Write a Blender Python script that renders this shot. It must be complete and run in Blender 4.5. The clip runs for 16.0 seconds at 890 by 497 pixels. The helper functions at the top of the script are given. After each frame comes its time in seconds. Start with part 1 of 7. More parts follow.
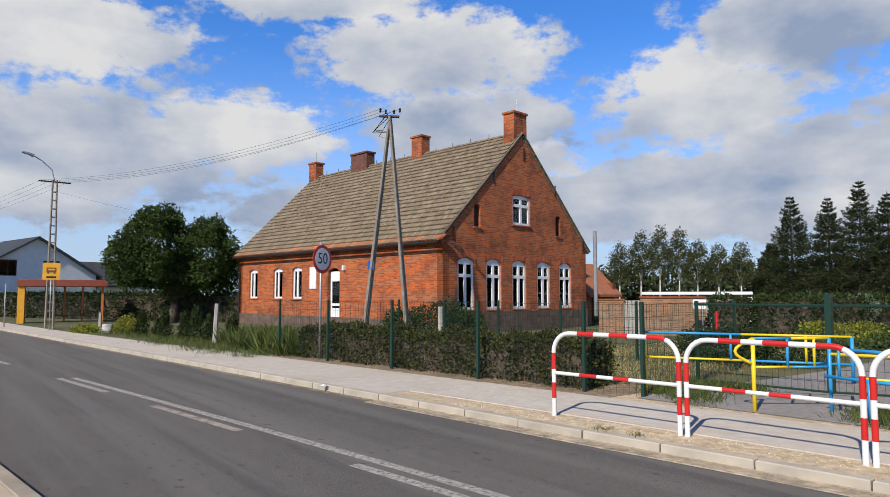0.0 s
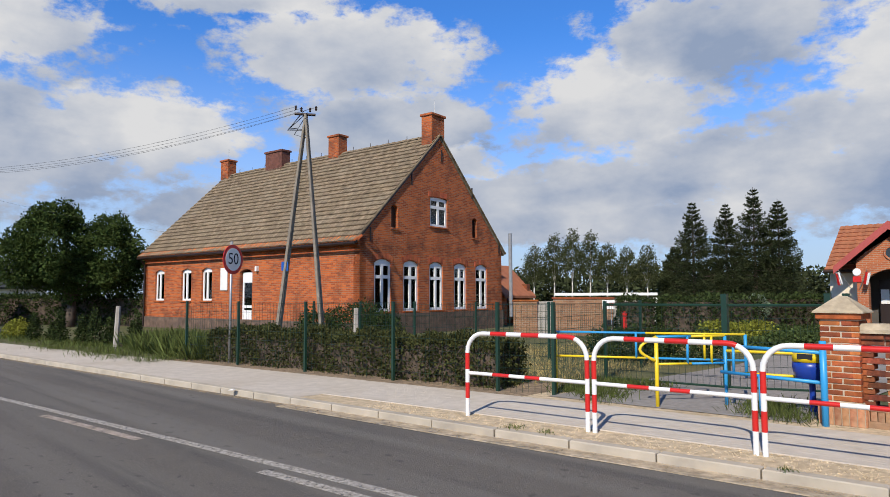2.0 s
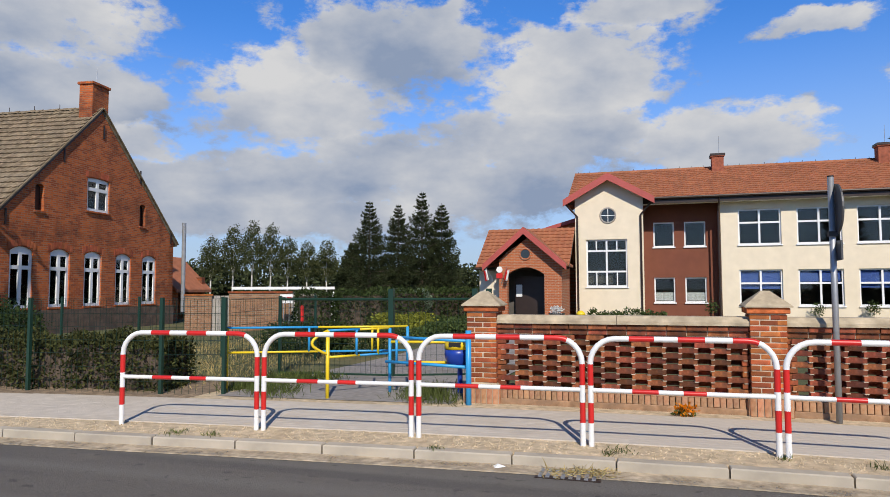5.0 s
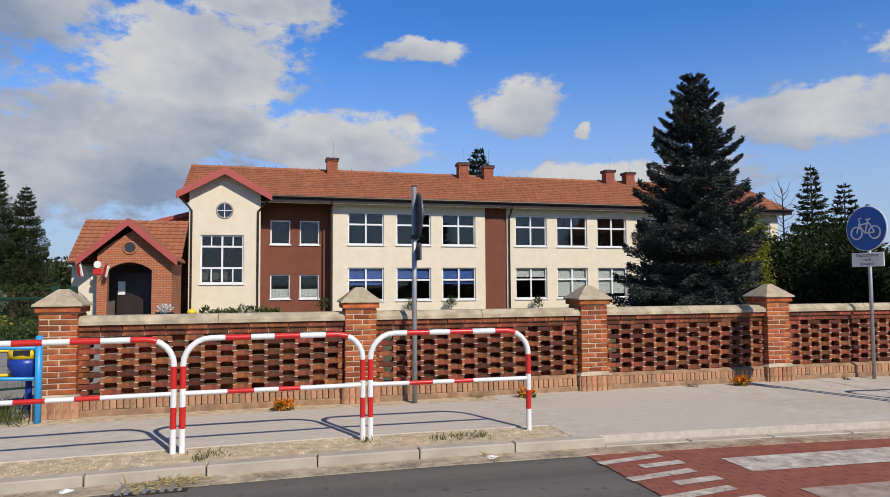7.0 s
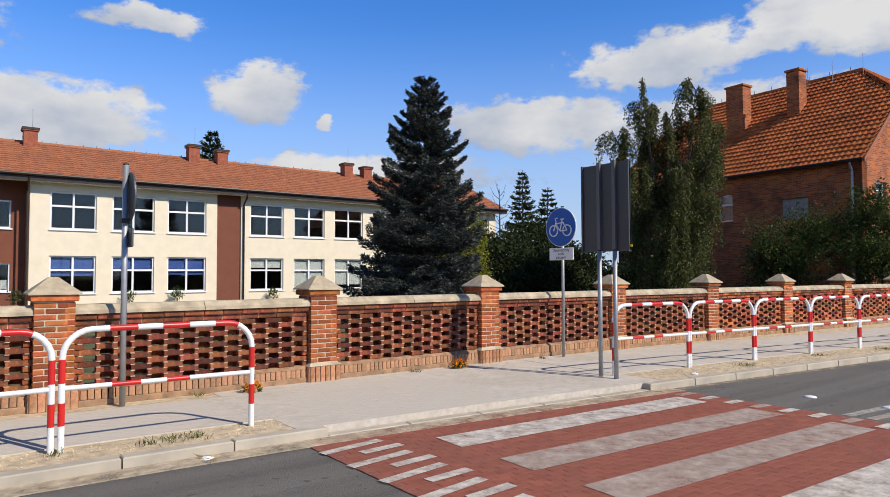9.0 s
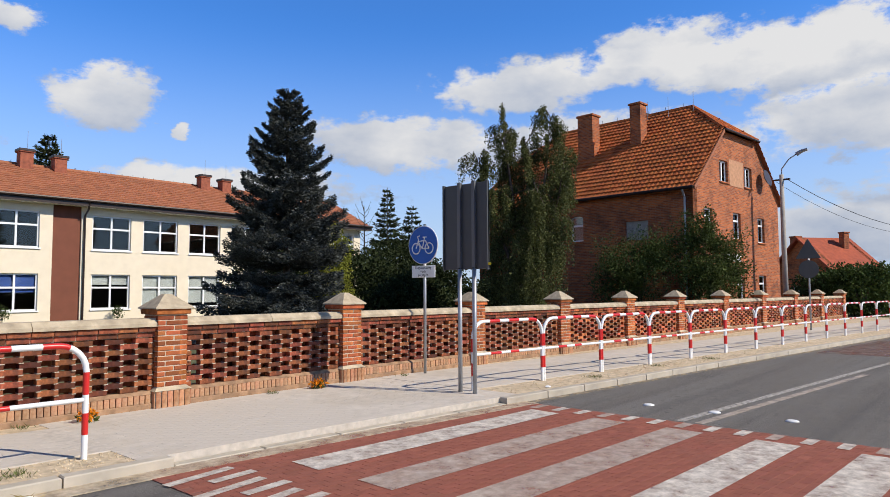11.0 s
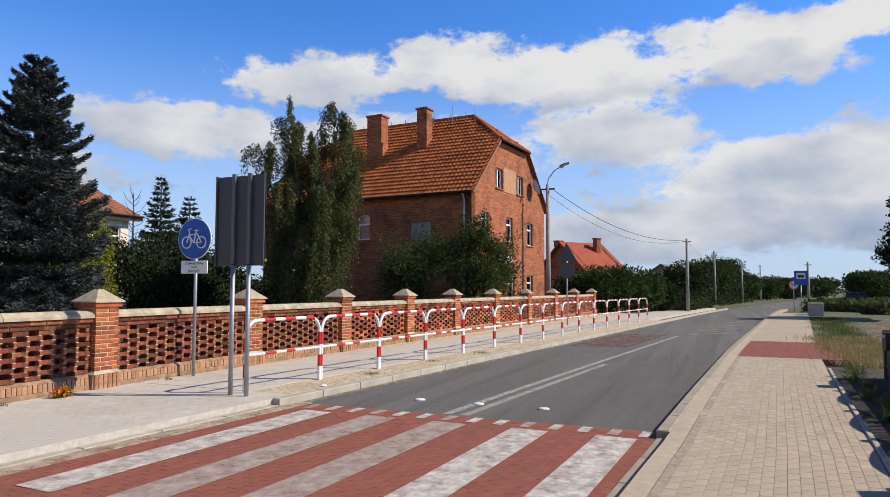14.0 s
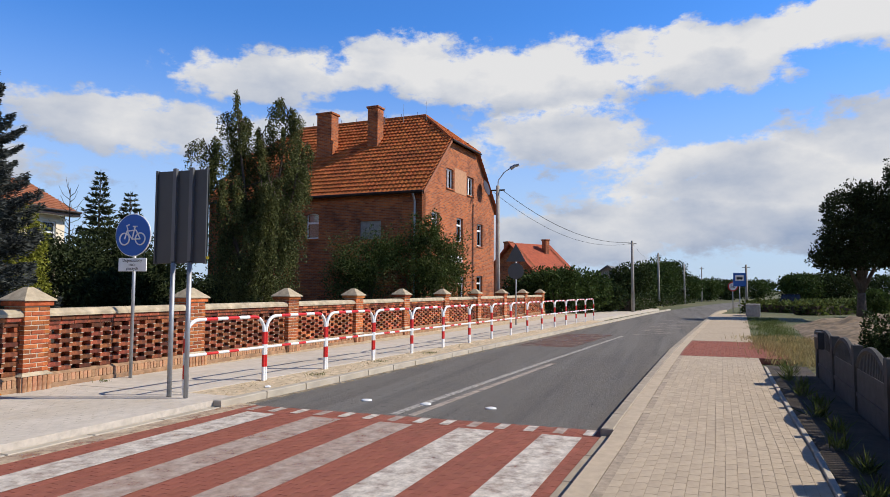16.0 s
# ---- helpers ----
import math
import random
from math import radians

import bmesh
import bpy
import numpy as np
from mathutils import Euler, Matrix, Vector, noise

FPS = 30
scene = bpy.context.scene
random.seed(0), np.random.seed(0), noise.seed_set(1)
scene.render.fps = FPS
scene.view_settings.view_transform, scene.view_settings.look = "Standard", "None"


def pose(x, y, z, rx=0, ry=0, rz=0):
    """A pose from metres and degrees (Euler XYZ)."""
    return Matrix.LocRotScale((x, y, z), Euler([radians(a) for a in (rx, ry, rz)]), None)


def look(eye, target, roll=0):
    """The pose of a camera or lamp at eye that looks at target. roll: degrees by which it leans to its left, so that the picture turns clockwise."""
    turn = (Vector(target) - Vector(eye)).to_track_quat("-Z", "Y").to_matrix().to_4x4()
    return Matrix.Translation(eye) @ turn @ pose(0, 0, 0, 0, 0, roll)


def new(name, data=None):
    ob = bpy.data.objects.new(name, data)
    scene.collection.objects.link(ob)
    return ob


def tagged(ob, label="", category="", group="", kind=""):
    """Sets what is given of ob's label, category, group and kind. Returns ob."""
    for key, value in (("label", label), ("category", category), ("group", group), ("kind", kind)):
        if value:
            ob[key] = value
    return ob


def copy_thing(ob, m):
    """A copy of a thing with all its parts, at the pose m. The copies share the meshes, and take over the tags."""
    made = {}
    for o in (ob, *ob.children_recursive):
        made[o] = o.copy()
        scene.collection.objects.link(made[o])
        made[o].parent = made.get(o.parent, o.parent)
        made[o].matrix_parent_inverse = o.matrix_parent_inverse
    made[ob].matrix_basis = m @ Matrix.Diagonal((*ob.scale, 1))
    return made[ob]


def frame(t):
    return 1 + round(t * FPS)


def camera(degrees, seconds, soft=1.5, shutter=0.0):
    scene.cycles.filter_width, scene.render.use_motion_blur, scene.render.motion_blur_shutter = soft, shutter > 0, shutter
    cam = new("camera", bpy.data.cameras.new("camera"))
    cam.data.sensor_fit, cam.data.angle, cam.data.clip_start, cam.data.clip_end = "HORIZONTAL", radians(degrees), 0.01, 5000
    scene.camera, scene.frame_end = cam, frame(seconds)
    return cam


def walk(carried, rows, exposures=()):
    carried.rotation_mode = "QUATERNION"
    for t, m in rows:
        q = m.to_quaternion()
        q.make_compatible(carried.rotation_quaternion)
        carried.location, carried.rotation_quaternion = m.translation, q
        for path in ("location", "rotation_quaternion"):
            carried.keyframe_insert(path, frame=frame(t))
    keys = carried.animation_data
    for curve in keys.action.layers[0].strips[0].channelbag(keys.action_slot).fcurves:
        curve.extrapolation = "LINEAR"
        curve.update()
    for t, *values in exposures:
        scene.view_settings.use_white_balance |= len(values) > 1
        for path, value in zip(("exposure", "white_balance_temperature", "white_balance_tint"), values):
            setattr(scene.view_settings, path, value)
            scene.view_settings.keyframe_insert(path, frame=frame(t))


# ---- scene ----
cam = camera(67.78, 16.0, soft=0.8)

# seconds, x, y, z, heading, pitch, roll
PATH = [
    (0.0, -0.230, 0.060, 1.737, 51.04, 4.00, 0.05),
    (0.5, -0.236, 0.062, 1.737, 50.76, 4.16, 0.05),
    (1.0, -0.229, 0.079, 1.735, 49.27, 3.97, 0.03),
    (1.5, -0.229, 0.113, 1.731, 46.34, 3.92, 0.01),
    (2.0, -0.236, 0.129, 1.723, 43.97, 4.13, 0.19),
    (2.5, -0.238, 0.165, 1.721, 40.46, 4.03, 0.27),
    (3.0, -0.229, 0.174, 1.717, 36.22, 3.97, 0.20),
    (3.5, -0.226, 0.226, 1.716, 31.94, 3.61, -0.12),
    (3.7, -0.242, 0.261, 1.709, 30.11, 3.53, -0.22),
    (5.8, -0.128, 0.200, 1.761, 7.81, 3.26, 0.18),
    (6.0, -0.112, 0.207, 1.750, 5.31, 3.20, 0.05),
    (6.5, -0.046, 0.257, 1.746, -3.79, 3.41, 0.11),
    (7.0, 0.017, 0.325, 1.747, -15.06, 3.07, 0.34),
    (7.5, 0.053, 0.342, 1.744, -21.82, 2.44, 0.52),
    (8.0, 0.094, 0.344, 1.743, -27.92, 2.49, 0.58),
    (8.5, 0.144, 0.353, 1.740, -32.87, 2.28, 0.58),
    (9.0, 0.173, 0.374, 1.728, -37.36, 2.23, 0.18),
    (9.5, 0.194, 0.375, 1.737, -41.42, 2.18, 0.10),
    (10.0, 0.216, 0.384, 1.738, -44.26, 2.64, 0.03),
    (10.2, 0.217, 0.385, 1.730, -45.30, 2.96, 0.04),
    (12.5, 0.288, 0.273, 1.751, -58.09, 3.19, -0.20),
    (13.0, 0.328, 0.270, 1.745, -62.40, 2.85, -0.81),
    (13.5, 0.351, 0.285, 1.747, -64.73, 2.38, -0.52),
    (14.0, 0.374, 0.256, 1.750, -67.09, 3.38, -0.12),
    (14.5, 0.397, 0.250, 1.747, -69.20, 3.57, -0.17),
    (15.0, 0.441, 0.239, 1.741, -70.91, 3.34, -0.24),
    (15.5, 0.450, 0.237, 1.736, -71.15, 3.35, -0.34),
    (16.0, 0.455, 0.251, 1.735, -71.37, 3.43, -0.37),
]
walk(cam, [(t, pose(x, y, z, 90 + p, r, h)) for t, x, y, z, h, p, r in PATH],
     [(0, .0), (3.5, -.06), (5.8, -.18), (7, -.22), (8, -.1), (9.5, .04), (12.5, .08), (16, .08)])

# ---- daylight ----
SUN_EL, SUN_AZ = 39.0, 159.0            # degrees; azimuth clockwise from +y
sun = new("sun", bpy.data.lights.new("sun", "SUN"))
sun.data.energy, sun.data.angle, sun.data.color = 4.95, radians(0.53), (1.0, 0.915, 0.79)
_a, _e = radians(SUN_AZ), radians(SUN_EL)
SUN_DIR = Vector((math.sin(_a) * math.cos(_e), math.cos(_a) * math.cos(_e), math.sin(_e)))
sun.matrix_world = look(SUN_DIR * 60, (0, 0, 0))

# heading (to the left of +y), height, half width, half height, brightness: all in degrees but the last
CLOUDS = [
    (52, 20.0, 13, 4.6, 1.0), (49, 14.5, 12, 3.4, .2), (29, 15.5, 10, 5.0, 1.0), (22, 20.5, 12, 4.6, .35), (81, 11.5, 17, 6.0, .3),
    (84, 19.5, 15, 4.0, .9), (69, 13.0, 9, 4.4, .9), (35, 8.5, 24, 3.4, .1), (20, 10.5, 11, 3.4, .2), (42, 12.0, 4, 1.4, 1.0),
    (6, 17.5, 10, 5.4, .85), (8, 13.0, 13, 4.4, .3), (-6, 11.8, 9, 3.6, 1.0), (14, 8.5, 15, 3.8, .2), (-21.6, 15.2, 4.2, 2.9, 1.0),
    (-27, 13.2, 1.0, .9, 1.0), (-13, 20.0, 4.5, 1.3, .9), (-45, 13.0, 11, 2.6, .8), (-56, 17.2, 8, 2.6, 1.0), (-68, 19.0, 8, 3.0, 1.0),
    (-80, 17.5, 9, 3.6, 1.0), (-93, 18.2, 9, 2.6, 1.0), (-105, 19.6, 10, 2.8, .9), (-62, 11.5, 16, 3.6, .85), (-82, 12.5, 9, 3.4, .9),
    (-98, 9.0, 16, 3.2, .8), (62, 24.0, 12, 2.0, .8), (102, 12.0, 14, 6, .8), (90, 7, 16, 2.6, .3), (60, 7.5, 12, 2.2, .2), (-74, 18.0, 20, 2.3, .9), (-98, 19.5, 18, 2.2, .95), (0, 22.5, 7, 2.5, .8), (-30, 8.5, 14, 2.2, .8), (-95, 5.5, 20, 3.4, .45), (-106, 11.0, 10, 3.2, .5), (-80, 4.0, 14, 2.4, .4), (32, 6.0, 26, 2.6, .55), (54, 5.0, 14, 2.4, .5),
]


def build_world():
    w = bpy.data.worlds.new("sky")
    scene.world = w
    w.use_nodes = True
    nt = w.node_tree
    nt.nodes.clear()
    N, L = nt.nodes.new, nt.links.new

    def m(op, a, b=None, c=None, clamp=False):
        n = N("ShaderNodeMath")
        n.operation, n.use_clamp = op, clamp
        for i, v in enumerate((a, b, c)):
            if v is None:
                continue
            if isinstance(v, (int, float)):
                n.inputs[i].default_value = v
            else:
                L(v, n.inputs[i])
        return n.outputs[0]

    def vm(op, a, b=None):
        n = N("ShaderNodeVectorMath")
        n.operation = op
        for i, v in enumerate((a, b)):
            if v is None:
                continue
            if isinstance(v, tuple):
                n.inputs[i].default_value = v
            else:
                L(v, n.inputs[i])
        return n

    sky = N("ShaderNodeTexSky")
    sky.sky_type, sky.sun_disc = "NISHITA", False
    sky.sun_elevation, sky.sun_rotation = radians(SUN_EL), radians(SUN_AZ)
    sky.air_density, sky.dust_density, sky.ozone_density = 1.0, 0.3, 2.5
    tc = N("ShaderNodeTexCoord")
    sep = N("ShaderNodeSeparateXYZ")
    L(tc.outputs["Generated"], sep.inputs[0])
    az = m("MULTIPLY", m("ARCTAN2", m("MULTIPLY", sep.outputs[0], -1), sep.outputs[1]), 180 / math.pi)
    el = m("MULTIPLY", m("ARCSINE", sep.outputs[2]), 180 / math.pi)
    comb = N("ShaderNodeCombineXYZ")
    L(az, comb.inputs[0])
    L(m("MULTIPLY", el, 1.7), comb.inputs[1])
    flat = comb.outputs[0]

    def noise(vec, scale, detail, rough=.55):
        n = N("ShaderNodeTexNoise")
        n.inputs["Scale"].default_value, n.inputs["Detail"].default_value, n.inputs["Roughness"].default_value = scale, detail, rough
        L(vec, n.inputs["Vector"])
        return n

    n1 = noise(flat, .11, 7, .6)
    warp = vm("MULTIPLY", vm("SUBTRACT", n1.outputs["Color"], (.5, .5, .5)).outputs[0], (9.0, 4.5, 0)).outputs[0]
    pos = N("ShaderNodeCombineXYZ")
    L(az, pos.inputs[0])
    L(el, pos.inputs[1])
    p2 = vm("ADD", pos.outputs[0], warp).outputs[0]
    dens, lit = None, None
    for b, e, rb, re, br in CLOUDS:
        d = vm("MULTIPLY", vm("SUBTRACT", p2, (b, e, 0)).outputs[0], (1 / rb, 1 / re, 0))
        dist = m("SUBTRACT", 1.0, vm("LENGTH", d.outputs[0]).outputs["Value"])
        s = N("ShaderNodeSeparateXYZ")
        L(d.outputs[0], s.inputs[0])
        k = m("MULTIPLY_ADD", s.outputs[1], .55, br)            # tops bright, bases grey
        val = m("MULTIPLY", m("MAXIMUM", dist, 0.0), k)
        dens = dist if dens is None else m("MAXIMUM", dens, dist)
        lit = val if lit is None else m("ADD", lit, val)
    detail = noise(flat, .35, 9, .62)
    cover = m("MULTIPLY_ADD", m("SUBTRACT", detail.outputs[0], .5), 1.5, dens)
    ramp = N("ShaderNodeMapRange")
    ramp.interpolation_type = "SMOOTHSTEP"
    ramp.inputs[1].default_value, ramp.inputs[2].default_value = .0, .36
    L(cover, ramp.inputs[0])
    shade = noise(vm("ADD", flat, (3.0, 2.2, 0)).outputs[0], .10, 6, .55)
    br = m("MULTIPLY_ADD", m("SUBTRACT", shade.outputs[0], .5), 2.2, m("MULTIPLY_ADD", m("DIVIDE", lit, m("ADD", m("MAXIMUM", dens, .02), .05)), .55, .22), True)
    mix = N("ShaderNodeMix")
    mix.data_type = "RGBA"
    L(br, mix.inputs["Factor"])
    mix.inputs["A"].default_value = (3.5, 4.4, 6.2, 1)
    mix.inputs["B"].default_value = (8.9, 8.9, 9.0, 1)
    # clear blue between the clouds, paler towards the horizon
    tint = N("ShaderNodeMix")
    tint.data_type, tint.blend_type = "RGBA", "MULTIPLY"
    deep = N("ShaderNodeMapRange")                          # overhead the clear sky is darker
    deep.interpolation_type = "SMOOTHSTEP"
    deep.inputs[1].default_value, deep.inputs[2].default_value, deep.inputs[3].default_value, deep.inputs[4].default_value = 26.0, 46.0, 0.0, 1.0
    L(el, deep.inputs[0])
    blue = N("ShaderNodeMix")
    blue.data_type = "RGBA"
    L(deep.outputs[0], blue.inputs["Factor"])
    blue.inputs["A"].default_value, blue.inputs["B"].default_value = (.62, 1.36, 2.32, 1), (.30, .46, .78, 1)
    L(blue.outputs["Result"], tint.inputs["B"])
    tint.inputs["Factor"].default_value = 1.0
    L(sky.outputs[0], tint.inputs["A"])
    hz = N("ShaderNodeMapRange")
    hz.interpolation_type = "SMOOTHSTEP"
    hz.inputs[1].default_value, hz.inputs[2].default_value, hz.inputs[3].default_value, hz.inputs[4].default_value = -2.0, 23.0, .95, 0.0
    L(el, hz.inputs[0])
    haze = N("ShaderNodeMix")
    haze.data_type = "RGBA"
    L(hz.outputs[0], haze.inputs["Factor"])
    L(tint.outputs["Result"], haze.inputs["A"])
    haze.inputs["B"].default_value = (6.2, 7.4, 9.2, 1)
    out = N("ShaderNodeMix")
    out.data_type = "RGBA"
    L(ramp.outputs[0], out.inputs["Factor"])
    L(haze.outputs["Result"], out.inputs["A"])
    L(mix.outputs["Result"], out.inputs["B"])
    bg = N("ShaderNodeBackground")
    bg.inputs["Strength"].default_value = .082
    L(out.outputs["Result"], bg.inputs[0])
    o = N("ShaderNodeOutputWorld")
    L(bg.outputs[0], o.inputs[0])


build_world()
scene.view_settings.exposure = 0.0

# ---- tools ----
rnd = random.Random(7)


class Shape:
    """Vertices and faces of one mesh."""

    def __init__(self):
        self.v, self.f, self.weld = [], [], False

    def add(self, verts, faces, m=None):
        n = len(self.v)
        self.v += [tuple(m @ Vector(p)) for p in verts] if m is not None else [tuple(p) for p in verts]
        self.f += [tuple(n + i for i in f) for f in faces]
        return self

    def box(self, x0, y0, z0, x1, y1, z1, m=None, bevel=0.0):
        if bevel:
            b = bevel
            ring = lambda q, z: [(x0 + q, y0 + q, z), (x1 - q, y0 + q, z), (x1 - q, y1 - q, z), (x0 + q, y1 - q, z)]
            vs = ring(b, z0) + ring(0, z0 + b) + ring(0, z1 - b) + ring(b, z1)
            fs = [(3, 2, 1, 0), (12, 13, 14, 15)]
            for k in range(3):
                for i in range(4):
                    j = (i + 1) % 4
                    fs.append((k * 4 + i, k * 4 + j, k * 4 + 4 + j, k * 4 + 4 + i))
            return self.add(vs, fs, m)
        vs = [(x0, y0, z0), (x1, y0, z0), (x1, y1, z0), (x0, y1, z0), (x0, y0, z1), (x1, y0, z1), (x1, y1, z1), (x0, y1, z1)]
        return self.add(vs, [(3, 2, 1, 0), (4, 5, 6, 7), (0, 1, 5, 4), (1, 2, 6, 5), (2, 3, 7, 6), (3, 0, 4, 7)], m)

    def prism(self, poly, y0, y1, m=None):
        """A polygon in the x-z plane (counter-clockwise seen from -y), drawn from y0 to y1."""
        n = len(poly)
        vs = [(x, y0, z) for x, z in poly] + [(x, y1, z) for x, z in poly]
        fs = [tuple(range(n)), tuple(range(2 * n - 1, n - 1, -1))]
        fs += [(i + n, (i + 1) % n + n, (i + 1) % n, i) for i in range(n)]
        return self.add(vs, fs, m)

    def tube(self, pts, r, n=8, r1=None, caps=True):
        pts = [Vector(p) for p in pts]
        rings, vs, fs = len(pts), [], []
        last = None
        for i, p in enumerate(pts):
            d = (pts[min(i + 1, rings - 1)] - pts[max(i - 1, 0)]).normalized()
            if last is None:
                a = d.orthogonal().normalized()
            else:
                a = (last - d * last.dot(d)).normalized()
            last, b = a, d.cross(a)
            rr = r if r1 is None else r + (r1 - r) * i / max(rings - 1, 1)
            vs += [tuple(p + (a * math.cos(t) + b * math.sin(t)) * rr) for t in [2 * math.pi * k / n for k in range(n)]]
        for i in range(rings - 1):
            for k in range(n):
                fs.append((i * n + k, i * n + (k + 1) % n, (i + 1) * n + (k + 1) % n, (i + 1) * n + k))
        if caps:
            fs += [tuple(range(n - 1, -1, -1)), tuple((rings - 1) * n + k for k in range(n))]
        return self.add(vs, fs)

    def lathe(self, prof, n=16, m=None):
        vs, fs = [], []
        for r, z in prof:
            vs += [(r * math.cos(2 * math.pi * k / n), r * math.sin(2 * math.pi * k / n), z) for k in range(n)]
        for i in range(len(prof) - 1):
            for k in range(n):
                fs.append((i * n + k, i * n + (k + 1) % n, (i + 1) * n + (k + 1) % n, (i + 1) * n + k))
        fs += [tuple(range(n - 1, -1, -1)), tuple((len(prof) - 1) * n + k for k in range(n))]
        return self.add(vs, fs, m)

    def mesh(self, name, material=None, smooth=False):
        me = bpy.data.meshes.new(name)
        me.from_pydata(self.v, [], self.f)
        if self.weld:
            bm = bmesh.new()
            bm.from_mesh(me)
            bmesh.ops.remove_doubles(bm, verts=bm.verts, dist=.0005)
            bm.to_mesh(me)
            bm.free()
        if material:
            me.materials.append(material)
        if smooth:
            me.polygons.foreach_set("use_smooth", [True] * len(me.polygons))
        me.update()
        return me


def part(name, sh, material, parent=None, label="", smooth=False, at=None):
    ob = new(name, sh.mesh(name, material, smooth) if isinstance(sh, Shape) else sh)
    if parent:
        ob.parent = parent
    if at is not None:
        ob.matrix_basis = at
    if label:
        ob["label"] = label
    return ob


def thing(name, label, category, at=None, group="", kind=""):
    ob = new(name)
    ob.empty_display_size = .1
    if at is not None:
        ob.matrix_world = at
    return tagged(ob, label, category, group, kind)


def pieces(name, sh, material, parent, mats, limit=300):
    """Alike pieces on one mesh: the first `limit` are parts, the rest one joined part."""
    me = sh.mesh(name, material)
    for m in mats[:limit]:
        ob = new(name, me)
        ob.parent = parent
        ob.matrix_basis = m
    rest = mats[limit:]
    if rest:
        v = np.array([(*p, 1.0) for p in sh.v])
        M = np.array([[list(r) for r in m] for m in rest])
        vs = np.einsum("nij,vj->nvi", M, v)[:, :, :3].reshape(-1, 3)
        k = len(sh.v)
        fs = [tuple(i + n * k for i in f) for n in range(len(rest)) for f in sh.f]
        j = bpy.data.meshes.new(name + "_field")
        j.from_pydata(vs.tolist(), [], fs)
        j.materials.append(material)
        ob = new(name + "_field", j)
        ob.parent = parent
        ob["kind"] = "stuff"


def arch(w, h, rise, n=6):
    """Outline of an opening w wide and h high with a segmental arch, from its bottom left, counter-clockwise seen from -y."""
    pts = [(0, 0), (w, 0)]
    for i in range(n + 1):
        t = i / n
        pts.append((w * (1 - t), h - rise + rise * math.sin(math.pi * t) ** .9))
    return pts


# ---- materials ----
def mat(name, col, rough=.8, var=.15, scale=6.0, bump=.15, bump_scale=60.0, metal=0.0, stain=None, stain_scale=.5, stain_amt=.4, rand=0.0, spec=.5, coat=0.0, trans=0.0, coords="Object"):
    """Paint or stone: a base colour, broken up by grain and by larger stains, and varied from piece to piece."""
    mt = bpy.data.materials.new(name)
    mt.use_nodes = True
    nt = mt.node_tree
    N, L = nt.nodes.new, nt.links.new
    b = nt.nodes["Principled BSDF"]
    tc = N("ShaderNodeTexCoord")
    vec = tc.outputs[coords]
    n1 = N("ShaderNodeTexNoise")
    n1.inputs["Scale"].default_value, n1.inputs["Detail"].default_value = scale, 6
    L(vec, n1.inputs["Vector"])
    hs = N("ShaderNodeHueSaturation")
    hs.inputs["Color"].default_value = (*col, 1)
    mr = N("ShaderNodeMapRange")
    mr.inputs[1].default_value, mr.inputs[2].default_value = .25, .75
    mr.inputs[3].default_value, mr.inputs[4].default_value = 1 - var * 1.6, 1 + var * 1.6
    L(n1.outputs[0], mr.inputs[0])
    val = mr.outputs[0]
    if rand:
        oi, ge = N("ShaderNodeObjectInfo"), N("ShaderNodeNewGeometry")
        ad = N("ShaderNodeMath")
        ad.operation = "ADD"
        L(oi.outputs["Random"], ad.inputs[0])
        L(ge.outputs["Random Per Island"], ad.inputs[1])
        fr = N("ShaderNodeMath")
        fr.operation = "FRACT"
        L(ad.outputs[0], fr.inputs[0])
        r2 = N("ShaderNodeMapRange")
        r2.inputs[3].default_value, r2.inputs[4].default_value = 1 - rand, 1 + rand
        L(fr.outputs[0], r2.inputs[0])
        mu = N("ShaderNodeMath")
        mu.operation = "MULTIPLY"
        L(val, mu.inputs[0])
        L(r2.outputs[0], mu.inputs[1])
        val = mu.outputs[0]
        r3 = N("ShaderNodeMapRange")
        r3.inputs[3].default_value, r3.inputs[4].default_value = .5 - rand * .022, .5 + rand * .022
        f3 = N("ShaderNodeMath")
        f3.operation = "FRACT"
        m3 = N("ShaderNodeMath")
        m3.operation = "MULTIPLY"
        m3.inputs[1].default_value = 7.31
        L(fr.outputs[0], m3.inputs[0])
        L(m3.outputs[0], f3.inputs[0])
        L(f3.outputs[0], r3.inputs[0])
        L(r3.outputs[0], hs.inputs["Hue"])
    L(val, hs.inputs["Value"])
    colour = hs.outputs[0]
    if stain:
        n2 = N("ShaderNodeTexNoise")
        n2.inputs["Scale"].default_value, n2.inputs["Detail"].default_value, n2.inputs["Roughness"].default_value = stain_scale, 8, .65
        L(vec, n2.inputs["Vector"])
        m2 = N("ShaderNodeMapRange")
        m2.inputs[1].default_value, m2.inputs[2].default_value, m2.inputs[4].default_value = .48, .68, stain_amt
        L(n2.outputs[0], m2.inputs[0])
        mx = N("ShaderNodeMix")
        mx.data_type = "RGBA"
        L(m2.outputs[0], mx.inputs["Factor"])
        L(colour, mx.inputs["A"])
        mx.inputs["B"].default_value = (*stain, 1)
        colour = mx.outputs["Result"]
    L(colour, b.inputs["Base Color"])
    b.inputs["Roughness"].default_value, b.inputs["Metallic"].default_value = rough, metal
    b.inputs["Specular IOR Level"].default_value = spec
    b.inputs["Coat Weight"].default_value = coat
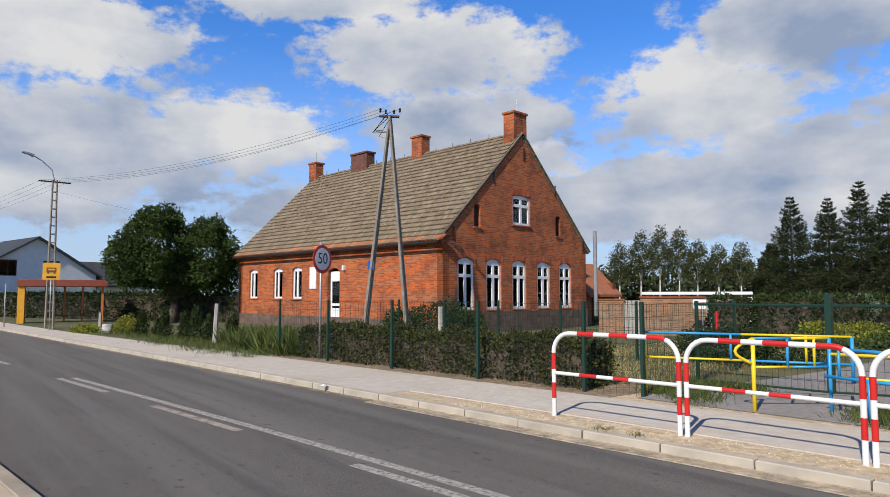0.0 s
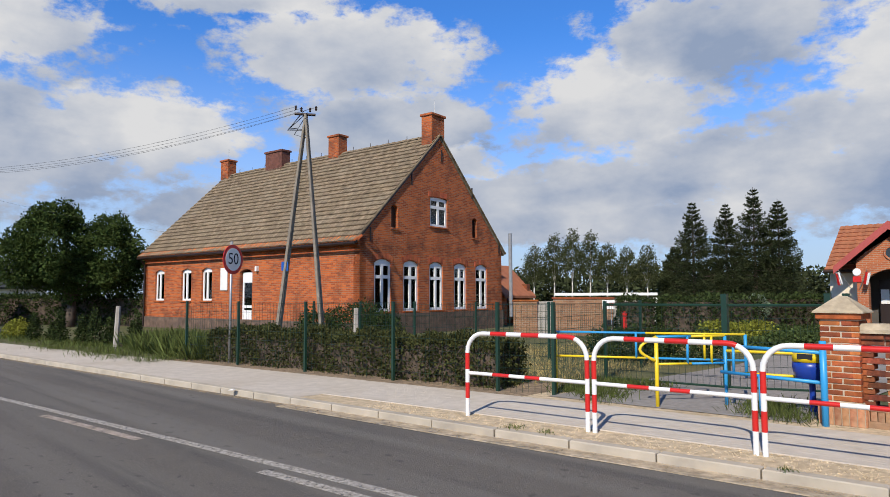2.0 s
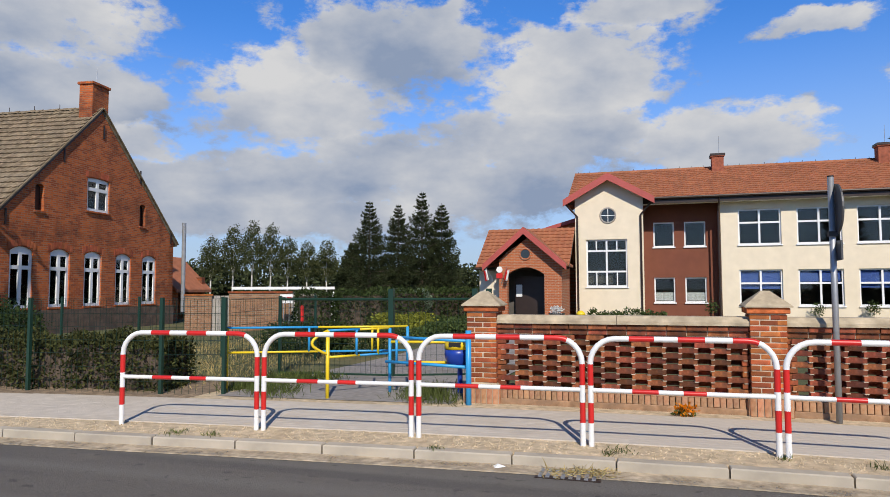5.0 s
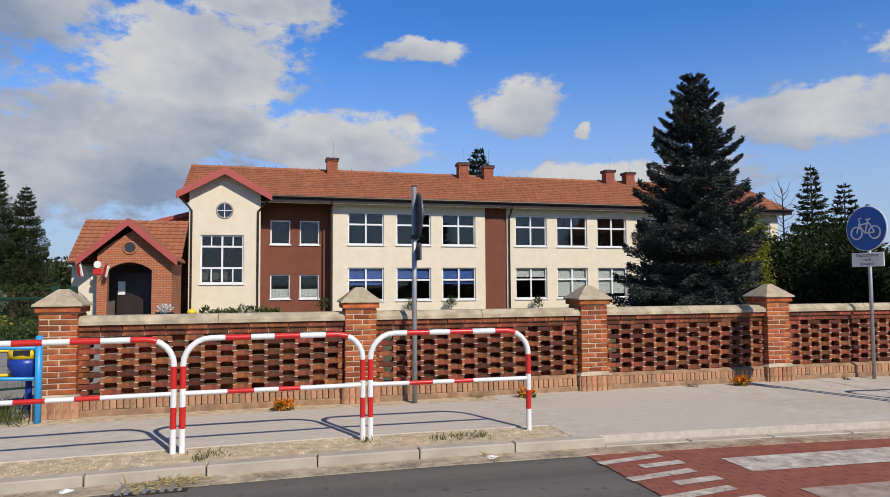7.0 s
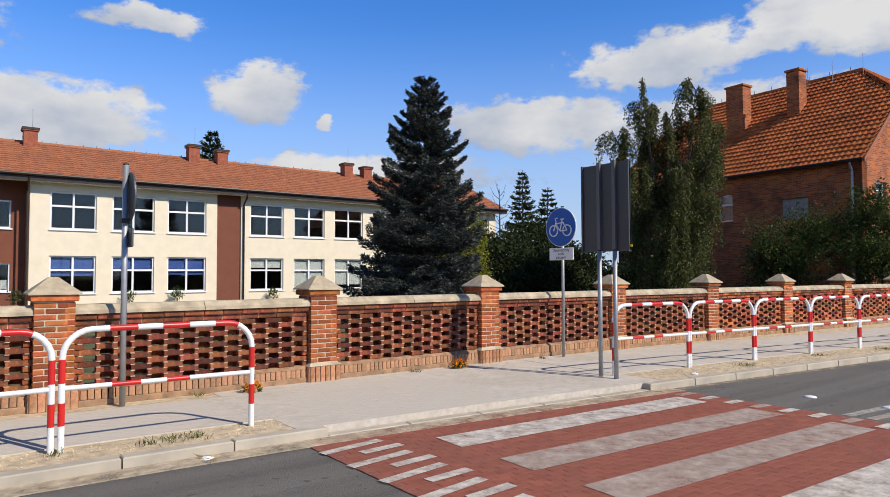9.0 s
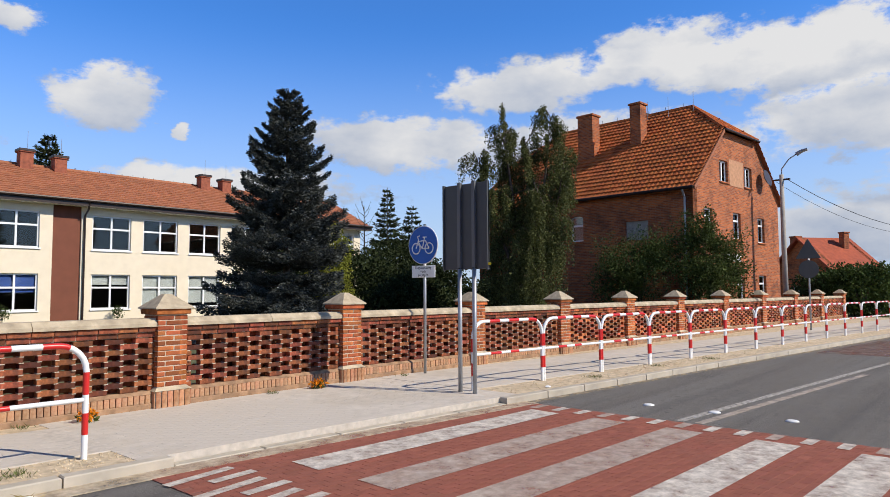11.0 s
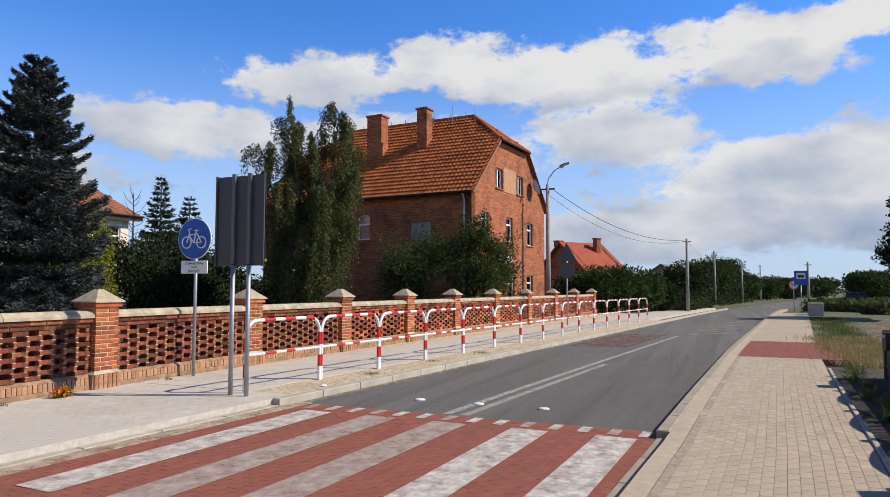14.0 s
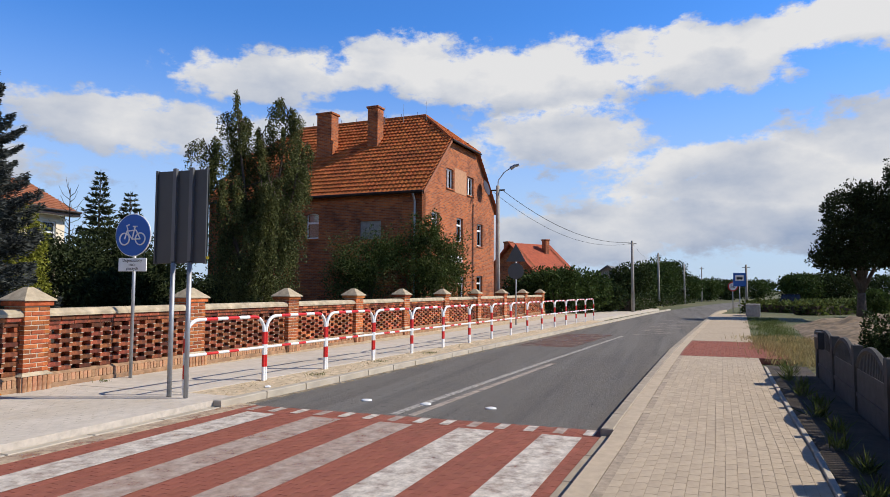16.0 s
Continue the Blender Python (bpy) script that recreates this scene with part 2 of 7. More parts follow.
    if bump:
        n4 = N("ShaderNodeTexNoise")
        n4.inputs["Scale"].default_value, n4.inputs["Detail"].default_value = bump_scale, 4
        L(vec, n4.inputs["Vector"])
        bp = N("ShaderNodeBump")
        bp.inputs["Strength"].default_value, bp.inputs["Distance"].default_value = bump, .01
        L(n4.outputs[0], bp.inputs["Height"])
        L(bp.outputs[0], b.inputs["Normal"])
    return mt


def brick_mat(name, c1, c2, mortar, stain, stain_amt=.5, bw=.26, bh=.077, gap=.01):
    """Brickwork far enough off that single bricks are a few millimetres in the eye: running bond, sooty patches."""
    mt = bpy.data.materials.new(name)
    mt.use_nodes = True
    nt = mt.node_tree
    N, L = nt.nodes.new, nt.links.new
    b = nt.nodes["Principled BSDF"]
    tc = N("ShaderNodeTexCoord")
    s = N("ShaderNodeSeparateXYZ")
    L(tc.outputs["Object"], s.inputs[0])
    a = N("ShaderNodeMath")
    L(s.outputs[0], a.inputs[0])
    L(s.outputs[1], a.inputs[1])
    c = N("ShaderNodeCombineXYZ")
    L(a.outputs[0], c.inputs[0])
    L(s.outputs[2], c.inputs[1])
    bt = N("ShaderNodeTexBrick")
    for k, v in (("Scale", 1.0), ("Mortar Size", gap), ("Mortar Smooth", .2), ("Bias", -.1), ("Brick Width", bw), ("Row Height", bh)):
        bt.inputs[k].default_value = v
    bt.inputs["Color1"].default_value, bt.inputs["Color2"].default_value, bt.inputs["Mortar"].default_value = (*c1, 1), (*c2, 1), (*mortar, 1)
    L(c.outputs[0], bt.inputs["Vector"])
    colour = bt.outputs["Color"]
    for sc, lo, hi, amt, tint in ((.7, .5, .72, stain_amt, stain), (5.0, .5, .75, .45, tuple(x * .55 for x in c1)), (2.2, .58, .8, .35, tuple(min(1, x * 1.7) for x in c2))):
        n = N("ShaderNodeTexNoise")
        n.inputs["Scale"].default_value, n.inputs["Detail"].default_value, n.inputs["Roughness"].default_value = sc, 8, .68
        L(tc.outputs["Object"], n.inputs["Vector"])
        r = N("ShaderNodeMapRange")
        r.inputs[1].default_value, r.inputs[2].default_value, r.inputs[4].default_value = lo, hi, amt
        L(n.outputs[0], r.inputs[0])
        mx = N("ShaderNodeMix")
        mx.data_type = "RGBA"
        L(r.outputs[0], mx.inputs["Factor"])
        L(colour, mx.inputs["A"])
        mx.inputs["B"].default_value = (*tint, 1)
        colour = mx.outputs["Result"]
    L(colour, b.inputs["Base Color"])
    b.inputs["Roughness"].default_value = .9
    bp = N("ShaderNodeBump")
    bp.invert = True
    bp.inputs["Strength"].default_value, bp.inputs["Distance"].default_value = .6, .012
    L(bt.outputs["Fac"], bp.inputs["Height"])
    L(bp.outputs[0], b.inputs["Normal"])
    return mt


def leaf_mat(name, col, rand=.45, trans=.25, rough=.55):
    mt = mat(name, col, max(rough, .75), .2, 2.0, 0, rand=rand, spec=.12)
    nt = mt.node_tree
    b = nt.nodes["Principled BSDF"]
    t = nt.nodes.new("ShaderNodeBsdfTranslucent")
    mx = nt.nodes.new("ShaderNodeMixShader")
    mx.inputs[0].default_value = trans
    nt.links.new(b.inputs["Base Color"].links[0].from_socket, t.inputs[0])
    nt.links.new(b.outputs[0], mx.inputs[1])
    nt.links.new(t.outputs[0], mx.inputs[2])
    nt.links.new(mx.outputs[0], nt.nodes["Material Output"].inputs[0])
    return mt


def glass_mat(name, col=(.02, .025, .03), rough=.04):
    return mat(name, col, rough, .1, 1.0, 0, spec=.8)


def worn_paint(name, col, wear=.5, scale=5.0, lo=.22, hi=.16):
    """Road paint with patches rubbed off, so that the paving below shows."""
    mt = mat(name, col, .8, .12, 12, .2, 90)
    nt = mt.node_tree
    N, L = nt.nodes.new, nt.links.new
    b = nt.nodes["Principled BSDF"]
    tr, mx = N("ShaderNodeBsdfTransparent"), N("ShaderNodeMixShader")
    tc = N("ShaderNodeTexCoord")
    n = N("ShaderNodeTexNoise")
    n.inputs["Scale"].default_value, n.inputs["Detail"].default_value, n.inputs["Roughness"].default_value = scale, 9, .75
    L(tc.outputs["Object"], n.inputs["Vector"])
    r = N("ShaderNodeMapRange")
    r.inputs[1].default_value, r.inputs[2].default_value = wear - lo, wear + hi
    L(n.outputs[0], r.inputs[0])
    L(r.outputs[0], mx.inputs[0])
    L(b.outputs[0], mx.inputs[1])
    L(tr.outputs[0], mx.inputs[2])
    L(mx.outputs[0], nt.nodes["Material Output"].inputs[0])
    return mt


def asphalt_mat():
    """Old asphalt: fine light and dark stones, oily lengthwise wheel tracks, blotches and mended spots."""
    mt = mat("asphalt", (.130, .118, .104), .92, .22, 55, .9, 160, stain=(.090, .085, .080), stain_scale=.30, stain_amt=.55, spec=.3)
    nt = mt.node_tree
    N, L = nt.nodes.new, nt.links.new
    b = nt.nodes["Principled BSDF"]
    colour = b.inputs["Base Color"].links[0].from_socket
    tc = N("ShaderNodeTexCoord")
    for scale, stretch, lo, hi, amt, tint, detail in ((1.0, (.05, 1.7, 1), .42, .66, .75, (.172, .162, .146), 4), (1.0, (.09, 2.6, 1), .52, .68, .6, (.080, .076, .072), 5), (2.3, (1, 1, 1), .60, .72, .35, (.175, .155, .125), 8), (7.0, (1, 1.3, 1), .655, .675, .7, (.062, .058, .055), 2), (75.0, (1, 1, 1), .58, .66, .7, (.26, .24, .21), 2)):
        mp = N("ShaderNodeMapping")
        mp.inputs["Scale"].default_value = stretch
        L(tc.outputs["Object"], mp.inputs[0])
        n = N("ShaderNodeTexNoise")
        n.inputs["Scale"].default_value, n.inputs["Detail"].default_value = scale, detail
        L(mp.outputs[0], n.inputs["Vector"])
        r = N("ShaderNodeMapRange")
        r.inputs[1].default_value, r.inputs[2].default_value, r.inputs[4].default_value = lo, hi, amt
        L(n.outputs[0], r.inputs[0])
        mx = N("ShaderNodeMix")
        mx.data_type = "RGBA"
        L(r.outputs[0], mx.inputs["Factor"])
        L(colour, mx.inputs["A"])
        mx.inputs["B"].default_value = (*tint, 1)
        colour = mx.outputs["Result"]
    L(colour, b.inputs["Base Color"])
    return mt


ASPHALT = asphalt_mat()
KERB = mat("kerb_concrete", (.42, .37, .295), .9, .12, 5, .3, 90, stain=(.36, .30, .21), stain_scale=1.2, stain_amt=.5, rand=.08)
PAVER = mat("pale_paver", (.53, .475, .405), .95, .07, 6, .3, 110, stain=(.41, .345, .26), stain_scale=.7, stain_amt=.45, rand=.012, spec=.2)
PAVER_B = mat("buff_paver", (.45, .365, .268), .95, .08, 8, .3, 110, stain=(.34, .275, .20), stain_scale=.6, stain_amt=.4, rand=.06, spec=.2)
PAVER_R = mat("red_paver", (.27, .092, .062), .92, .10, 6, .3, 110, stain=(.20, .085, .060), stain_scale=.8, stain_amt=.5, rand=.08, spec=.2)
JOINT = mat("joint_sand", (.35, .28, .205), .95, .2, 14, .4, 120)
JOINT_R = mat("joint_red_dust", (.23, .088, .060), .95, .2, 14, .3, 120)
JOINT_L = mat("joint_sand_pale", (.50, .445, .375), .95, .12, 14, .3, 120)
SAND = mat("sandy_verge", (.54, .43, .285), .95, .24, 9, .9, 70, stain=(.38, .29, .18), stain_scale=1.6, stain_amt=.6)
GRASS = mat("lawn", (.080, .088, .030), .95, .35, 2.5, 1.0, 45, stain=(.17, .14, .06), stain_scale=.25, stain_amt=.7)
SOIL = mat("dark_soil", (.050, .037, .025), .95, .4, 6, 1.0, 40, stain=(.09, .07, .045), stain_scale=1.3, stain_amt=.5)
EARTH = mat("dug_earth", (.21, .150, .090), .95, .4, 3, 1.0, 9, stain=(.085, .062, .040), stain_scale=1.4, stain_amt=.85)
WHITE = mat("white_paint", (.80, .80, .78), .35, .05, 3, .05, 40, stain=(.55, .53, .48), stain_scale=2.5, stain_amt=.25)
RED = mat("red_paint", (.58, .022, .018), .35, .06, 3, .05, 40)
MARK = worn_paint("road_marking", (.60, .545, .47), .66, 5.0, .26, .14)
MARK_C = worn_paint("greyed_road_marking", (.44, .41, .365), .60, 18.0)
MARK_W = worn_paint("worn_road_marking", (.50, .42, .35), .60, 4.0, .38, .30)
BRICK = mat("wall_brick", (.42, .118, .038), .95, .26, 14, .8, 60, stain=(.12, .052, .036), stain_scale=2.2, stain_amt=.75, rand=.45, spec=.2)
BRICK_W = mat("grimy_brick", (.33, .095, .040), .95, .34, 12, .9, 60, stain=(.060, .032, .026), stain_scale=2.6, stain_amt=.92, rand=.65, spec=.2)
BRICK_S = mat("dusty_brick", (.36, .165, .085), .95, .28, 12, .8, 60, stain=(.40, .29, .18), stain_scale=2.8, stain_amt=.85, rand=.35, spec=.2)
MORTAR = mat("mortar", (.48, .40, .30), .95, .15, 10, .4, 90, stain=(.22, .17, .12), stain_scale=1.0, stain_amt=.6)
COPING = mat("coping_concrete", (.45, .37, .255), .95, .22, 6, .8, 40, stain=(.22, .175, .12), stain_scale=1.6, stain_amt=.75)
H1_BRICK = brick_mat("old_brick", (.56, .125, .022), (.24, .042, .012), (.31, .18, .105), (.045, .018, .012), .82, gap=.010)
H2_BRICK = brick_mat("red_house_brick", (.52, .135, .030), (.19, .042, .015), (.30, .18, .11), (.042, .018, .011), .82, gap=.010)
PORCH_BRICK = brick_mat("porch_brick", (.46, .125, .04), (.34, .085, .03), (.40, .28, .19), (.30, .09, .04), .3)
TILE_OLD = mat("weathered_tile", (.205, .158, .105), .95, .3, 5, .5, 40, stain=(.30, .255, .185), stain_scale=.9, stain_amt=.5, rand=.20, spec=.2)
TILE_ORANGE = mat("orange_tile", (.47, .135, .04), .9, .2, 3, .3, 40, stain=(.21, .065, .03), stain_scale=.8, stain_amt=.6, rand=.22, spec=.2)
TILE_RED = mat("red_brown_tile", (.34, .125, .058), .85, .12, 3, .3, 40, stain=(.22, .09, .045), stain_scale=.5, stain_amt=.45, rand=.10)
CREAM = mat("cream_render", (.74, .645, .49), .9, .04, 2, .2, 120, stain=(.71, .61, .44), stain_scale=.35, stain_amt=.35)
BROWN = mat("brown_render", (.175, .058, .032), .9, .07, 2, .2, 120, stain=(.13, .04, .03), stain_scale=.4, stain_amt=.4)
BARGE = mat("red_metal_trim", (.40, .075, .06), .5, .06, 2, .05, 30)
GUTTER = mat("dark_metal", (.035, .022, .018), .45, .1, 3, .05, 30, metal=.3)
PVC = mat("white_window_plastic", (.80, .80, .80), .35, .03, 2, 0)
OLDWOOD = mat("flaking_white_wood", (.70, .68, .64), .7, .12, 8, .3, 40, stain=(.40, .37, .32), stain_scale=4, stain_amt=.4)
GLASS = glass_mat("window_glass")
BLIND = mat("blue_blind", (.06, .12, .42), .8, .08, 3, .05, 30)
CURTAIN = mat("white_curtain", (.62, .62, .62), .9, .12, 9, .2, 30)
STEEL = mat("galvanised_steel", (.36, .37, .38), .5, .1, 6, .1, 40, metal=.6)
SIGNGREY = mat("sign_back_grey", (.075, .076, .078), .5, .06, 2, .05, 30, metal=.3)
CONC = mat("grey_concrete", (.36, .33, .29), .95, .16, 6, .4, 60, stain=(.20, .18, .15), stain_scale=1.5, stain_amt=.5)
GREEN = mat("green_coated_steel", (.008, .036, .022), .45, .08, 3, .05, 30)
YELLOW = mat("yellow_paint", (.78, .56, .02), .4, .05, 3, .05, 30)
BLUE = mat("blue_paint", (.03, .30, .62), .4, .05, 3, .05, 30)
DBLUE = mat("blue_plastic", (.012, .05, .34), .35, .04, 3, 0)
BLACK = mat("black_rubber", (.012, .012, .013), .6, .1, 3, 0)
SIGNBLUE = mat("sign_blue", (.012, .10, .42), .4, .04, 3, 0)
BARK = mat("bark", (.085, .062, .045), .95, .3, 5, 1.0, 30)
BIRCHBARK = mat("birch_bark", (.48, .46, .42), .9, .2, 4, .5, 20, stain=(.05, .045, .04), stain_scale=3, stain_amt=.9)
L_SPRUCE = leaf_mat("blue_spruce_needles", (.068, .075, .068), .55, .05, .8)
L_FOREST = leaf_mat("forest_needles", (.042, .052, .022), .5, .08, .8)
L_DARK = leaf_mat("walnut_leaves", (.050, .078, .020), .45, .2)
L_HEDGE = leaf_mat("hedge_leaves", (.038, .056, .017), .55, .18)
L_BIRCH = leaf_mat("birch_leaves", (.098, .106, .036), .5, .25)
# near-black leaf colour: shade of deep shrubs and backlit trees is painted in
L_SHADE = leaf_mat("shade_dark_leaves", (.026, .036, .012), .4, .1)
L_PRIVET = leaf_mat("privet_leaves", (.058, .062, .020), .65, .15)
L_FRUIT = leaf_mat("fruit_tree_leaves", (.056, .076, .020), .5, .22)
L_YEL = leaf_mat("golden_conifer", (.22, .23, .035), .4, .25)
L_JUN = leaf_mat("juniper_leaves", (.062, .090, .028), .45, .15)
L_GRASS = leaf_mat("grass_blades", (.10, .125, .035), .5, .3)
L_DRY = leaf_mat("dry_grass", (.38, .30, .13), .4, .2)
L_ORANGE = leaf_mat("orange_petals", (.75, .24, .01), .3, .2)
L_WHITE = leaf_mat("white_petals", (.75, .75, .72), .15, .2)
L_SAGE = leaf_mat("sage_leaves", (.17, .22, .15), .35, .15)

# ---- ground, road and pavements ----
def K(x):
    """Kerb line on the school's side of the road."""
    return 7.39 - .12 * math.sqrt((x - .93) ** 2 + 21.6) - .0011 * max(0.0, x - 45) ** 2


def KF(x):
    """The same kerb where the pavement narrows towards the bus stop."""
    return K(x) + .036 * max(0.0, -6.0 - x)


def C(x):
    """Kerb line on the camera's side."""
    return K(x) - 5.35 + .025 * min(45.0, max(0.0, x - 8)) + min(.25, .018 * max(0.0, x - 6))


def slope(f, x):
    return math.atan2(f(x + .05) - f(x - .05), .1)


def ribbon(x0, x1, f0, f1, z0, z1, step=1.0):
    sh = Shape()
    n = max(2, int((x1 - x0) / step) + 1)
    vs, fs = [], []
    for i in range(n):
        x = x0 + (x1 - x0) * i / (n - 1)
        vs += [(x, f0(x), z0), (x, f0(x), z1), (x, f1(x), z1), (x, f1(x), z0)]
    for i in range(n - 1):
        a, b = i * 4, i * 4 + 4
        fs += [(a + 1, b + 1, b + 2, a + 2), (a, b, b + 1, a + 1), (a + 2, b + 2, b + 3, a + 3)]
    fs += [(0, 1, 2, 3), (len(vs) - 1, len(vs) - 2, len(vs) - 3, len(vs) - 4)]
    return sh.add(vs, fs)


def off(f, d):
    return lambda x: f(x) + d


WALL_Y = lambda x: 9.85 - (.055 * (x - 10) if x > 10 else 0) - (.02 * (x - 24) if x > 24 else 0)

g = Shape()
g.add([(-1500, -1500, -.05), (1500, -1500, -.05), (1500, 1500, -.05), (-1500, 1500, -.05)], [(0, 1, 2, 3)])
tagged(part("ground", g, GRASS), "dry mown grass and fields reaching the horizon", "ground", kind="structure")
tagged(part("lawn", ribbon(-70, 70, off(K, 2.45), lambda x: 140, -.04, .09, 2.0), GRASS), "dry patchy lawn behind the pavement and wall", "ground", kind="structure")
tagged(part("road", ribbon(-140, 140, C, KF, -.04, 0.0, 1.0), ASPHALT), "grey asphalt village road with faint wheel tracks", "road", kind="structure")

# kerbs: one metre stones, lowered along the crossing
def kerbs(name, f, x0, x1, low0, low1, side, label, stone=KERB):
    t = thing(name, label, "kerb", kind="structure")
    full, low = Shape(), Shape()
    full.box(-.492, -.075, -.03, .492, .075, .11, bevel=.012)
    low.box(-.492, -.075, -.03, .492, .075, .025, bevel=.01)
    a, b = [], []
    x = x0
    while x < x1:
        m = Matrix.Translation((x, f(x) + .075 * side, 0)) @ Matrix.Rotation(slope(f, x), 4, "Z")
        (b if low0 < x < low1 else a).append(m)
        x += 1.0
    a.sort(key=lambda m: abs(m.translation.x - 2))
    pieces("kerb_stone", full, stone, t, a)
    pieces("low_kerb_stone", low, stone, t, b)


kerbs("kerb_school_side", KF, -60, 60, 3.2, 8.9, 1, "sandy concrete kerb stones along the far pavement")
kerbs("kerb_near_side", C, -30, 60, 3.2, 8.9, -1, "sandy concrete kerb stones along the near pavement", mat("tan_kerb_concrete", (.33, .275, .205), .9, .12, 5, .3, 90, stain=(.28, .23, .165), stain_scale=1.2, stain_amt=.5, rand=.06))
tagged(part("gutter_sand", ribbon(-40, 40, off(KF, -.13), off(KF, .004), -.02, .004), worn_paint("gutter_dust", (.40, .315, .21), .50, 4.0)), "sand washed along the kerb", "sand", kind="structure")

tagged(part("washed_sand", ribbon(-9.5, 8.9, off(KF, -.27), off(KF, .004), .0055, .0165), worn_paint("washed_sand", (.54, .44, .31), .58, 2.6)), "pale sand washed over the edge of the crossing", "sand", kind="structure")

# verge between kerb and pavement, on both sides of the crossing
for nm, x0, x1, w in (("verge_left", -9.5, 3.3, .76), ("verge_right", 8.95, 36, 1.0)):
    tagged(part(nm, ribbon(x0, x1, off(KF, .15), off(K, w), -.03, .10, .5), SAND), "bare sandy strip with gravel between kerb and pavement", "verge", kind="structure")


def pave(name, x0, x1, f0, f1, z, material, joint, label, bl=.2, bw=.1, gap=.006, along=True, near=(0, 0), skip=None, limit=300, deep=.012):
    """Paving of single blocks in running bond, laid along a curved line."""
    t = thing(name, label, "pavement", kind="structure")
    part("bed", ribbon(x0, x1, f0, f1, -.04, z - .5 * deep, .5), joint, t)
    sh = Shape()
    b = .005 if deep > .006 else .001
    sh.add([(-bl / 2 + gap / 2, -bw / 2 + gap / 2, -deep), (bl / 2 - gap / 2, -bw / 2 + gap / 2, -deep), (bl / 2 - gap / 2, bw / 2 - gap / 2, -deep), (-bl / 2 + gap / 2, bw / 2 - gap / 2, -deep),
            (-bl / 2 + gap / 2 + b, -bw / 2 + gap / 2 + b, 0), (bl / 2 - gap / 2 - b, -bw / 2 + gap / 2 + b, 0), (bl / 2 - gap / 2 - b, bw / 2 - gap / 2 - b, 0), (-bl / 2 + gap / 2 + b, bw / 2 - gap / 2 - b, 0)],
           [(4, 5, 6, 7), (0, 1, 5, 4), (1, 2, 6, 5), (2, 3, 7, 6), (3, 0, 4, 7)])
    mats = []
    n = int((x1 - x0) / bl)
    for i in range(n):
        for row in range(200):
            x = x0 + (i + .5 + (.5 if row % 2 else 0)) * bl
            y = f0(x) + (row + .5) * bw
            if y > f1(x) - bw * .4 or x > x1 - bl * .5:
                break
            if skip and skip(x, y):
                continue
            mats.append(Matrix.Translation((x, y, z + rnd.uniform(-.0015, .0015) * (1 if deep > .006 else .25))) @ Matrix.Rotation(slope(f0, x) + rnd.uniform(-.002, .002), 4, "Z"))
    mats.sort(key=lambda m: (m.translation.x - near[0]) ** 2 + (m.translation.y - near[1]) ** 2)
    pieces("paver", sh, material, t, mats, limit)
    return t


# far pavement: pale blocks; ramps down to the crossing
pave("pavement_school_side", -9.5, 3.2, off(K, .76), off(K, 2.45), .112, PAVER, JOINT_L, "pale grey concrete block pavement beside the wall", near=(1, 9), gap=.002, deep=.002)
pave("pavement_crossing", 3.2, 8.95, off(K, .15), WALL_Y, .105, PAVER, JOINT_L, "pale grey concrete block pavement at the crossing", near=(5, 8), gap=.002, deep=.002)
tagged(part("pavement_school_far", ribbon(8.95, 60, off(K, 1.0), off(K, 3.4), -.04, .108), PAVER), "pale grey concrete pavement running along the wall", "pavement", kind="structure")
tagged(part("pavement_left_far", ribbon(-60, -9.5, off(KF, .15), lambda x: max(K(x) + 2.45, KF(x) + 1.5), -.04, .108), PAVER), "pale grey concrete pavement running along the hedge", "pavement", kind="structure")
tagged(part("wall_foot_sand", ribbon(-9.5, 3.2, off(K, 2.45), off(WALL_Y, .3), -.04, .10), SAND), "sandy ground at the foot of the wall", "ground", kind="structure")
tagged(part("wall_foot_sand", ribbon(8.95, 45, off(K, 3.4), off(WALL_Y, .3), -.04, .10), SAND), "sandy ground at the foot of the wall", "ground", kind="structure")

# near pavement: buff blocks, red across the drive
tagged(part("gutter_strip", ribbon(-12, 60, off(C, -.35), off(C, -.155), -.04, .100), PAVER_B), "plain concrete edging slabs beside the kerb", "edging", kind="structure")
pave("pavement_near_side", -3, 18.1, off(C, -2.15), off(C, -.36), .105, PAVER_B, JOINT, "buff concrete block pavement with sandy joints", near=(6, 0), gap=.004, deep=.006)
pave("pavement_drive", 18.1, 23.4, off(C, -2.9), off(C, -.36), .105, PAVER_R, JOINT_R, "red block paving across a house drive", near=(18, 0), gap=.005, deep=.008)
tagged(part("pavement_near_far", ribbon(23.4, 50, off(C, -2.15), off(C, -.36), -.04, .105), PAVER_B), "buff concrete pavement running on to the bus stop", "pavement", kind="structure")
edge = thing("edging_kerb", "slim concrete edging between pavement and flower bed", "edging", kind="structure")
e = Shape().box(-.49, -.03, -.03, .49, .03, .13, bevel=.008)
pieces("edging_stone", e, KERB, edge, [Matrix.Translation((x, C(x) - 2.19, 0)) @ Matrix.Rotation(slope(C, x), 4, "Z") for x in [-2.5 + i for i in range(19)]])
tagged(part("flower_bed", ribbon(-3, 16.8, off(C, -3.05), off(C, -2.22), -.04, .07), SOIL), "dark bark mulch bed in front of the concrete fence", "flower bed", kind="structure")

# crossing: red blocks with white stripes
pave("crossing", 3.15, 8.85, C, K, .012, PAVER_R, JOINT_R, "red block paving of the raised crossing", near=(6, 4), gap=.004, deep=.005)


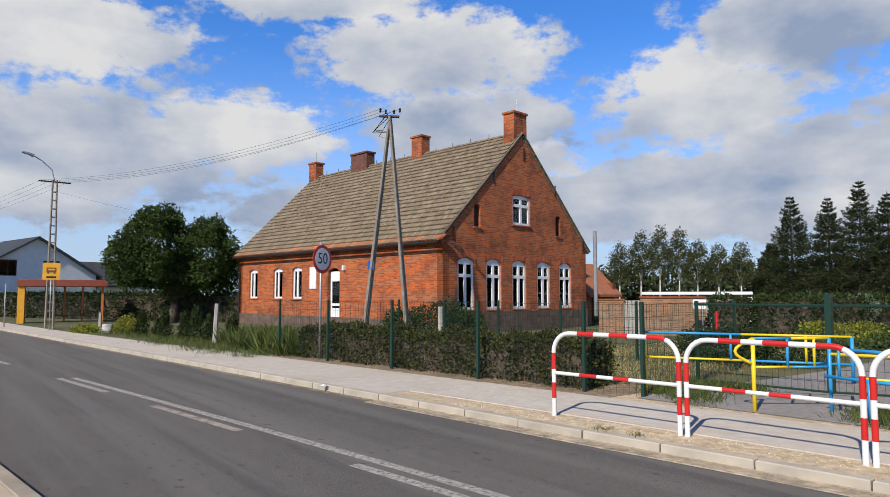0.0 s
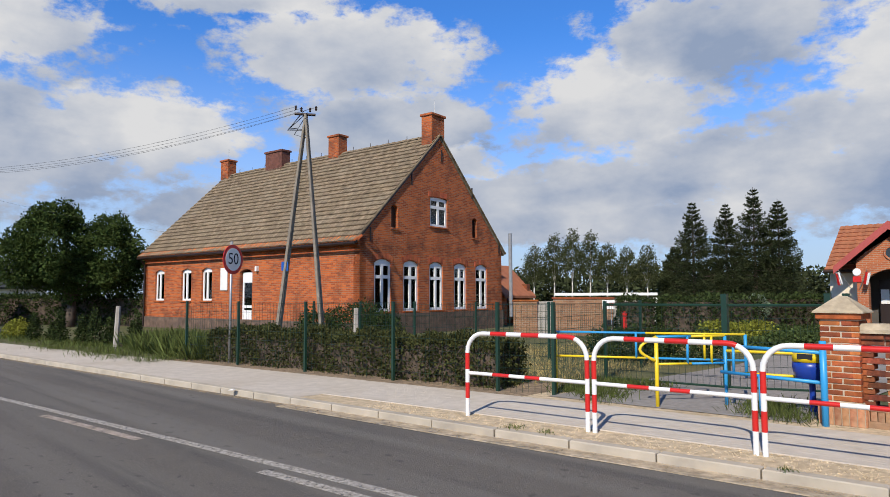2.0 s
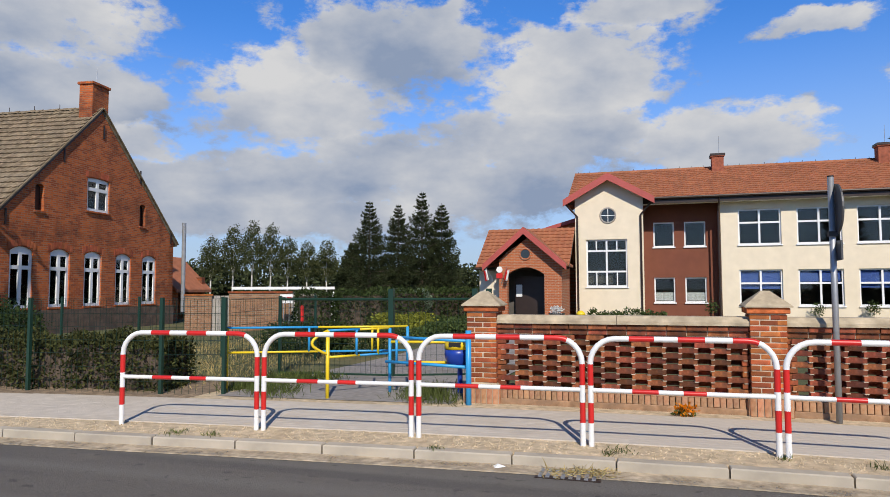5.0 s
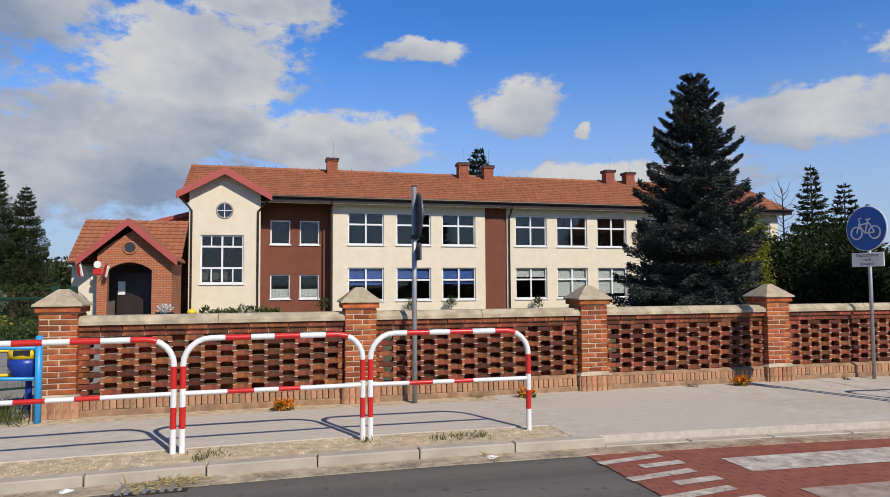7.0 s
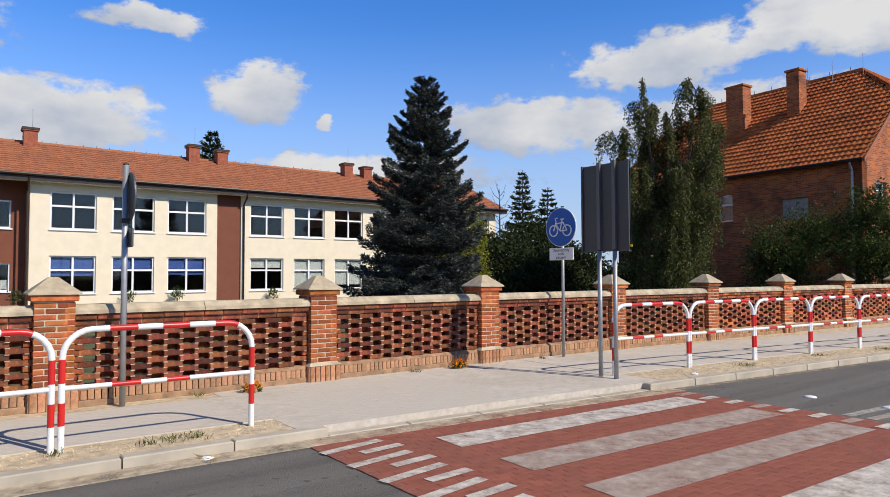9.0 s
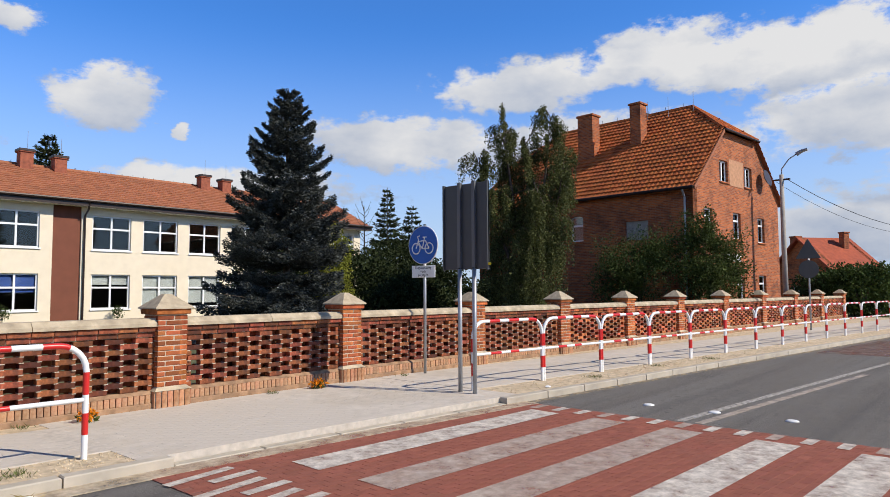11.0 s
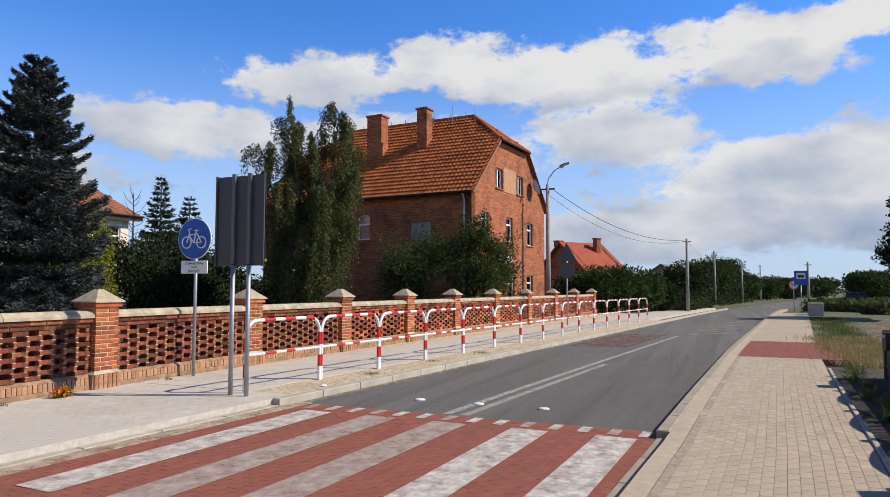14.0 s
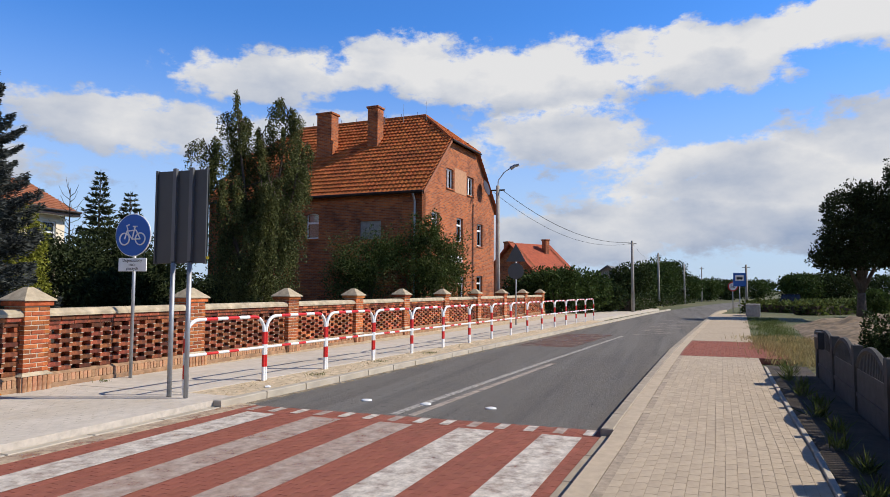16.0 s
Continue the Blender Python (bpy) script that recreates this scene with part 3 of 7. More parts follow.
def strip(name, x0, y0, x1, y1, w, z, material, label, n=1, f=None):
    sh = Shape()
    if f is None:
        d = Vector((x1 - x0, y1 - y0, 0)).normalized()
        q = Vector((-d.y, d.x, 0)) * w / 2
        a, b = Vector((x0, y0, z)), Vector((x1, y1, z))
        sh.add([a - q, b - q, b + q, a + q], [(0, 1, 2, 3)])
    else:
        sh = ribbon(x0, x1, off(f, y0 - w / 2), off(f, y0 + w / 2), z - .003, z, .5)
    return tagged(part(name, sh, material), label, "road marking", "road markings", "structure")


for k, y in enumerate((5.68, 4.68, 3.68, 2.62, 1.58)):
    strip("zebra_stripe", 4.34, y + .10, 8.36, y - .12, .47, .019, (MARK, MARK_W, MARK_W, MARK, MARK)[k], "worn white crossing stripe painted over red blocks")
for k in range(19):
    y = 6.30 - k * .272
    strip("edge_dash", 3.12 if k % 2 == 0 else 3.44, y - .12 if k % 2 == 0 else y - .05, 3.84 if k % 2 == 0 else 3.92, y - .01, .12, .019, MARK, "short white dash along the edge of the crossing")
for k in range(14):
    y = 5.85 - k * .36
    if y > C(8.6) + .1:
        strip("edge_dash", 8.48, y, 8.80, y - .02, .13, .019, MARK if k % 3 else MARK_W, "short white dash along the edge of the crossing")
strip("centre_line", -16.1, -2.43, 3.1, 0, .12, .005, MARK_C, "solid white centre line on asphalt", f=K)
strip("centre_line", 8.95, -2.42, 26, 0, .12, .005, MARK_C, "solid white centre line on asphalt", f=K)
strip("centre_line", 8.95, -2.68, 16, 0, .12, .005, MARK_W, "worn white centre line on asphalt", f=K)
for x0, x1 in ((-16.2, -13.4), (-11.3, -8.6), (-6.2, -3.4), (-22.3, -20.2)):
    strip("centre_dash", x0, -2.68, x1, 0, .12, .005, MARK_C if x0 != -11.3 else MARK_W, "white dash beside the centre line", f=K)
for k in range(9):
    x = 27 + k * 1.6
    strip("bus_zigzag", x, C(x) + (.5 if k % 2 else 2.0), x + 1.6, C(x) + (2.0 if k % 2 else .5), .12, .005, MARK_W, "worn white zigzag line of the bus stop")
for y in (4.68, 3.71, 2.71):
    sh = Shape().lathe([(.085, 0), (.085, .012), (.06, .022), (.001, .024)], 12, Matrix.Translation((9.85, y, 0)))
    tagged(part("road_stud", sh, WHITE, smooth=True), "flat white glass road stud set in asphalt", "road stud", "road studs")
sh = ribbon(20.5, 26.5, off(K, -2.0), off(K, -.3), -.02, .003)
tagged(part("speed_patch", sh, worn_paint("red_asphalt", (.22, .085, .055), .47, 2.0)), "worn red painted patch on the asphalt", "road marking", kind="structure")
# drain under dry grass at the kerb
dr = thing("drain_grate", "iron road drain half covered by dry grass", "drain", Matrix.Translation((-.92, K(-.92) - .2, .004)))
part("frame", Shape().box(-.3, -.16, -.01, .3, .16, .004), GUTTER, dr)
for i in range(8):
    part("bar", Shape().box(-.27 + i * .07, -.14, .004, -.235 + i * .07, .14, .014), STEEL, dr)

# ---- openwork brick wall with pillars ----
PILLARS = [-2.50, 1.30, 4.90, 8.30, 11.92, 15.34, 18.77, 22.17, 25.9, 29.7, 33.6, 37.4, 41.2]


FOOTING = mat("dirty_footing", (.33, .20, .115), .95, .3, 7, .7, 50, stain=(.20, .13, .085), stain_scale=2.0, stain_amt=.7, spec=.2)


def pillar(x, near):
    a = slope(WALL_Y, x)
    t = thing("wall_pillar", "red brick wall pillar with a pointed concrete cap", "wall pillar", Matrix.Translation((x, WALL_Y(x), .08)) @ Matrix.Rotation(a, 4, "Z"), "pillars of the street wall")
    part("core", Shape().box(-.212, -.212, 0, .212, .212, 1.36), MORTAR, t)
    part("plinth", Shape().box(-.255, -.255, 0, .255, .255, .26), MORTAR, t)
    pieces("plinth_brick", Shape().box(-.036, -.27, .02, .036, -.24, .255, bevel=.006), BRICK_S, t, [Matrix.Rotation(k * math.pi / 2, 4, "Z") @ Matrix.Translation((-.213 + i * .085, rnd.uniform(-.004, .004), 0)) for k in range(4) for i in range(6)], 300 if near else 0)
    part("ledge", Shape().add([(-.275, -.275, .26), (.275, -.275, .26), (.275, .275, .26), (-.275, .275, .26), (-.22, -.22, .31), (.22, -.22, .31), (.22, .22, .31), (-.22, .22, .31)],
                              [(0, 1, 5, 4), (1, 2, 6, 5), (2, 3, 7, 6), (3, 0, 4, 7), (4, 5, 6, 7), (3, 2, 1, 0)]), COPING, t)
    mats_s, mats_h = [], []
    for c in range(14):
        z = .345 + c * .0725
        for k in range(4):
            r = Matrix.Rotation(k * math.pi / 2, 4, "Z")
            j = lambda: rnd.uniform(-.004, .004)
            if (c + k) % 2:
                mats_s.append(r @ Matrix.Translation((-.105, -.165 + j(), z)))
                mats_h.append(r @ Matrix.Translation((.085, -.165 + j(), z)))
            else:
                mats_s.append(r @ Matrix.Translation((.02, -.165 + j(), z)))
                mats_h.append(r @ Matrix.Translation((-.165, -.165 + j(), z)))
    s, h = Shape().box(-.115, -.055, -.030, .115, .055, .030, bevel=.005), Shape().box(-.053, -.055, -.030, .053, .055, .030, bevel=.005)
    pieces("brick", s, BRICK, t, mats_s, 300 if near else 0)
    pieces("half_brick", h, BRICK, t, mats_h, 300 if near else 0)
    part("corbel", Shape().box(-.255, -.255, 1.335, .255, .255, 1.415, bevel=.01), BRICK, t)
    cap = Shape()
    q = .285
    cap.add([(-q, -q, 1.415), (q, -q, 1.415), (q, q, 1.415), (-q, q, 1.415), (-q, -q, 1.435), (q, -q, 1.435), (q, q, 1.435), (-q, q, 1.435), (-.05, -.05, 1.63), (.05, -.05, 1.63), (.05, .05, 1.63), (-.05, .05, 1.63)],
            [(3, 2, 1, 0), (0, 1, 5, 4), (1, 2, 6, 5), (2, 3, 7, 6), (3, 0, 4, 7), (4, 5, 9, 8), (5, 6, 10, 9), (6, 7, 11, 10), (7, 4, 8, 11), (8, 9, 10, 11)])
    part("cap", cap, COPING, t, "weathered concrete cap")


def bay(x0, x1, near):
    a0, a1 = Vector((x0, WALL_Y(x0), 0)), Vector((x1, WALL_Y(x1), 0))
    d = a1 - a0
    w = d.length - .42
    t = thing("wall_bay", "openwork red brick wall bay with a sandstone coloured coping", "wall", Matrix.Translation(a0 + d.normalized() * .21 + Vector((0, 0, .08))) @ Matrix.Rotation(math.atan2(d.y, d.x), 4, "Z"), "bays of the street wall")
    part("footing", Shape().box(0, -.20, 0, w, .20, .10, bevel=.01), FOOTING, t)
    # soldier course
    n = int(w / .078)
    pieces("soldier_brick", Shape().box(-.034, -.19, 0, .034, .19, .125, bevel=.005), BRICK_S, t, [Matrix.Translation((.04 + i * w / n, rnd.uniform(-.006, .006), .10 + rnd.uniform(-.004, .004))) for i in range(n)], 300 if near else 0)
    part("ledge", Shape().add([(0, -.19, .225), (w, -.19, .225), (w, .19, .225), (0, .19, .225), (0, -.13, .27), (w, -.13, .27), (w, .13, .27), (0, .13, .27)],
                              [(0, 1, 5, 4), (1, 2, 6, 5), (2, 3, 7, 6), (3, 0, 4, 7), (4, 5, 6, 7), (3, 2, 1, 0)]), FOOTING, t)
    # honeycomb courses
    m = []
    pitch = .405
    rows = 10
    for r in range(rows):
        z = .305 + r * .0745
        k = int(w / pitch) + 2
        for i in range(k):
            x = (i + (.5 if r % 2 else 0)) * pitch - .02
            if x < .06 or x > w - .06:
                continue
            m.append(Matrix.Translation((x, rnd.uniform(-.016, .016), z)) @ Matrix.Rotation(rnd.uniform(-.035, .035), 4, "Z"))
    pieces("brick", Shape().box(-.120, -.135, -.0335, .120, -.015, .0335, bevel=.006), BRICK_W, t, m, 300 if near else 0)
    rear = [Matrix.Translation((pitch / 2, .15, 0)) @ q for q in m if q.translation.x + pitch / 2 < w - .06]
    pieces("rear_brick", Shape().box(-.120, -.135, -.0335, .120, -.015, .0335), BRICK_W, t, rear, 0)
    pieces("mortar_bed", Shape().box(-.026, -.136, -.006, .026, -.02, .006), MORTAR, t,
           [q @ Matrix.Translation((s * .101, 0, -.037)) for q in m for s in (-1, 1) if q.translation.z > .33], 0)
    for long in (0, 1):
        lw_ = .13 if long else .07
        em_ = [Matrix.Translation((xe, 0, .305 + r * .0745)) for r in range(rows) if (r % 2 == 0) == bool(long) for xe in (lw_ / 2, w - (.20 - lw_) / 2)]
        pieces("end_brick", Shape().box(-lw_ / 2, -.12, -.033, lw_ / 2, .12, .033, bevel=.005), BRICK, t, em_, 300 if near else 0)
    # solid top courses and coping
    for r, dd in ((0, .13), (1, .165)):
        n = int(w / .25)
        pieces("top_brick", Shape().box(-w / n / 2 + .005, -dd, -.033, w / n / 2 - .005, dd, .033, bevel=.006), BRICK_W, t,
               [Matrix.Translation(((i + .5) * w / n, rnd.uniform(-.005, .005), 1.055 + r * .074)) for i in range(n)], 300 if near else 0)
    part("top_mortar", Shape().box(0, -.12, 1.02, w, .12, 1.165), MORTAR, t)
    cop = Shape()
    for i in range(2):
        u0, u1 = i * w / 2 + .004, (i + 1) * w / 2 - .004
        poly = [(-.20, 1.168), (.20, 1.168), (.20, 1.215), (.13, 1.285), (-.13, 1.285), (-.20, 1.215)]
        vs = [(u0, y, z) for y, z in poly] + [(u1, y, z) for y, z in poly]
        cop = Shape().add(vs, [tuple(range(5, -1, -1)), tuple(range(6, 12))] + [(k, (k + 1) % 6, (k + 1) % 6 + 6, k + 6) for k in range(6)])
        part("coping_stone", cop, COPING, t)


for i, x in enumerate(PILLARS):
    pillar(x, i < 6)
for i in range(len(PILLARS) - 1):
    bay(PILLARS[i], PILLARS[i + 1], i < 5)


# ---- red and white guard rails ----
def rail_frame(w=1.79, h=1.12, r=.03, corner=.26):
    def arcpath(x0, x1):
        p = [(x0, 0, -.03)]
        for k in range(7):
            a = math.pi / 2 * k / 6
            p.append((x0 + corner * (1 - math.cos(a)), 0, h - corner + corner * math.sin(a)))
        for k in range(7):
            a = math.pi / 2 * (1 - k / 6)
            p.append((x1 - corner * (1 - math.cos(a)), 0, h - corner + corner * math.sin(a)))
        p.append((x1, 0, -.03))
        return p
    return arcpath(0, w)


def cut(pts, s0, s1):
    """The stretch of a path between two lengths along it."""
    out, s = [], 0.0
    for a, b in zip(pts, pts[1:]):
        a, b = Vector(a), Vector(b)
        l = (b - a).length
        if s + l > s0 and s < s1:
            t0, t1 = max(0, (s0 - s) / l), min(1, (s1 - s) / l)
            p, q = a.lerp(b, t0), a.lerp(b, t1)
            if not out:
                out.append(p)
            out.append(q)
        s += l
    return out


def guard_rail(m):
    t = thing("guard_rail", "red and white banded tubular steel guard rail", "guard rail", m, "guard rails along the kerb")
    w = 1.79
    path = rail_frame(w)
    total = sum((Vector(b) - Vector(a)).length for a, b in zip(path, path[1:]))
    # posts: white foot, red, white, red; top: alternating bands
    cuts = [(0, .27, 0), (.27, .48, 1), (.48, .66, 0), (.66, .88, 1)]
    half = total / 2
    mid = [(.88, half - .50, 0), (half - .50, half - .25, 1), (half - .25, half - .02, 0), (half - .02, half + .24, 1), (half + .24, half + .50, 0), (half + .50, half + .74, 1), (half + .74, total - .88, 0)]
    full = cuts + mid + [(total - b, total - a, c) for a, b, c in reversed(cuts)]
    for a, b, c in full:
        part("red_band" if c else "white_tube", Shape().tube(cut(path, a, b), .0305 if c else .03, 10, caps=False), RED if c else WHITE, t, smooth=True)
    z = .58
    xs = [.02, .42, .68, .92, 1.14, 1.38, w - .02]
    for i in range(6):
        c = 1 if i in (1, 3) else 0
        part("red_band" if c else "white_tube", Shape().tube([(xs[i], 0, z), (xs[i + 1], 0, z)], .0245 if c else .024, 8, caps=False), RED if c else WHITE, t, smooth=True)
    return t


def rail_line(x):
    return K(x) + (.60 if x < 4 else .90)


first = None
LEFT = [-6.44 + i * 1.872 for i in range(5)]
RIGHT = [8.72 + i * 1.832 for i in range(15)]
for x in LEFT + RIGHT:
    a = math.atan2(rail_line(x + 1.76) - rail_line(x), 1.76)
    m = Matrix.Translation((x + .05, rail_line(x + .05), .10)) @ Matrix.Rotation(a, 4, "Z")
    if first is None:
        first = guard_rail(m)
    else:
        copy_thing(first, m)

# ---- buildings ----
def pane_mat():
    mt = bpy.data.materials.new("pane")
    mt.use_nodes = True
    nt = mt.node_tree
    nt.nodes.remove(nt.nodes["Principled BSDF"])
    N, L = nt.nodes.new, nt.links.new
    tr, gl, fr, mx = N("ShaderNodeBsdfTransparent"), N("ShaderNodeBsdfGlossy"), N("ShaderNodeFresnel"), N("ShaderNodeMixShader")
    tr.inputs[0].default_value = (.78, .82, .82, 1)
    gl.inputs["Roughness"].default_value = .02
    fr.inputs["IOR"].default_value = 1.6
    L(fr.outputs[0], mx.inputs[0])
    L(tr.outputs[0], mx.inputs[1])
    L(gl.outputs[0], mx.inputs[2])
    L(mx.outputs[0], nt.nodes["Material Output"].inputs[0])
    return mt


PANE = pane_mat()
# dimness of rooms, lofts and porch put into a dark surface colour
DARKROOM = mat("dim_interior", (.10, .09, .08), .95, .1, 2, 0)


def holed(x0, x1, top, holes, z0=0.0, th=.35):
    """A wall from x0 to x1 along y = 0 (outside towards -y), with a roofline top(x) and openings (x, z, w, h[, rise])."""
    sh = Shape()
    xs = {x0, x1}
    for h in holes:
        xs |= {h[0], h[0] + h[2]}
    if top(x0 + .01) != top((x0 + x1) / 2):
        xs.add((x0 + x1) / 2)
    xs = sorted(x for x in xs if x0 <= x <= x1)
    for a, b in zip(xs, xs[1:]):
        mid = (a + b) / 2
        zs = [z0]
        for h in sorted(holes, key=lambda q: q[1]):
            if h[0] - 1e-6 <= a and b <= h[0] + h[2] + 1e-6:
                zs += [h[1], h[1] + h[3]]
        for k in range(0, len(zs), 2):
            lo = zs[k]
            if k + 1 < len(zs):
                sh.prism([(a, lo), (b, lo), (b, zs[k + 1]), (a, zs[k + 1])], 0, th)
            else:
                sh.prism([(a, lo), (b, lo), (b, top(b)), (a, top(a))], 0, th)
    for h in holes:
        if len(h) > 4 and h[4]:
            x, z, w, hh, rise = h
            n = 8
            arc = [(x + w * i / n, z + hh - rise + rise * math.sin(math.pi * i / n) ** .8) for i in range(n + 1)]
            for p, q in zip(arc, arc[1:]):
                if z + hh - min(p[1], q[1]) > 1e-4:
                    sh.prism([(p[0], p[1]), (q[0], q[1]), (q[0], z + hh), (p[0], z + hh)], 0, th)
    sh.weld = True
    return sh


def window(parent, at, w, h, frame_mat, bars=(.5,), rails=(.68,), depth=.14, fw=.06, sill=None, backing=None, back=(0, 1), rise=0.0):
    """A framed window that fills an opening; at: its bottom left on the wall's face."""
    t = new("window")
    t.empty_display_size = .1
    t.parent, t.matrix_basis = parent, at
    d0, d1 = depth, depth + .06
    fr = Shape()
    fr.box(0, d0, 0, fw, d1, h - rise)
    fr.box(w - fw, d0, 0, w, d1, h - rise)
    fr.box(fw, d0, 0, w - fw, d1, fw)
    if rise:
        n = 8
        arc = [(w * i / n, h - rise + rise * math.sin(math.pi * i / n) ** .8) for i in range(n + 1)]
        for p, q in zip(arc, arc[1:]):
            fr.prism([(p[0], min(p[1], h - rise) - fw), (q[0], min(q[1], h - rise) - fw), q, p], d0, d1)
    else:
        fr.box(fw, d0, h - fw, w - fw, d1, h)
    part("window_frame", fr, frame_mat, t)
    for b in bars:
        part("mullion", Shape().box(w * b - fw * .6, d0 - .012, fw, w * b + fw * .6, d1 - .004, h - fw - rise * .5), frame_mat, t)
    for r in rails:
        part("transom", Shape().box(fw, d0 - .016, h * r - fw * .6, w - fw, d1 - .008, h * r + fw * .6), frame_mat, t)
    ob = part("pane", Shape().box(fw * .5, d0 + .025, fw * .5, w - fw * .5, d0 + .031, h - fw * .5 - rise * .4), PANE, t)
    ob.visible_shadow = False
    if sill:
        part("sill", Shape().box(-.05, -.07, -.07, w + .05, d0, 0.0, bevel=.008), sill, t)
    if backing:
        part("blind", Shape().box(fw, d1 + .06, h * back[0] + fw, w - fw, d1 + .075, h * back[1] - fw), backing, t)
    return t


def tiles(parent, p0, u, v, material, tw=.24, th=.32, limit=300, near_last=False, keep=None, lift=.052):
    """Pantiles over a slope: p0 its lower left, u along the eaves, v up the slope (vectors)."""
    u, v = Vector(u), Vector(v)
    nu, nv = max(1, round(u.length / tw)), max(1, round(v.length / th))
    tw, th = u.length / nu, v.length / nv
    ud, vd = u.normalized(), v.normalized()
    n = ud.cross(vd).normalized()
    sh = Shape()
    prof = [(0, .010), (.2, -.002), (.45, .0), (.7, .018), (.88, .022), (1.04, .011)]
    vs = [(a * tw, -.02, z + lift) for a, z in prof] + [(a * tw, th + .02, z) for a, z in prof] + [(a * tw, -.02, z + lift - .05) for a, z in prof]
    k = len(prof)
    fs = [(i, i + 1, k + i + 1, k + i) for i in range(k - 1)] + [(2 * k + i, 2 * k + i + 1, i + 1, i) for i in range(k - 1)]
    sh.add(vs, fs)
    base = Matrix((ud, vd, n)).transposed().to_4x4()
    mats = []
    for j in range(nv):
        for i in range(nu):
            p = Vector(p0) + ud * (i * tw) + vd * (j * th) + n * (.03 + rnd.uniform(-.004, .004))
            if keep and not keep((i + .5) / nu, (j + .5) / nv):
                continue
            mats.append(Matrix.Translation(p) @ base @ Matrix.Rotation(rnd.uniform(-.012, .012), 4, "Z"))
    pieces("roof_tile", sh, material, parent, mats, limit)


def slab(p0, u, v, t):
    p0, u, v = Vector(p0), Vector(u), Vector(v)
    n = u.cross(v).normalized() * t
    q = [p0, p0 + u, p0 + u + v, p0 + v]
    return Shape().add([a - n for a in q] + q, [(3, 2, 1, 0), (4, 5, 6, 7), (0, 1, 5, 4), (1, 2, 6, 5), (2, 3, 7, 6), (3, 0, 4, 7)])


def chimney(parent, x, y, z0, z1, sx, sy, material, cap=True):
    t = part("chimney", Shape().box(x - sx / 2, y - sy / 2, z0, x + sx / 2, y + sy / 2, z1), material, parent)
    if cap:
        part("chimney_cap", Shape().box(x - sx / 2 - .06, y - sy / 2 - .06, z1, x + sx / 2 + .06, y + sy / 2 + .06, z1 + .12, bevel=.02), CONC if cap == 2 else material, t)
    return t


def rod(parent, x, y, z, h):
    part("lightning_rod", Shape().tube([(x, y, z), (x, y, z + h)], .012, 5), STEEL, parent)


def turn(x, y, deg=0, z=0):
    return Matrix.Translation((x, y, z)) @ Matrix.Rotation(radians(deg), 4, "Z")


# -- old brick house with the tiled roof
FIELDSTONE = mat("dark_fieldstone", (.135, .088, .064), .9, .3, 3, .8, 12, stain=(.07, .055, .05), stain_scale=2.0, stain_amt=.7)
FLUEB = mat("school_chimney_brick", (.28, .085, .045), .9, .2, 6, .4, 60)
ARCHB = mat("arch_brick", (.40, .10, .038), .9, .2, 6, .4, 60, rand=.3)
H = thing("old_brick_house", "old red brick house with a weathered tiled gable roof", "house", turn(-21.3, 17.0, 6, .05))
HL, HW, HE, HR = 17.0, 10.45, 4.15, 9.2
lw = [(-15.88, 1.5, .95, 1.66, .14), (-13.24, 1.5, .95, 1.66, .14), (-11.34, 1.5, .93, 1.66, .14), (-8.1, .45, 1.0, 2.55, .16)]
part("front_wall", holed(-HL, 0, lambda x: HE, lw), H1_BRICK, H)
for x, z, w, h, r in lw[:3]:
    window(H, turn(x, 0, 0, z), w, h, PVC, (.42,), (), .10, .095, H1_BRICK, CURTAIN, (0, 1), r)
door = part("door", Shape().box(-8.06, .16, .45, -7.14, .22, 2.84), PVC, H, "white glazed house door")
part("door_glass", Shape().box(-7.92, .148, 1.05, -7.28, .158, 2.35), PANE, door)
part("door_transom", Shape().box(-8.0, .145, 2.38, -7.2, .16, 2.48), PVC, door)
part("door_rail", Shape().box(-7.95, .14, 1.15, -7.25, .16, 1.28), PVC, door)
part("handle", Shape().tube([(-7.2, .12, 1.4), (-7.2, .12, 1.55)], .015, 6), STEEL, door)
gt = lambda y: HE + (HR - HE) * (1 - abs(y - HW / 2) / (HW / 2))
gw = [(.85, 1.05, 1.03, 2.2, .16), (2.66, 1.05, 1.01, 2.2, .16), (4.45, 1.05, 1.0, 2.2, .16), (6.31, 1.05, 1.0, 2.2, .16), (8.1, 1.05, 1.02, 2.2, .16),
      (4.5, 4.9, 1.3, 1.38, .05), (1.87, 4.62, .42, 1.0, .12), (7.82, 4.58, .42, 1.0, .12)]
GM = Matrix.Rotation(radians(90), 4, "Z")
gable = part("gable_wall", holed(0, HW, gt, gw), H1_BRICK, H, at=GM)
for k, (x, z, w, h, r) in enumerate(gw):
    if k < 6:
        window(H, GM @ turn(x, 0, 0, z), w, h, PVC, (.5,), (.66,), .06, .115, H1_BRICK, CURTAIN if k in (0, 2, 3, 4) else None, ((.62, 1), (0, 1), (0, .62), (0, .35), (0, .62), (0, 1))[k], r)
    else:
        part("vent_board", Shape().box(x, .18, z, x + w, .2, z + h), GUTTER, H, at=GM)
        part("vent_sill", Shape().box(x - .04, -.06, z - .08, x + w + .04, .1, z), H1_BRICK, H, at=GM)
for (x, z, w, h, r) in gw[:6]:
    n = 9
    for i in range(n):
        a0 = (i / n - .5) * (w + .24)
        zz = z + h - r + r * math.sin(math.pi * (i + .5) / n) ** .8 + .03
        part("arch_brick", Shape().box(x + w / 2 + a0 + .008, -.018, zz, x + w / 2 + a0 + (w + .24) / n - .008, .05, zz + .24), ARCHB, H, at=GM)
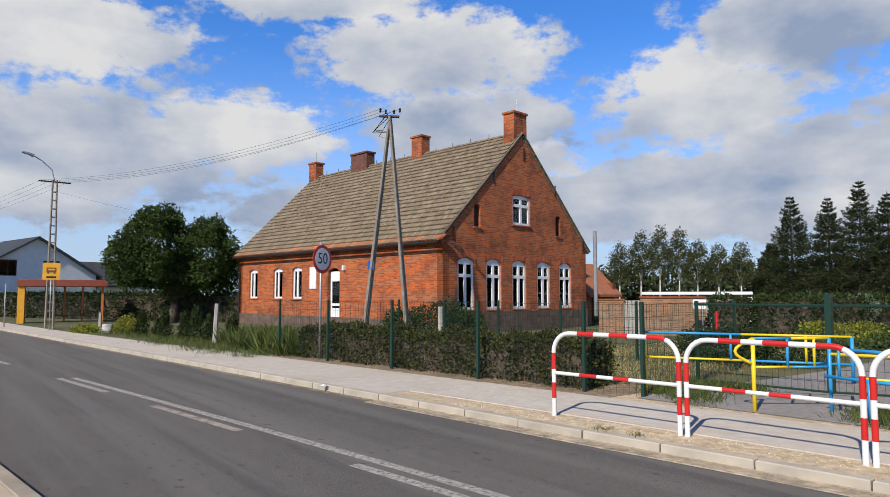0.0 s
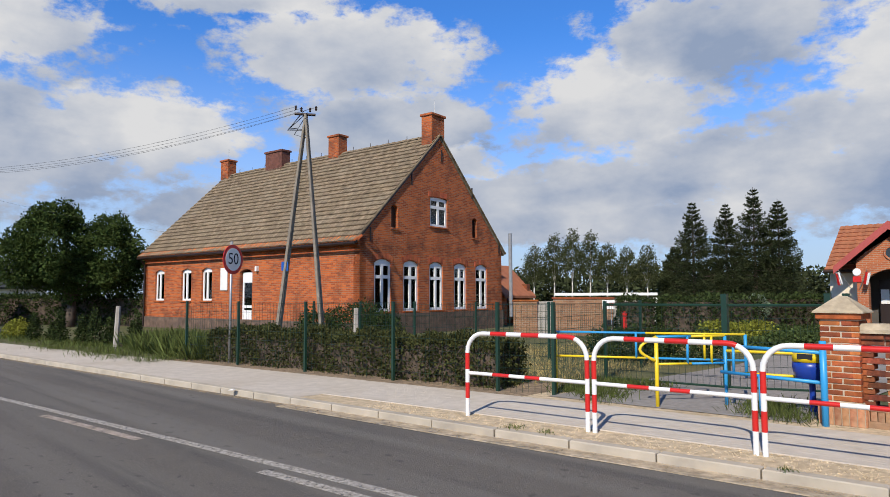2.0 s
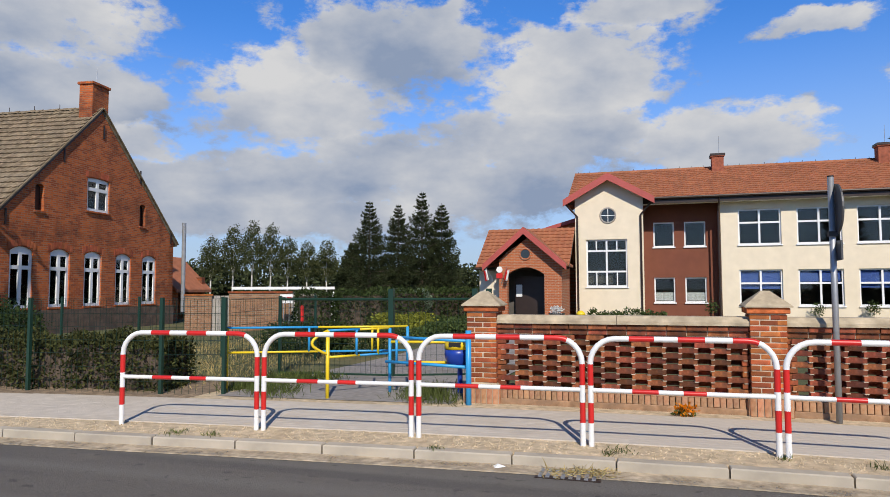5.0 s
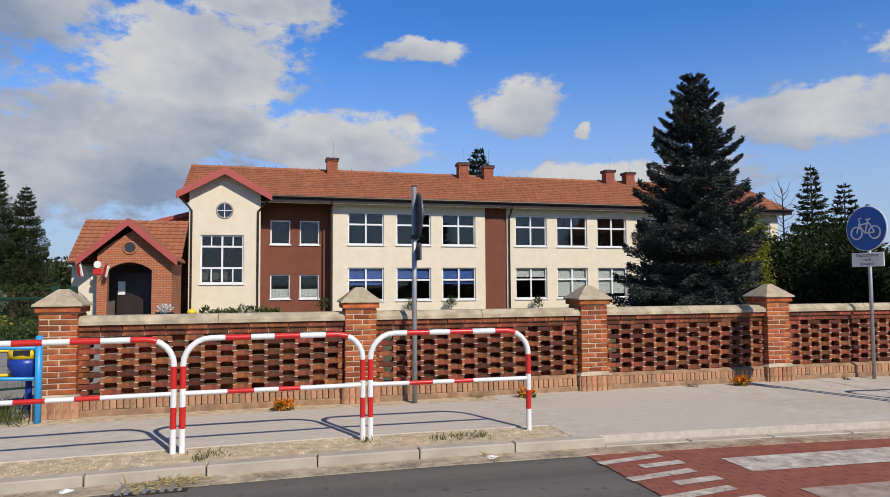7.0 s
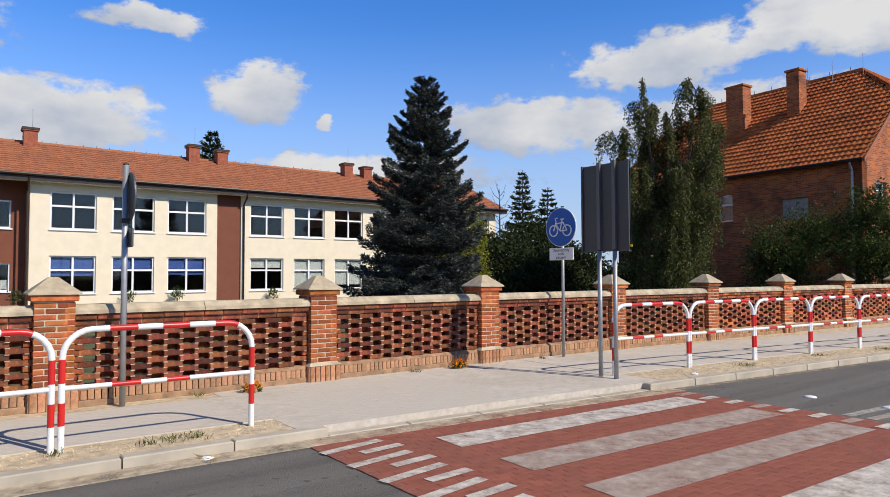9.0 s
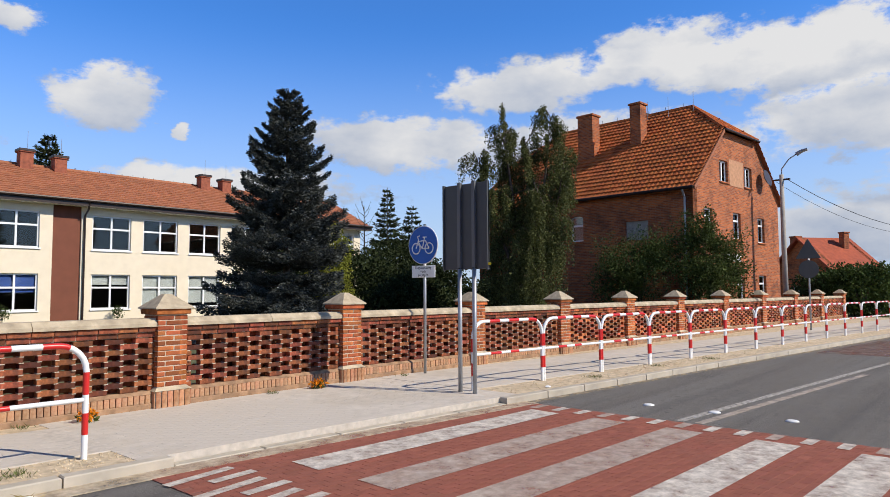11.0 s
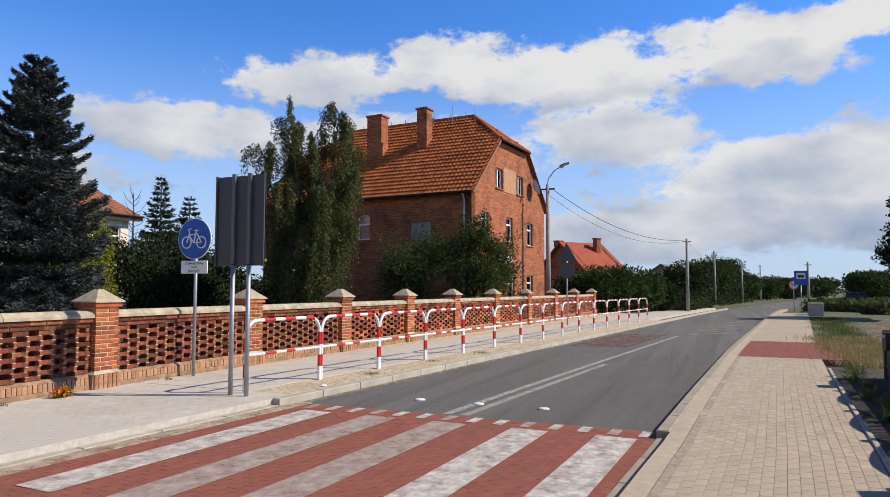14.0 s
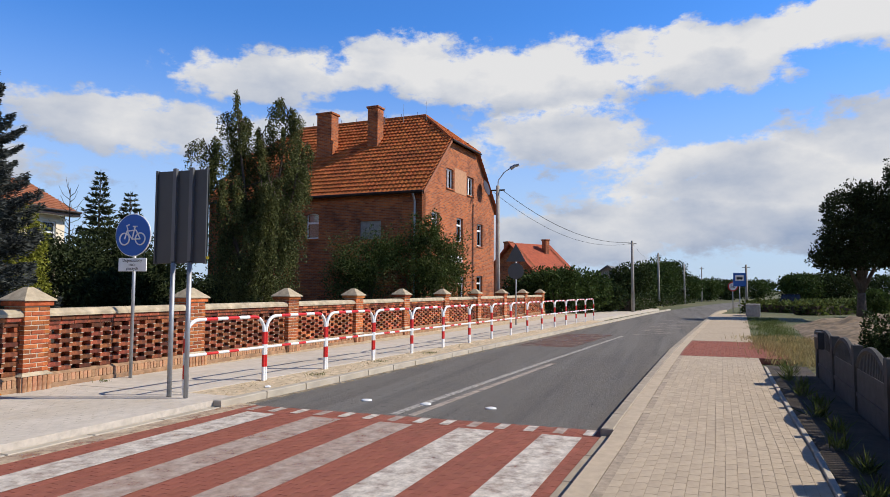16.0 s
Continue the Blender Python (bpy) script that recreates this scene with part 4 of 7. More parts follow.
part("back_wall", holed(-HL, 0, lambda x: HE, []), H1_BRICK, H, at=Matrix.Translation((0, HW - .35, 0)))
part("far_gable", holed(0, HW, gt, []), H1_BRICK, H, at=Matrix.Translation((-HL + .35, 0, 0)) @ GM)
part("plinth", Shape().box(-HL - .05, -.06, -.1, .06, -.003, .62, bevel=.01), FIELDSTONE, H)
part("plinth", Shape().box(.003, -.05, -.1, .06, HW + .05, .95, bevel=.01), FIELDSTONE, H)
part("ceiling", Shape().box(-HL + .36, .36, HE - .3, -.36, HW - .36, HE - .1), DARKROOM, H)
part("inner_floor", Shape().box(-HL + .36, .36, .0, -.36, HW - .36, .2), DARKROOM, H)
part("cornice", Shape().box(-HL, -.10, HE - .42, .02, -.002, HE - .26).box(-HL, -.17, HE - .26, .04, -.002, HE - .1), H1_BRICK, H)
ov = .32
rise = (HR - HE) / (HW / 2)
pA = Vector((-HL - .18, -ov, HE - ov * rise + .06))
uA, vA = Vector((HL + .20, 0, 0)), Vector((0, HW / 2 + ov, (HW / 2 + ov) * rise))
roof = part("roof", slab(pA, uA, vA, .12), GUTTER, H)
tiles(roof, pA, uA, vA, TILE_OLD, .235, .33, 300, lift=.058)
pB = Vector((.02, HW + ov, HE - ov * rise + .06))
part("roof_rear", slab(pB, -uA, Vector((0, -(HW / 2 + ov), (HW / 2 + ov) * rise)), .12), TILE_OLD, H)
er = Shape().add([(0, 0, .02), (.12, 0, .05), (.235, 0, .02), (0, .26, .22), (.12, .26, .25), (.235, .26, .22), (0, 0, -.03), (.12, 0, .0), (.235, 0, -.03)], [(0, 1, 4, 3), (1, 2, 5, 4), (6, 7, 1, 0), (7, 8, 2, 1)])
pieces("eaves_tile", er, TILE_ORANGE, H, [Matrix.Translation((-HL - .2 + i * .24, -ov - .05, HE - ov * rise + .09 + rnd.uniform(-.008, .008))) for i in range(73)])
part("gutter", Shape().tube([(-HL - .1, -ov - .09, HE - ov * rise - .02), (.1, -ov - .09, HE - ov * rise - .02)], .06, 8), GUTTER, H)
part("downpipe", Shape().tube([(-HL + .12, -ov - .05, HE - .35), (-HL + .12, -.09, HE - .7), (-HL + .12, -.09, .1)], .045, 8), GUTTER, H)
rid = Shape().add([(0, -.14, .05), (.41, -.14, .07), (0, 0, .17), (.41, 0, .19), (0, .14, .05), (.41, .14, .07)], [(0, 1, 3, 2), (2, 3, 5, 4), (0, 2, 4), (1, 5, 3)])
pieces("ridge_tile", rid, TILE_OLD, H, [Matrix.Translation((-HL + .1 + i * .39, HW / 2, HR + rnd.uniform(-.01, .01))) for i in range(43)])
for i in range(13):
    part("ridge_hook", Shape().tube([(-HL + 1.2 + i * 1.25, HW / 2, HR + .15), (-HL + 1.2 + i * 1.25, HW / 2, HR + .36)], .014, 5), GUTTER, H)
chimney(H, -17.0, HW / 2, HR - .6, HR + .95, .75, .6, H1_BRICK)
chimney(H, -12.1, HW / 2, HR - .6, HR + .85, 1.5, .6, mat("sooty_brick", (.13, .05, .035), .9, .3, 6, .5, 40), 1)
chimney(H, -7.0, HW / 2, HR - .6, HR + 1.0, .8, .6, H1_BRICK)
chimney(H, -.32, HW / 2 - .1, HR - .9, HR + .95, .62, .95, H1_BRICK)
for x in (-17, -.3):
    rod(H, x, HW / 2, HR + .9, .9)
for s in (-1, 1):
    part("verge_board", slab(Vector((.0, HW / 2 + s * (HW / 2 + ov), HE - ov * rise + .05)), Vector((.09, 0, 0)), Vector((0, -s * (HW / 2 + ov), (HW / 2 + ov) * rise)), .05 * s), TILE_OLD, H)
for y, z in ((.6, 4.25), (3.2, 6.9), (7.8, 6.8), (10.2, 4.2), (5.35, 8.3)):
    part("wall_anchor", Shape().box(.0, y - .03, z - .28, .04, y + .03, z + .28), GUTTER, H)
part("notice_board", Shape().box(-9.62, -.05, 2.0, -9.06, -.004, 3.1, bevel=.006), WHITE, H, "plain white notice board")
part("gable_lamp", Shape().box(-6.75, -.14, 2.85, -6.62, -.004, 3.1, bevel=.02), WHITE, H)
# flue and lean-to shed behind
part("flue", Shape().tube([(.35, HW + .35, .6), (.35, HW + .35, 5.0)], .10, 10), STEEL, H, "shiny steel flue pipe")
SH = thing("brick_shed", "low red brick outbuilding with a tiled lean-to roof", "shed", H.matrix_world @ turn(-7.6, HW + .1, 0))
part("wall", Shape().prism([(0, 0), (6, 0), (6, 1.8), (4.3, 3.4), (0, 3.4)], 2.6, 2.9).box(5.7, .0, 0, 6, 2.6, 1.8).box(0, 5.2, 0, 6, 5.5, 2.4), H1_BRICK, SH)
part("roof", Shape().prism([(-.2, 3.4), (4.35, 3.4), (6.3, 1.55), (6.3, 1.7), (4.4, 3.56), (-.2, 3.56)], 2.3, 5.7), TILE_RED, SH)

# -- school
S = thing("school", "cream and brown rendered two-storey school with tiled roof", "school", turn(0, 36.5, 0, .05))
UP, LO, WH = 3.88, .82, 1.80
cx = [4.29, 6.97, 9.60, 14.02, 16.65, 19.30, 22.0, 24.6, 27.2, 29.8]
bx = [.20, 1.76]
cream_holes = [(x, z, 1.98, WH) for x in cx for z in (LO, UP)]
top = lambda x: 6.45
part("cream_wall", holed(3.47, 12.16, top, [h for h in cream_holes if h[0] < 12], th=.4), CREAM, S)
part("cream_wall", holed(13.49, 32.4, top, [h for h in cream_holes if h[0] > 13], th=.4), CREAM, S)
brown_holes = [(x, z, 1.06, 1.32) for x in bx for z in (.95, 3.90)]
part("brown_wall", holed(-.6, 3.47, top, brown_holes, th=.4), BROWN, S, "dark brown rendered wall", at=Matrix.Translation((0, .9, 0)))
part("brown_panel", holed(12.16, 13.49, top, [], th=.4), BROWN, S, "dark brown rendered strip", at=Matrix.Translation((0, .10, 0)))
part("cheek", Shape().box(3.471, .4, 0, 3.75, 1.3, 6.45), BROWN, S)
part("rear_wall", Shape().box(-3.65, 9.6, 0, 32.4, 10, 6.45).box(32.0, .4, 0, 32.4, 9.6, 6.45), CREAM, S)
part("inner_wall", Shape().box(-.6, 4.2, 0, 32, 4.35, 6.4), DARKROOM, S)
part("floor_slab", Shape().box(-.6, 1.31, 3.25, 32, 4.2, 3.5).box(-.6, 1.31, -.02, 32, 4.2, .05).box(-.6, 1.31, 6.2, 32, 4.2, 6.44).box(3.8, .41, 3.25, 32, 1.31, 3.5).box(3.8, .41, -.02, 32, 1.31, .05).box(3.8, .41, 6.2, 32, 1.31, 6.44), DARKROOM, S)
for i, x in enumerate(cx):
    for z in (LO, UP):
        low = z == LO
        b = None
        rng = (0, 1)
        if low and i < 3:
            b, rng = BLIND, ((.42, 1), (.62, 1), (.45, 1))[i]
        elif low and i >= 3:
            b, rng = CURTAIN, ((.66, 1), (.02, 1), (.10, 1))[i % 3]
        window(S, turn(x, 0, 0, z), 1.98, WH, PVC, (.5,), (.62,), .10, .075, PVC, b, rng)
for x in bx:
    for z in (.95, 3.90):
        window(S, turn(x, .9, 0, z), 1.06, 1.32, PVC, (), (), .08, .07, PVC, CURTAIN if z < 2 else None, (.02, .45))
# main roof
RZ, EZ = 8.52, 6.36
pS, uS, vS = Vector((-4.2, -.55, EZ - .05)), Vector((37.1, 0, 0)), Vector((0, 4.55, RZ - EZ + .05))
r_ = part("roof", slab(pS, uS, vS, .15), GUTTER, S)
tiles(r_, pS + Vector((0, 0, 0)), uS, vS, TILE_RED, .30, .34, 300, keep=lambda a, b: True)
part("roof_rear", slab(Vector((32.9, 9.9, 5.6)), Vector((-37.1, 0, 0)), Vector((0, -5.9, RZ - 5.6)), .15), TILE_RED, S)
part("gable_end", Shape().prism([(-.6, 6.3), (4.0, 8.5), (9.9, 5.6)], 0, .3, Matrix.Translation((32.4, 0, 0)) @ GM), CREAM, S)
part("gable_end", Shape().prism([(-.6, 6.3), (4.0, 8.5), (9.9, 5.6)], 0, .3, Matrix.Translation((-3.7, 0, 0)) @ GM), BROWN, S)
for i in range(58):
    part("ridge_hook", Shape().tube([(-4 + i * .64, 4.0, RZ + .02), (-4 + i * .64, 4.0, RZ + .2)], .013, 4), GUTTER, S)
part("ridge_cap", Shape().tube([(-4.2, 4.0, RZ + .01), (32.9, 4.0, RZ + .01)], .11, 8), TILE_RED, S)
part("fascia", Shape().box(-.4, -.62, EZ - .30, 33, -.56, EZ - .02), GUTTER, S)
part("soffit", Shape().box(-.4, -.56, EZ - .30, 33, .0, EZ - .26), OLDWOOD, S)
part("gutter", Shape().tube([(-.4, -.70, EZ - .03), (33, -.70, EZ - .03)], .075, 8), GUTTER, S)
for x in (3.36, 13.62):
    part("downpipe", Shape().tube([(x, -.66, EZ - .12), (x, -.5, EZ - .45), (x, -.08, EZ - .75), (x, -.08, 0)], .05, 8), GUTTER, S)
for x, z1 in ((3.75, 9.05), (11.9, 9.12), (13.55, 9.0), (22.1, 9.05), (23.6, 8.95)):
    chimney(S, x, 3.6, 7.6, z1, .62, .62, FLUEB)
    part("chimney_top", Shape().box(x - .39, 3.21, z1 + .05, x + .39, 3.99, z1 + .19, bevel=.02), GUTTER, S)
    rod(S, x + .1, 3.6, z1, 1.2)
# stair tower
tw0, tw1, ty = -3.68, -.30, -1.6
tt = lambda x: 6.35 + (7.25 - 6.35) * (1 - abs(x - (tw0 + tw1) / 2) / ((tw1 - tw0) / 2))
big = (-3.14, 1.78, 2.04, 2.42)
part("tower_wall", holed(tw0, tw1, tt, [big], th=.35), CREAM, S, "cream rendered stair tower", at=Matrix.Translation((0, ty, 0)))
part("tower_side", Shape().box(tw0, ty + .35, 0, tw0 + .3, .6, 6.4).box(tw1 - .3, ty + .35, 0, tw1, 1.2, 6.4), CREAM, S)
part("tower_room", Shape().box(tw0 + .3, .5, 0, tw1 - .3, .6, 6.4).box(tw0 + .3, ty + .35, 5.9, tw1 - .3, .5, 6.0), DARKROOM, S)
window(S, turn(big[0], ty, 0, big[1]), big[2], big[3], PVC, (.5,), (.32, .76), .10, .075, PVC)
for b in (.25, .75):
    part("glazing_bar", Shape().box(big[0] + big[2] * b - .03, ty + .09, big[1] + .06, big[0] + big[2] * b + .03, ty + .15, big[1] + big[3] * .32).box(big[0] + big[2] * b - .03, ty + .09, big[1] + big[3] * .76, big[0] + big[2] * b + .03, ty + .15, big[1] + big[3] - .06), PVC, S)
RM = Matrix.Translation(((tw0 + tw1) / 2 - .03, ty, 5.42)) @ Matrix.Rotation(radians(90), 4, "X")
rw = part("round_window", Shape().lathe([(.36, .001), (.36, .012), (.001, .013)], 24, RM), GLASS, S)
rf = Shape()
ringp = [((tw0 + tw1) / 2 - .03 + .38 * math.cos(a), ty - .01, 5.42 + .38 * math.sin(a)) for a in [2 * math.pi * k / 24 for k in range(25)]]
part("round_frame", rf.tube(ringp, .045, 6), CONC, rw)
xc_ = (tw0 + tw1) / 2 - .03
part("cross_bar", Shape().box(xc_ - .36, ty - .03, 5.405, xc_ + .36, ty - .012, 5.435).box(xc_ - .015, ty - .032, 5.06, xc_ + .015, ty - .014, 5.78), PVC, rw)
ap = Vector(((tw0 + tw1) / 2, ty - .55, 7.55))
for s in (-1, 1):
    foot = Vector((ap.x + s * 2.25, ap.y, 6.25))
    d = foot - ap
    bb = Shape()
    q = [ap, foot, foot - Vector((0, 0, .34)), ap - Vector((0, 0, .38))]
    bb.add([tuple(p) for p in q] + [tuple(p + Vector((0, .10, 0))) for p in q], [(0, 1, 2, 3), (7, 6, 5, 4), (0, 4, 5, 1), (1, 5, 6, 2), (2, 6, 7, 3), (3, 7, 4, 0)])
    part("barge_board", bb, BARGE, S, "red metal barge board")
    ro = Shape().add([tuple(p + Vector((0, .101, 0))) for p in (ap, foot)] + [tuple(p + Vector((0, 4.2, 0))) for p in (foot, ap)] + [tuple(p + Vector((0, .101, -.1))) for p in (ap, foot)] + [tuple(p + Vector((0, 4.2, -.1))) for p in (foot, ap)],
                     [(0, 1, 2, 3), (7, 6, 5, 4), (0, 4, 5, 1), (1, 5, 6, 2), (2, 6, 7, 3), (3, 7, 4, 0)])
    part("tower_roof", ro, TILE_RED, S)
for x, dx in ((tw0, -.0), (tw1, .0)):
    s = -1 if x == tw0 else 1
    part("tower_pipe", Shape().tube([(x + s * .45, ty - .35, 6.05), (x + s * .1, ty - .12, 5.65), (x - s * .12, ty - .07, 5.4), (x - s * .12, ty - .07, .0)], .05, 8), GUTTER, S)
# porch of red brick
P0 = -4.9                                                   # front face, from the main wall
px0, px1, pxm = -7.35, -4.0, -5.72
pt = lambda x: 2.75 + (4.35 - 2.75) * (1 - abs(x - (px0 + px1) / 2) / ((px1 - px0) / 2))
part("porch_front", holed(px0 + .35, px1, pt, [(-6.60, 0, 1.78, 2.72, .35)], th=.38), PORCH_BRICK, S, "red brick porch with an arched opening", at=Matrix.Translation((0, P0, 0)))
part("porch_side", Shape().box(px1 - .35, P0 + .38, 0, px1, -1.6, 2.75), PORCH_BRICK, S)
part("porch_side", Shape().box(px0 - .55, P0 + 1.21, 0, px0 - .2, 0, 2.75), PORCH_BRICK, S)
part("porch_cheek", Shape().box(px0 - .85, P0 + .9, 0, px0 + .4, P0 + 1.2, 2.6), CREAM, S)
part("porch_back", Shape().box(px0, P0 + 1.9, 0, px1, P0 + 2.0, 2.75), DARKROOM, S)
part("entrance_door", Shape().box(-6.5, P0 + 1.5, .06, -4.9, P0 + 1.56, 2.3), GUTTER, S, "dark glazed entrance door")
part("door_notice", Shape().box(-6.45, P0 + 1.47, 1.3, -6.15, P0 + 1.495, 1.9), WHITE, S)
rw2 = part("porch_round_window", Shape().lathe([(.24, .001), (.24, .012), (.001, .013)], 20, Matrix.Translation((pxm, P0, 3.35)) @ Matrix.Rotation(radians(90), 4, "X")), GLASS, S)
part("round_frame", Shape().tube([(pxm + .26 * math.cos(a), P0 - .01, 3.35 + .26 * math.sin(a)) for a in [2 * math.pi * k / 20 for k in range(21)]], .045, 6), PORCH_BRICK, rw2)
emb = part("wall_emblem", Shape().lathe([(.15, 0), (.15, .03), (.001, .032)], 20, Matrix.Translation((-6.98, P0, 2.62)) @ Matrix.Rotation(radians(90), 4, "X")), WHITE, S)
part("emblem_mark", Shape().box(-7.13, P0 - .045, 2.20, -6.83, P0 - .003, 2.44), RED, emb)
ap = Vector((pxm - .02, P0 - .45, 4.62))
for s in (-1, 1):
    foot = Vector((ap.x + s * 2.0, ap.y, 2.85))
    q = [ap, foot, foot - Vector((0, 0, .30)), ap - Vector((0, 0, .34))]
    part("barge_board", Shape().add([tuple(p) for p in q] + [tuple(p + Vector((0, .10, 0))) for p in q], [(0, 1, 2, 3), (7, 6, 5, 4), (0, 4, 5, 1), (1, 5, 6, 2), (2, 6, 7, 3), (3, 7, 4, 0)]), BARGE, S, "red metal barge board")
    part("porch_gable_roof", Shape().add([tuple(p + Vector((0, .101, 0))) for p in (ap, foot)] + [tuple(p + Vector((0, 3.0, 0))) for p in (foot, ap)] + [tuple(p + Vector((0, .101, -.1))) for p in (ap, foot)] + [tuple(p + Vector((0, 3.0, -.1))) for p in (foot, ap)],
                                         [(0, 1, 2, 3), (7, 6, 5, 4), (0, 4, 5, 1), (1, 5, 6, 2), (2, 6, 7, 3), (3, 7, 4, 0)]), TILE_RED, S)
pp, up_, vp_ = Vector((-8.25, P0 + .35, 2.72)), Vector((4.55, 0, 0)), Vector((0, 3.0, 2.1))
pr = part("porch_roof", slab(pp, up_, vp_, .12), GUTTER, S)
tiles(pr, pp, up_, vp_, TILE_RED, .30, .34, 300)
part("porch_roof_rear", slab(pp + vp_ + up_ + Vector((0, 3.4, -2.1)), -up_, Vector((0, -3.4, 2.1)), .12), TILE_RED, S)
part("porch_gutter", Shape().tube([(-8.3, P0 + .28, 2.68), (px0 + .1, P0 + .28, 2.68)], .06, 8), GUTTER, S)
part("hall_gable", Shape().prism([(-8.5, 0), (tw0, 0), (tw0, 5.6), (-6.2, 4.9)], 1.5, 1.8), PORCH_BRICK, S)
part("hall_barge", slab(Vector((-6.4, 1.3, 4.95)), Vector((2.75, 0, .78)), Vector((0, .3, 0)), .2), BARGE, S)

# -- red brick house beyond the birch
B = thing("brick_house", "tall red brick house with a half-hipped orange tiled roof", "house", turn(29.6, 11.25, -5, .05))
BW, BD, BE = 10.2, 13.0, 6.5
BR, CL = 11.3, 9.35
sl = (BR - BE) / (BW / 2)
bt_ = lambda x: min(CL, BE + sl * min(x, BW - x))
bh = [(1.1, 4.2, .85, 1.25, .14), (4.25, 4.15, .9, 1.3, .14), (7.3, 4.1, .9, 1.3, .14), (1.1, 1.0, .85, 1.3, .14), (4.5, 1.0, .9, 1.3, .14), (7.25, 1.0, .95, 1.4, .14), (2.85, 6.85, .95, 1.05, 0), (5.75, 6.85, .98, 1.05, 0)]
sh = Shape()
xs = sorted({0, BW, (CL - BE) / sl, BW - (CL - BE) / sl} | {h[0] for h in bh} | {h[0] + h[2] for h in bh})
for a, b in zip(xs, xs[1:]):
    zs = [0]
    for h in sorted(bh, key=lambda q: q[1]):
        if h[0] - 1e-6 <= a and b <= h[0] + h[2] + 1e-6:
            zs += [h[1], h[1] + h[3]]
    for k in range(0, len(zs), 2):
        if k + 1 < len(zs):
            sh.prism([(a, zs[k]), (b, zs[k]), (b, zs[k + 1]), (a, zs[k + 1])], 0, .4)
        else:
            sh.prism([(a, zs[k]), (b, zs[k]), (b, bt_(b)), (a, bt_(a))], 0, .4)
sh.weld = True
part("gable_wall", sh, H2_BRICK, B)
for x, z, w, h, r in bh:
    window(B, turn(x, 0, 0, z), w, h, PVC, (.5,) if r == 0 else (), (.7,) if r else (), .12, .075, H2_BRICK, None, (0, 1), 0)
part("patched_panel", Shape().box(3.95, -.012, 6.75, 5.6, .0, 8.05), mat("patched_brick", (.46, .24, .13), .9, .15, 6, .4, 60), B, "paler patched brick panel")
part("sign_band", Shape().box(3.2, -.03, 3.05, 5.0, .0, 3.4), WHITE, B, "plain pale board")
side = [(5.8, 4.15, .78, 1.3, .1), (2.2, 4.05, 1.2, .9, 0)]
SM = Matrix.Translation((0, BD, 0)) @ Matrix.Rotation(radians(-90), 4, "Z")
sw = [(BD - x - w, z, w, h, r) for x, z, w, h, r in side]
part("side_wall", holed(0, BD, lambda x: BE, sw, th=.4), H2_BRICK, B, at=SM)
window(B, SM @ turn(sw[0][0], 0, 0, sw[0][1]), sw[0][2], sw[0][3], PVC, (), (.62,), .12, .075, H2_BRICK, CURTAIN)
part("blocked_window", Shape().box(sw[1][0], .1, sw[1][1], sw[1][0] + sw[1][2], .2, sw[1][1] + sw[1][3]), CONC, B, "grey boarded window", at=SM)
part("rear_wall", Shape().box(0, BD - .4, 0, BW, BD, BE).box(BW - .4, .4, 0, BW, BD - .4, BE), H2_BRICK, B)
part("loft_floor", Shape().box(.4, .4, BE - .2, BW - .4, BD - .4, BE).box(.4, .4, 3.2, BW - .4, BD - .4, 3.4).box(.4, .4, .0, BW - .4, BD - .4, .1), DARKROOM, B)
hb = 2.3
o = .3
core = Shape()
z0 = BE - o * sl
kx = (CL - BE) / sl
core.add([(-o, -.2, z0), (BW + o, -.2, z0), (BW + o, BD + .2, z0), (-o, BD + .2, z0), (kx, -.2, CL), (BW - kx, -.2, CL), (BW / 2, hb, BR), (BW / 2, BD - hb, BR), (kx, BD + .2, CL), (BW - kx, BD + .2, CL)],
         [(0, 4, 6, 7, 8, 3), (1, 2, 9, 7, 6, 5), (4, 5, 6), (8, 7, 9), (3, 8, 9, 2), ])
broof = part("roof", core, mat("roof_underlay", (.20, .07, .035), .9, .2, 3, .2, 30), B)
ln = math.hypot(BW / 2 + o, BR - z0)


def keep_side(a, b):
    zz = z0 + b * (BR - z0)
    if zz <= CL:
        return True
    lim = (zz - CL) / (BR - CL) * (hb + .2) / (BD + .4)
    return lim < a < 1 - lim


tiles(broof, Vector((-o, BD + .2, z0)), Vector((0, -(BD + .4), 0)), Vector((BW / 2 + o, 0, BR - z0)), TILE_ORANGE, .23, .33, 300, keep=keep_side, lift=.062)
tiles(broof, Vector((BW + o, -.2, z0)), Vector((0, BD + .4, 0)), Vector((-(BW / 2 + o), 0, BR - z0)), TILE_ORANGE, .23, .33, 0, keep=keep_side, lift=.062)
tiles(broof, Vector((kx, -.2, CL)), Vector((BW - 2 * kx, 0, 0)), Vector((0, hb + .2, BR - CL)), TILE_ORANGE, .25, .33, 0, keep=lambda a, b: abs(a - .5) < .5 * (1 - b) + .02)
hipr = Shape()
for s in (kx, BW - kx):
    hipr.tube([(s, -.2, CL + .05), (BW / 2, hb, BR + .05)], .11, 8)
hipr.tube([(BW / 2, hb, BR + .04), (BW / 2, BD - hb, BR + .04)], .11, 8)
part("ridge_cap", hipr, TILE_ORANGE, B)
for i in range(9):
    part("ridge_hook", Shape().tube([(BW / 2, hb + .5 + i, BR + .1), (BW / 2, hb + .5 + i, BR + .32)], .014, 4), GUTTER, B)
part("gutter", Shape().tube([(-o - .06, -.2, z0), (-o - .06, BD + .2, z0)], .075, 8), GUTTER, B)
part("downpipe", Shape().tube([(-o - .06, .35, z0), (-.08, .35, z0 - .4), (-.08, .35, 0)], .05, 8), STEEL, B)
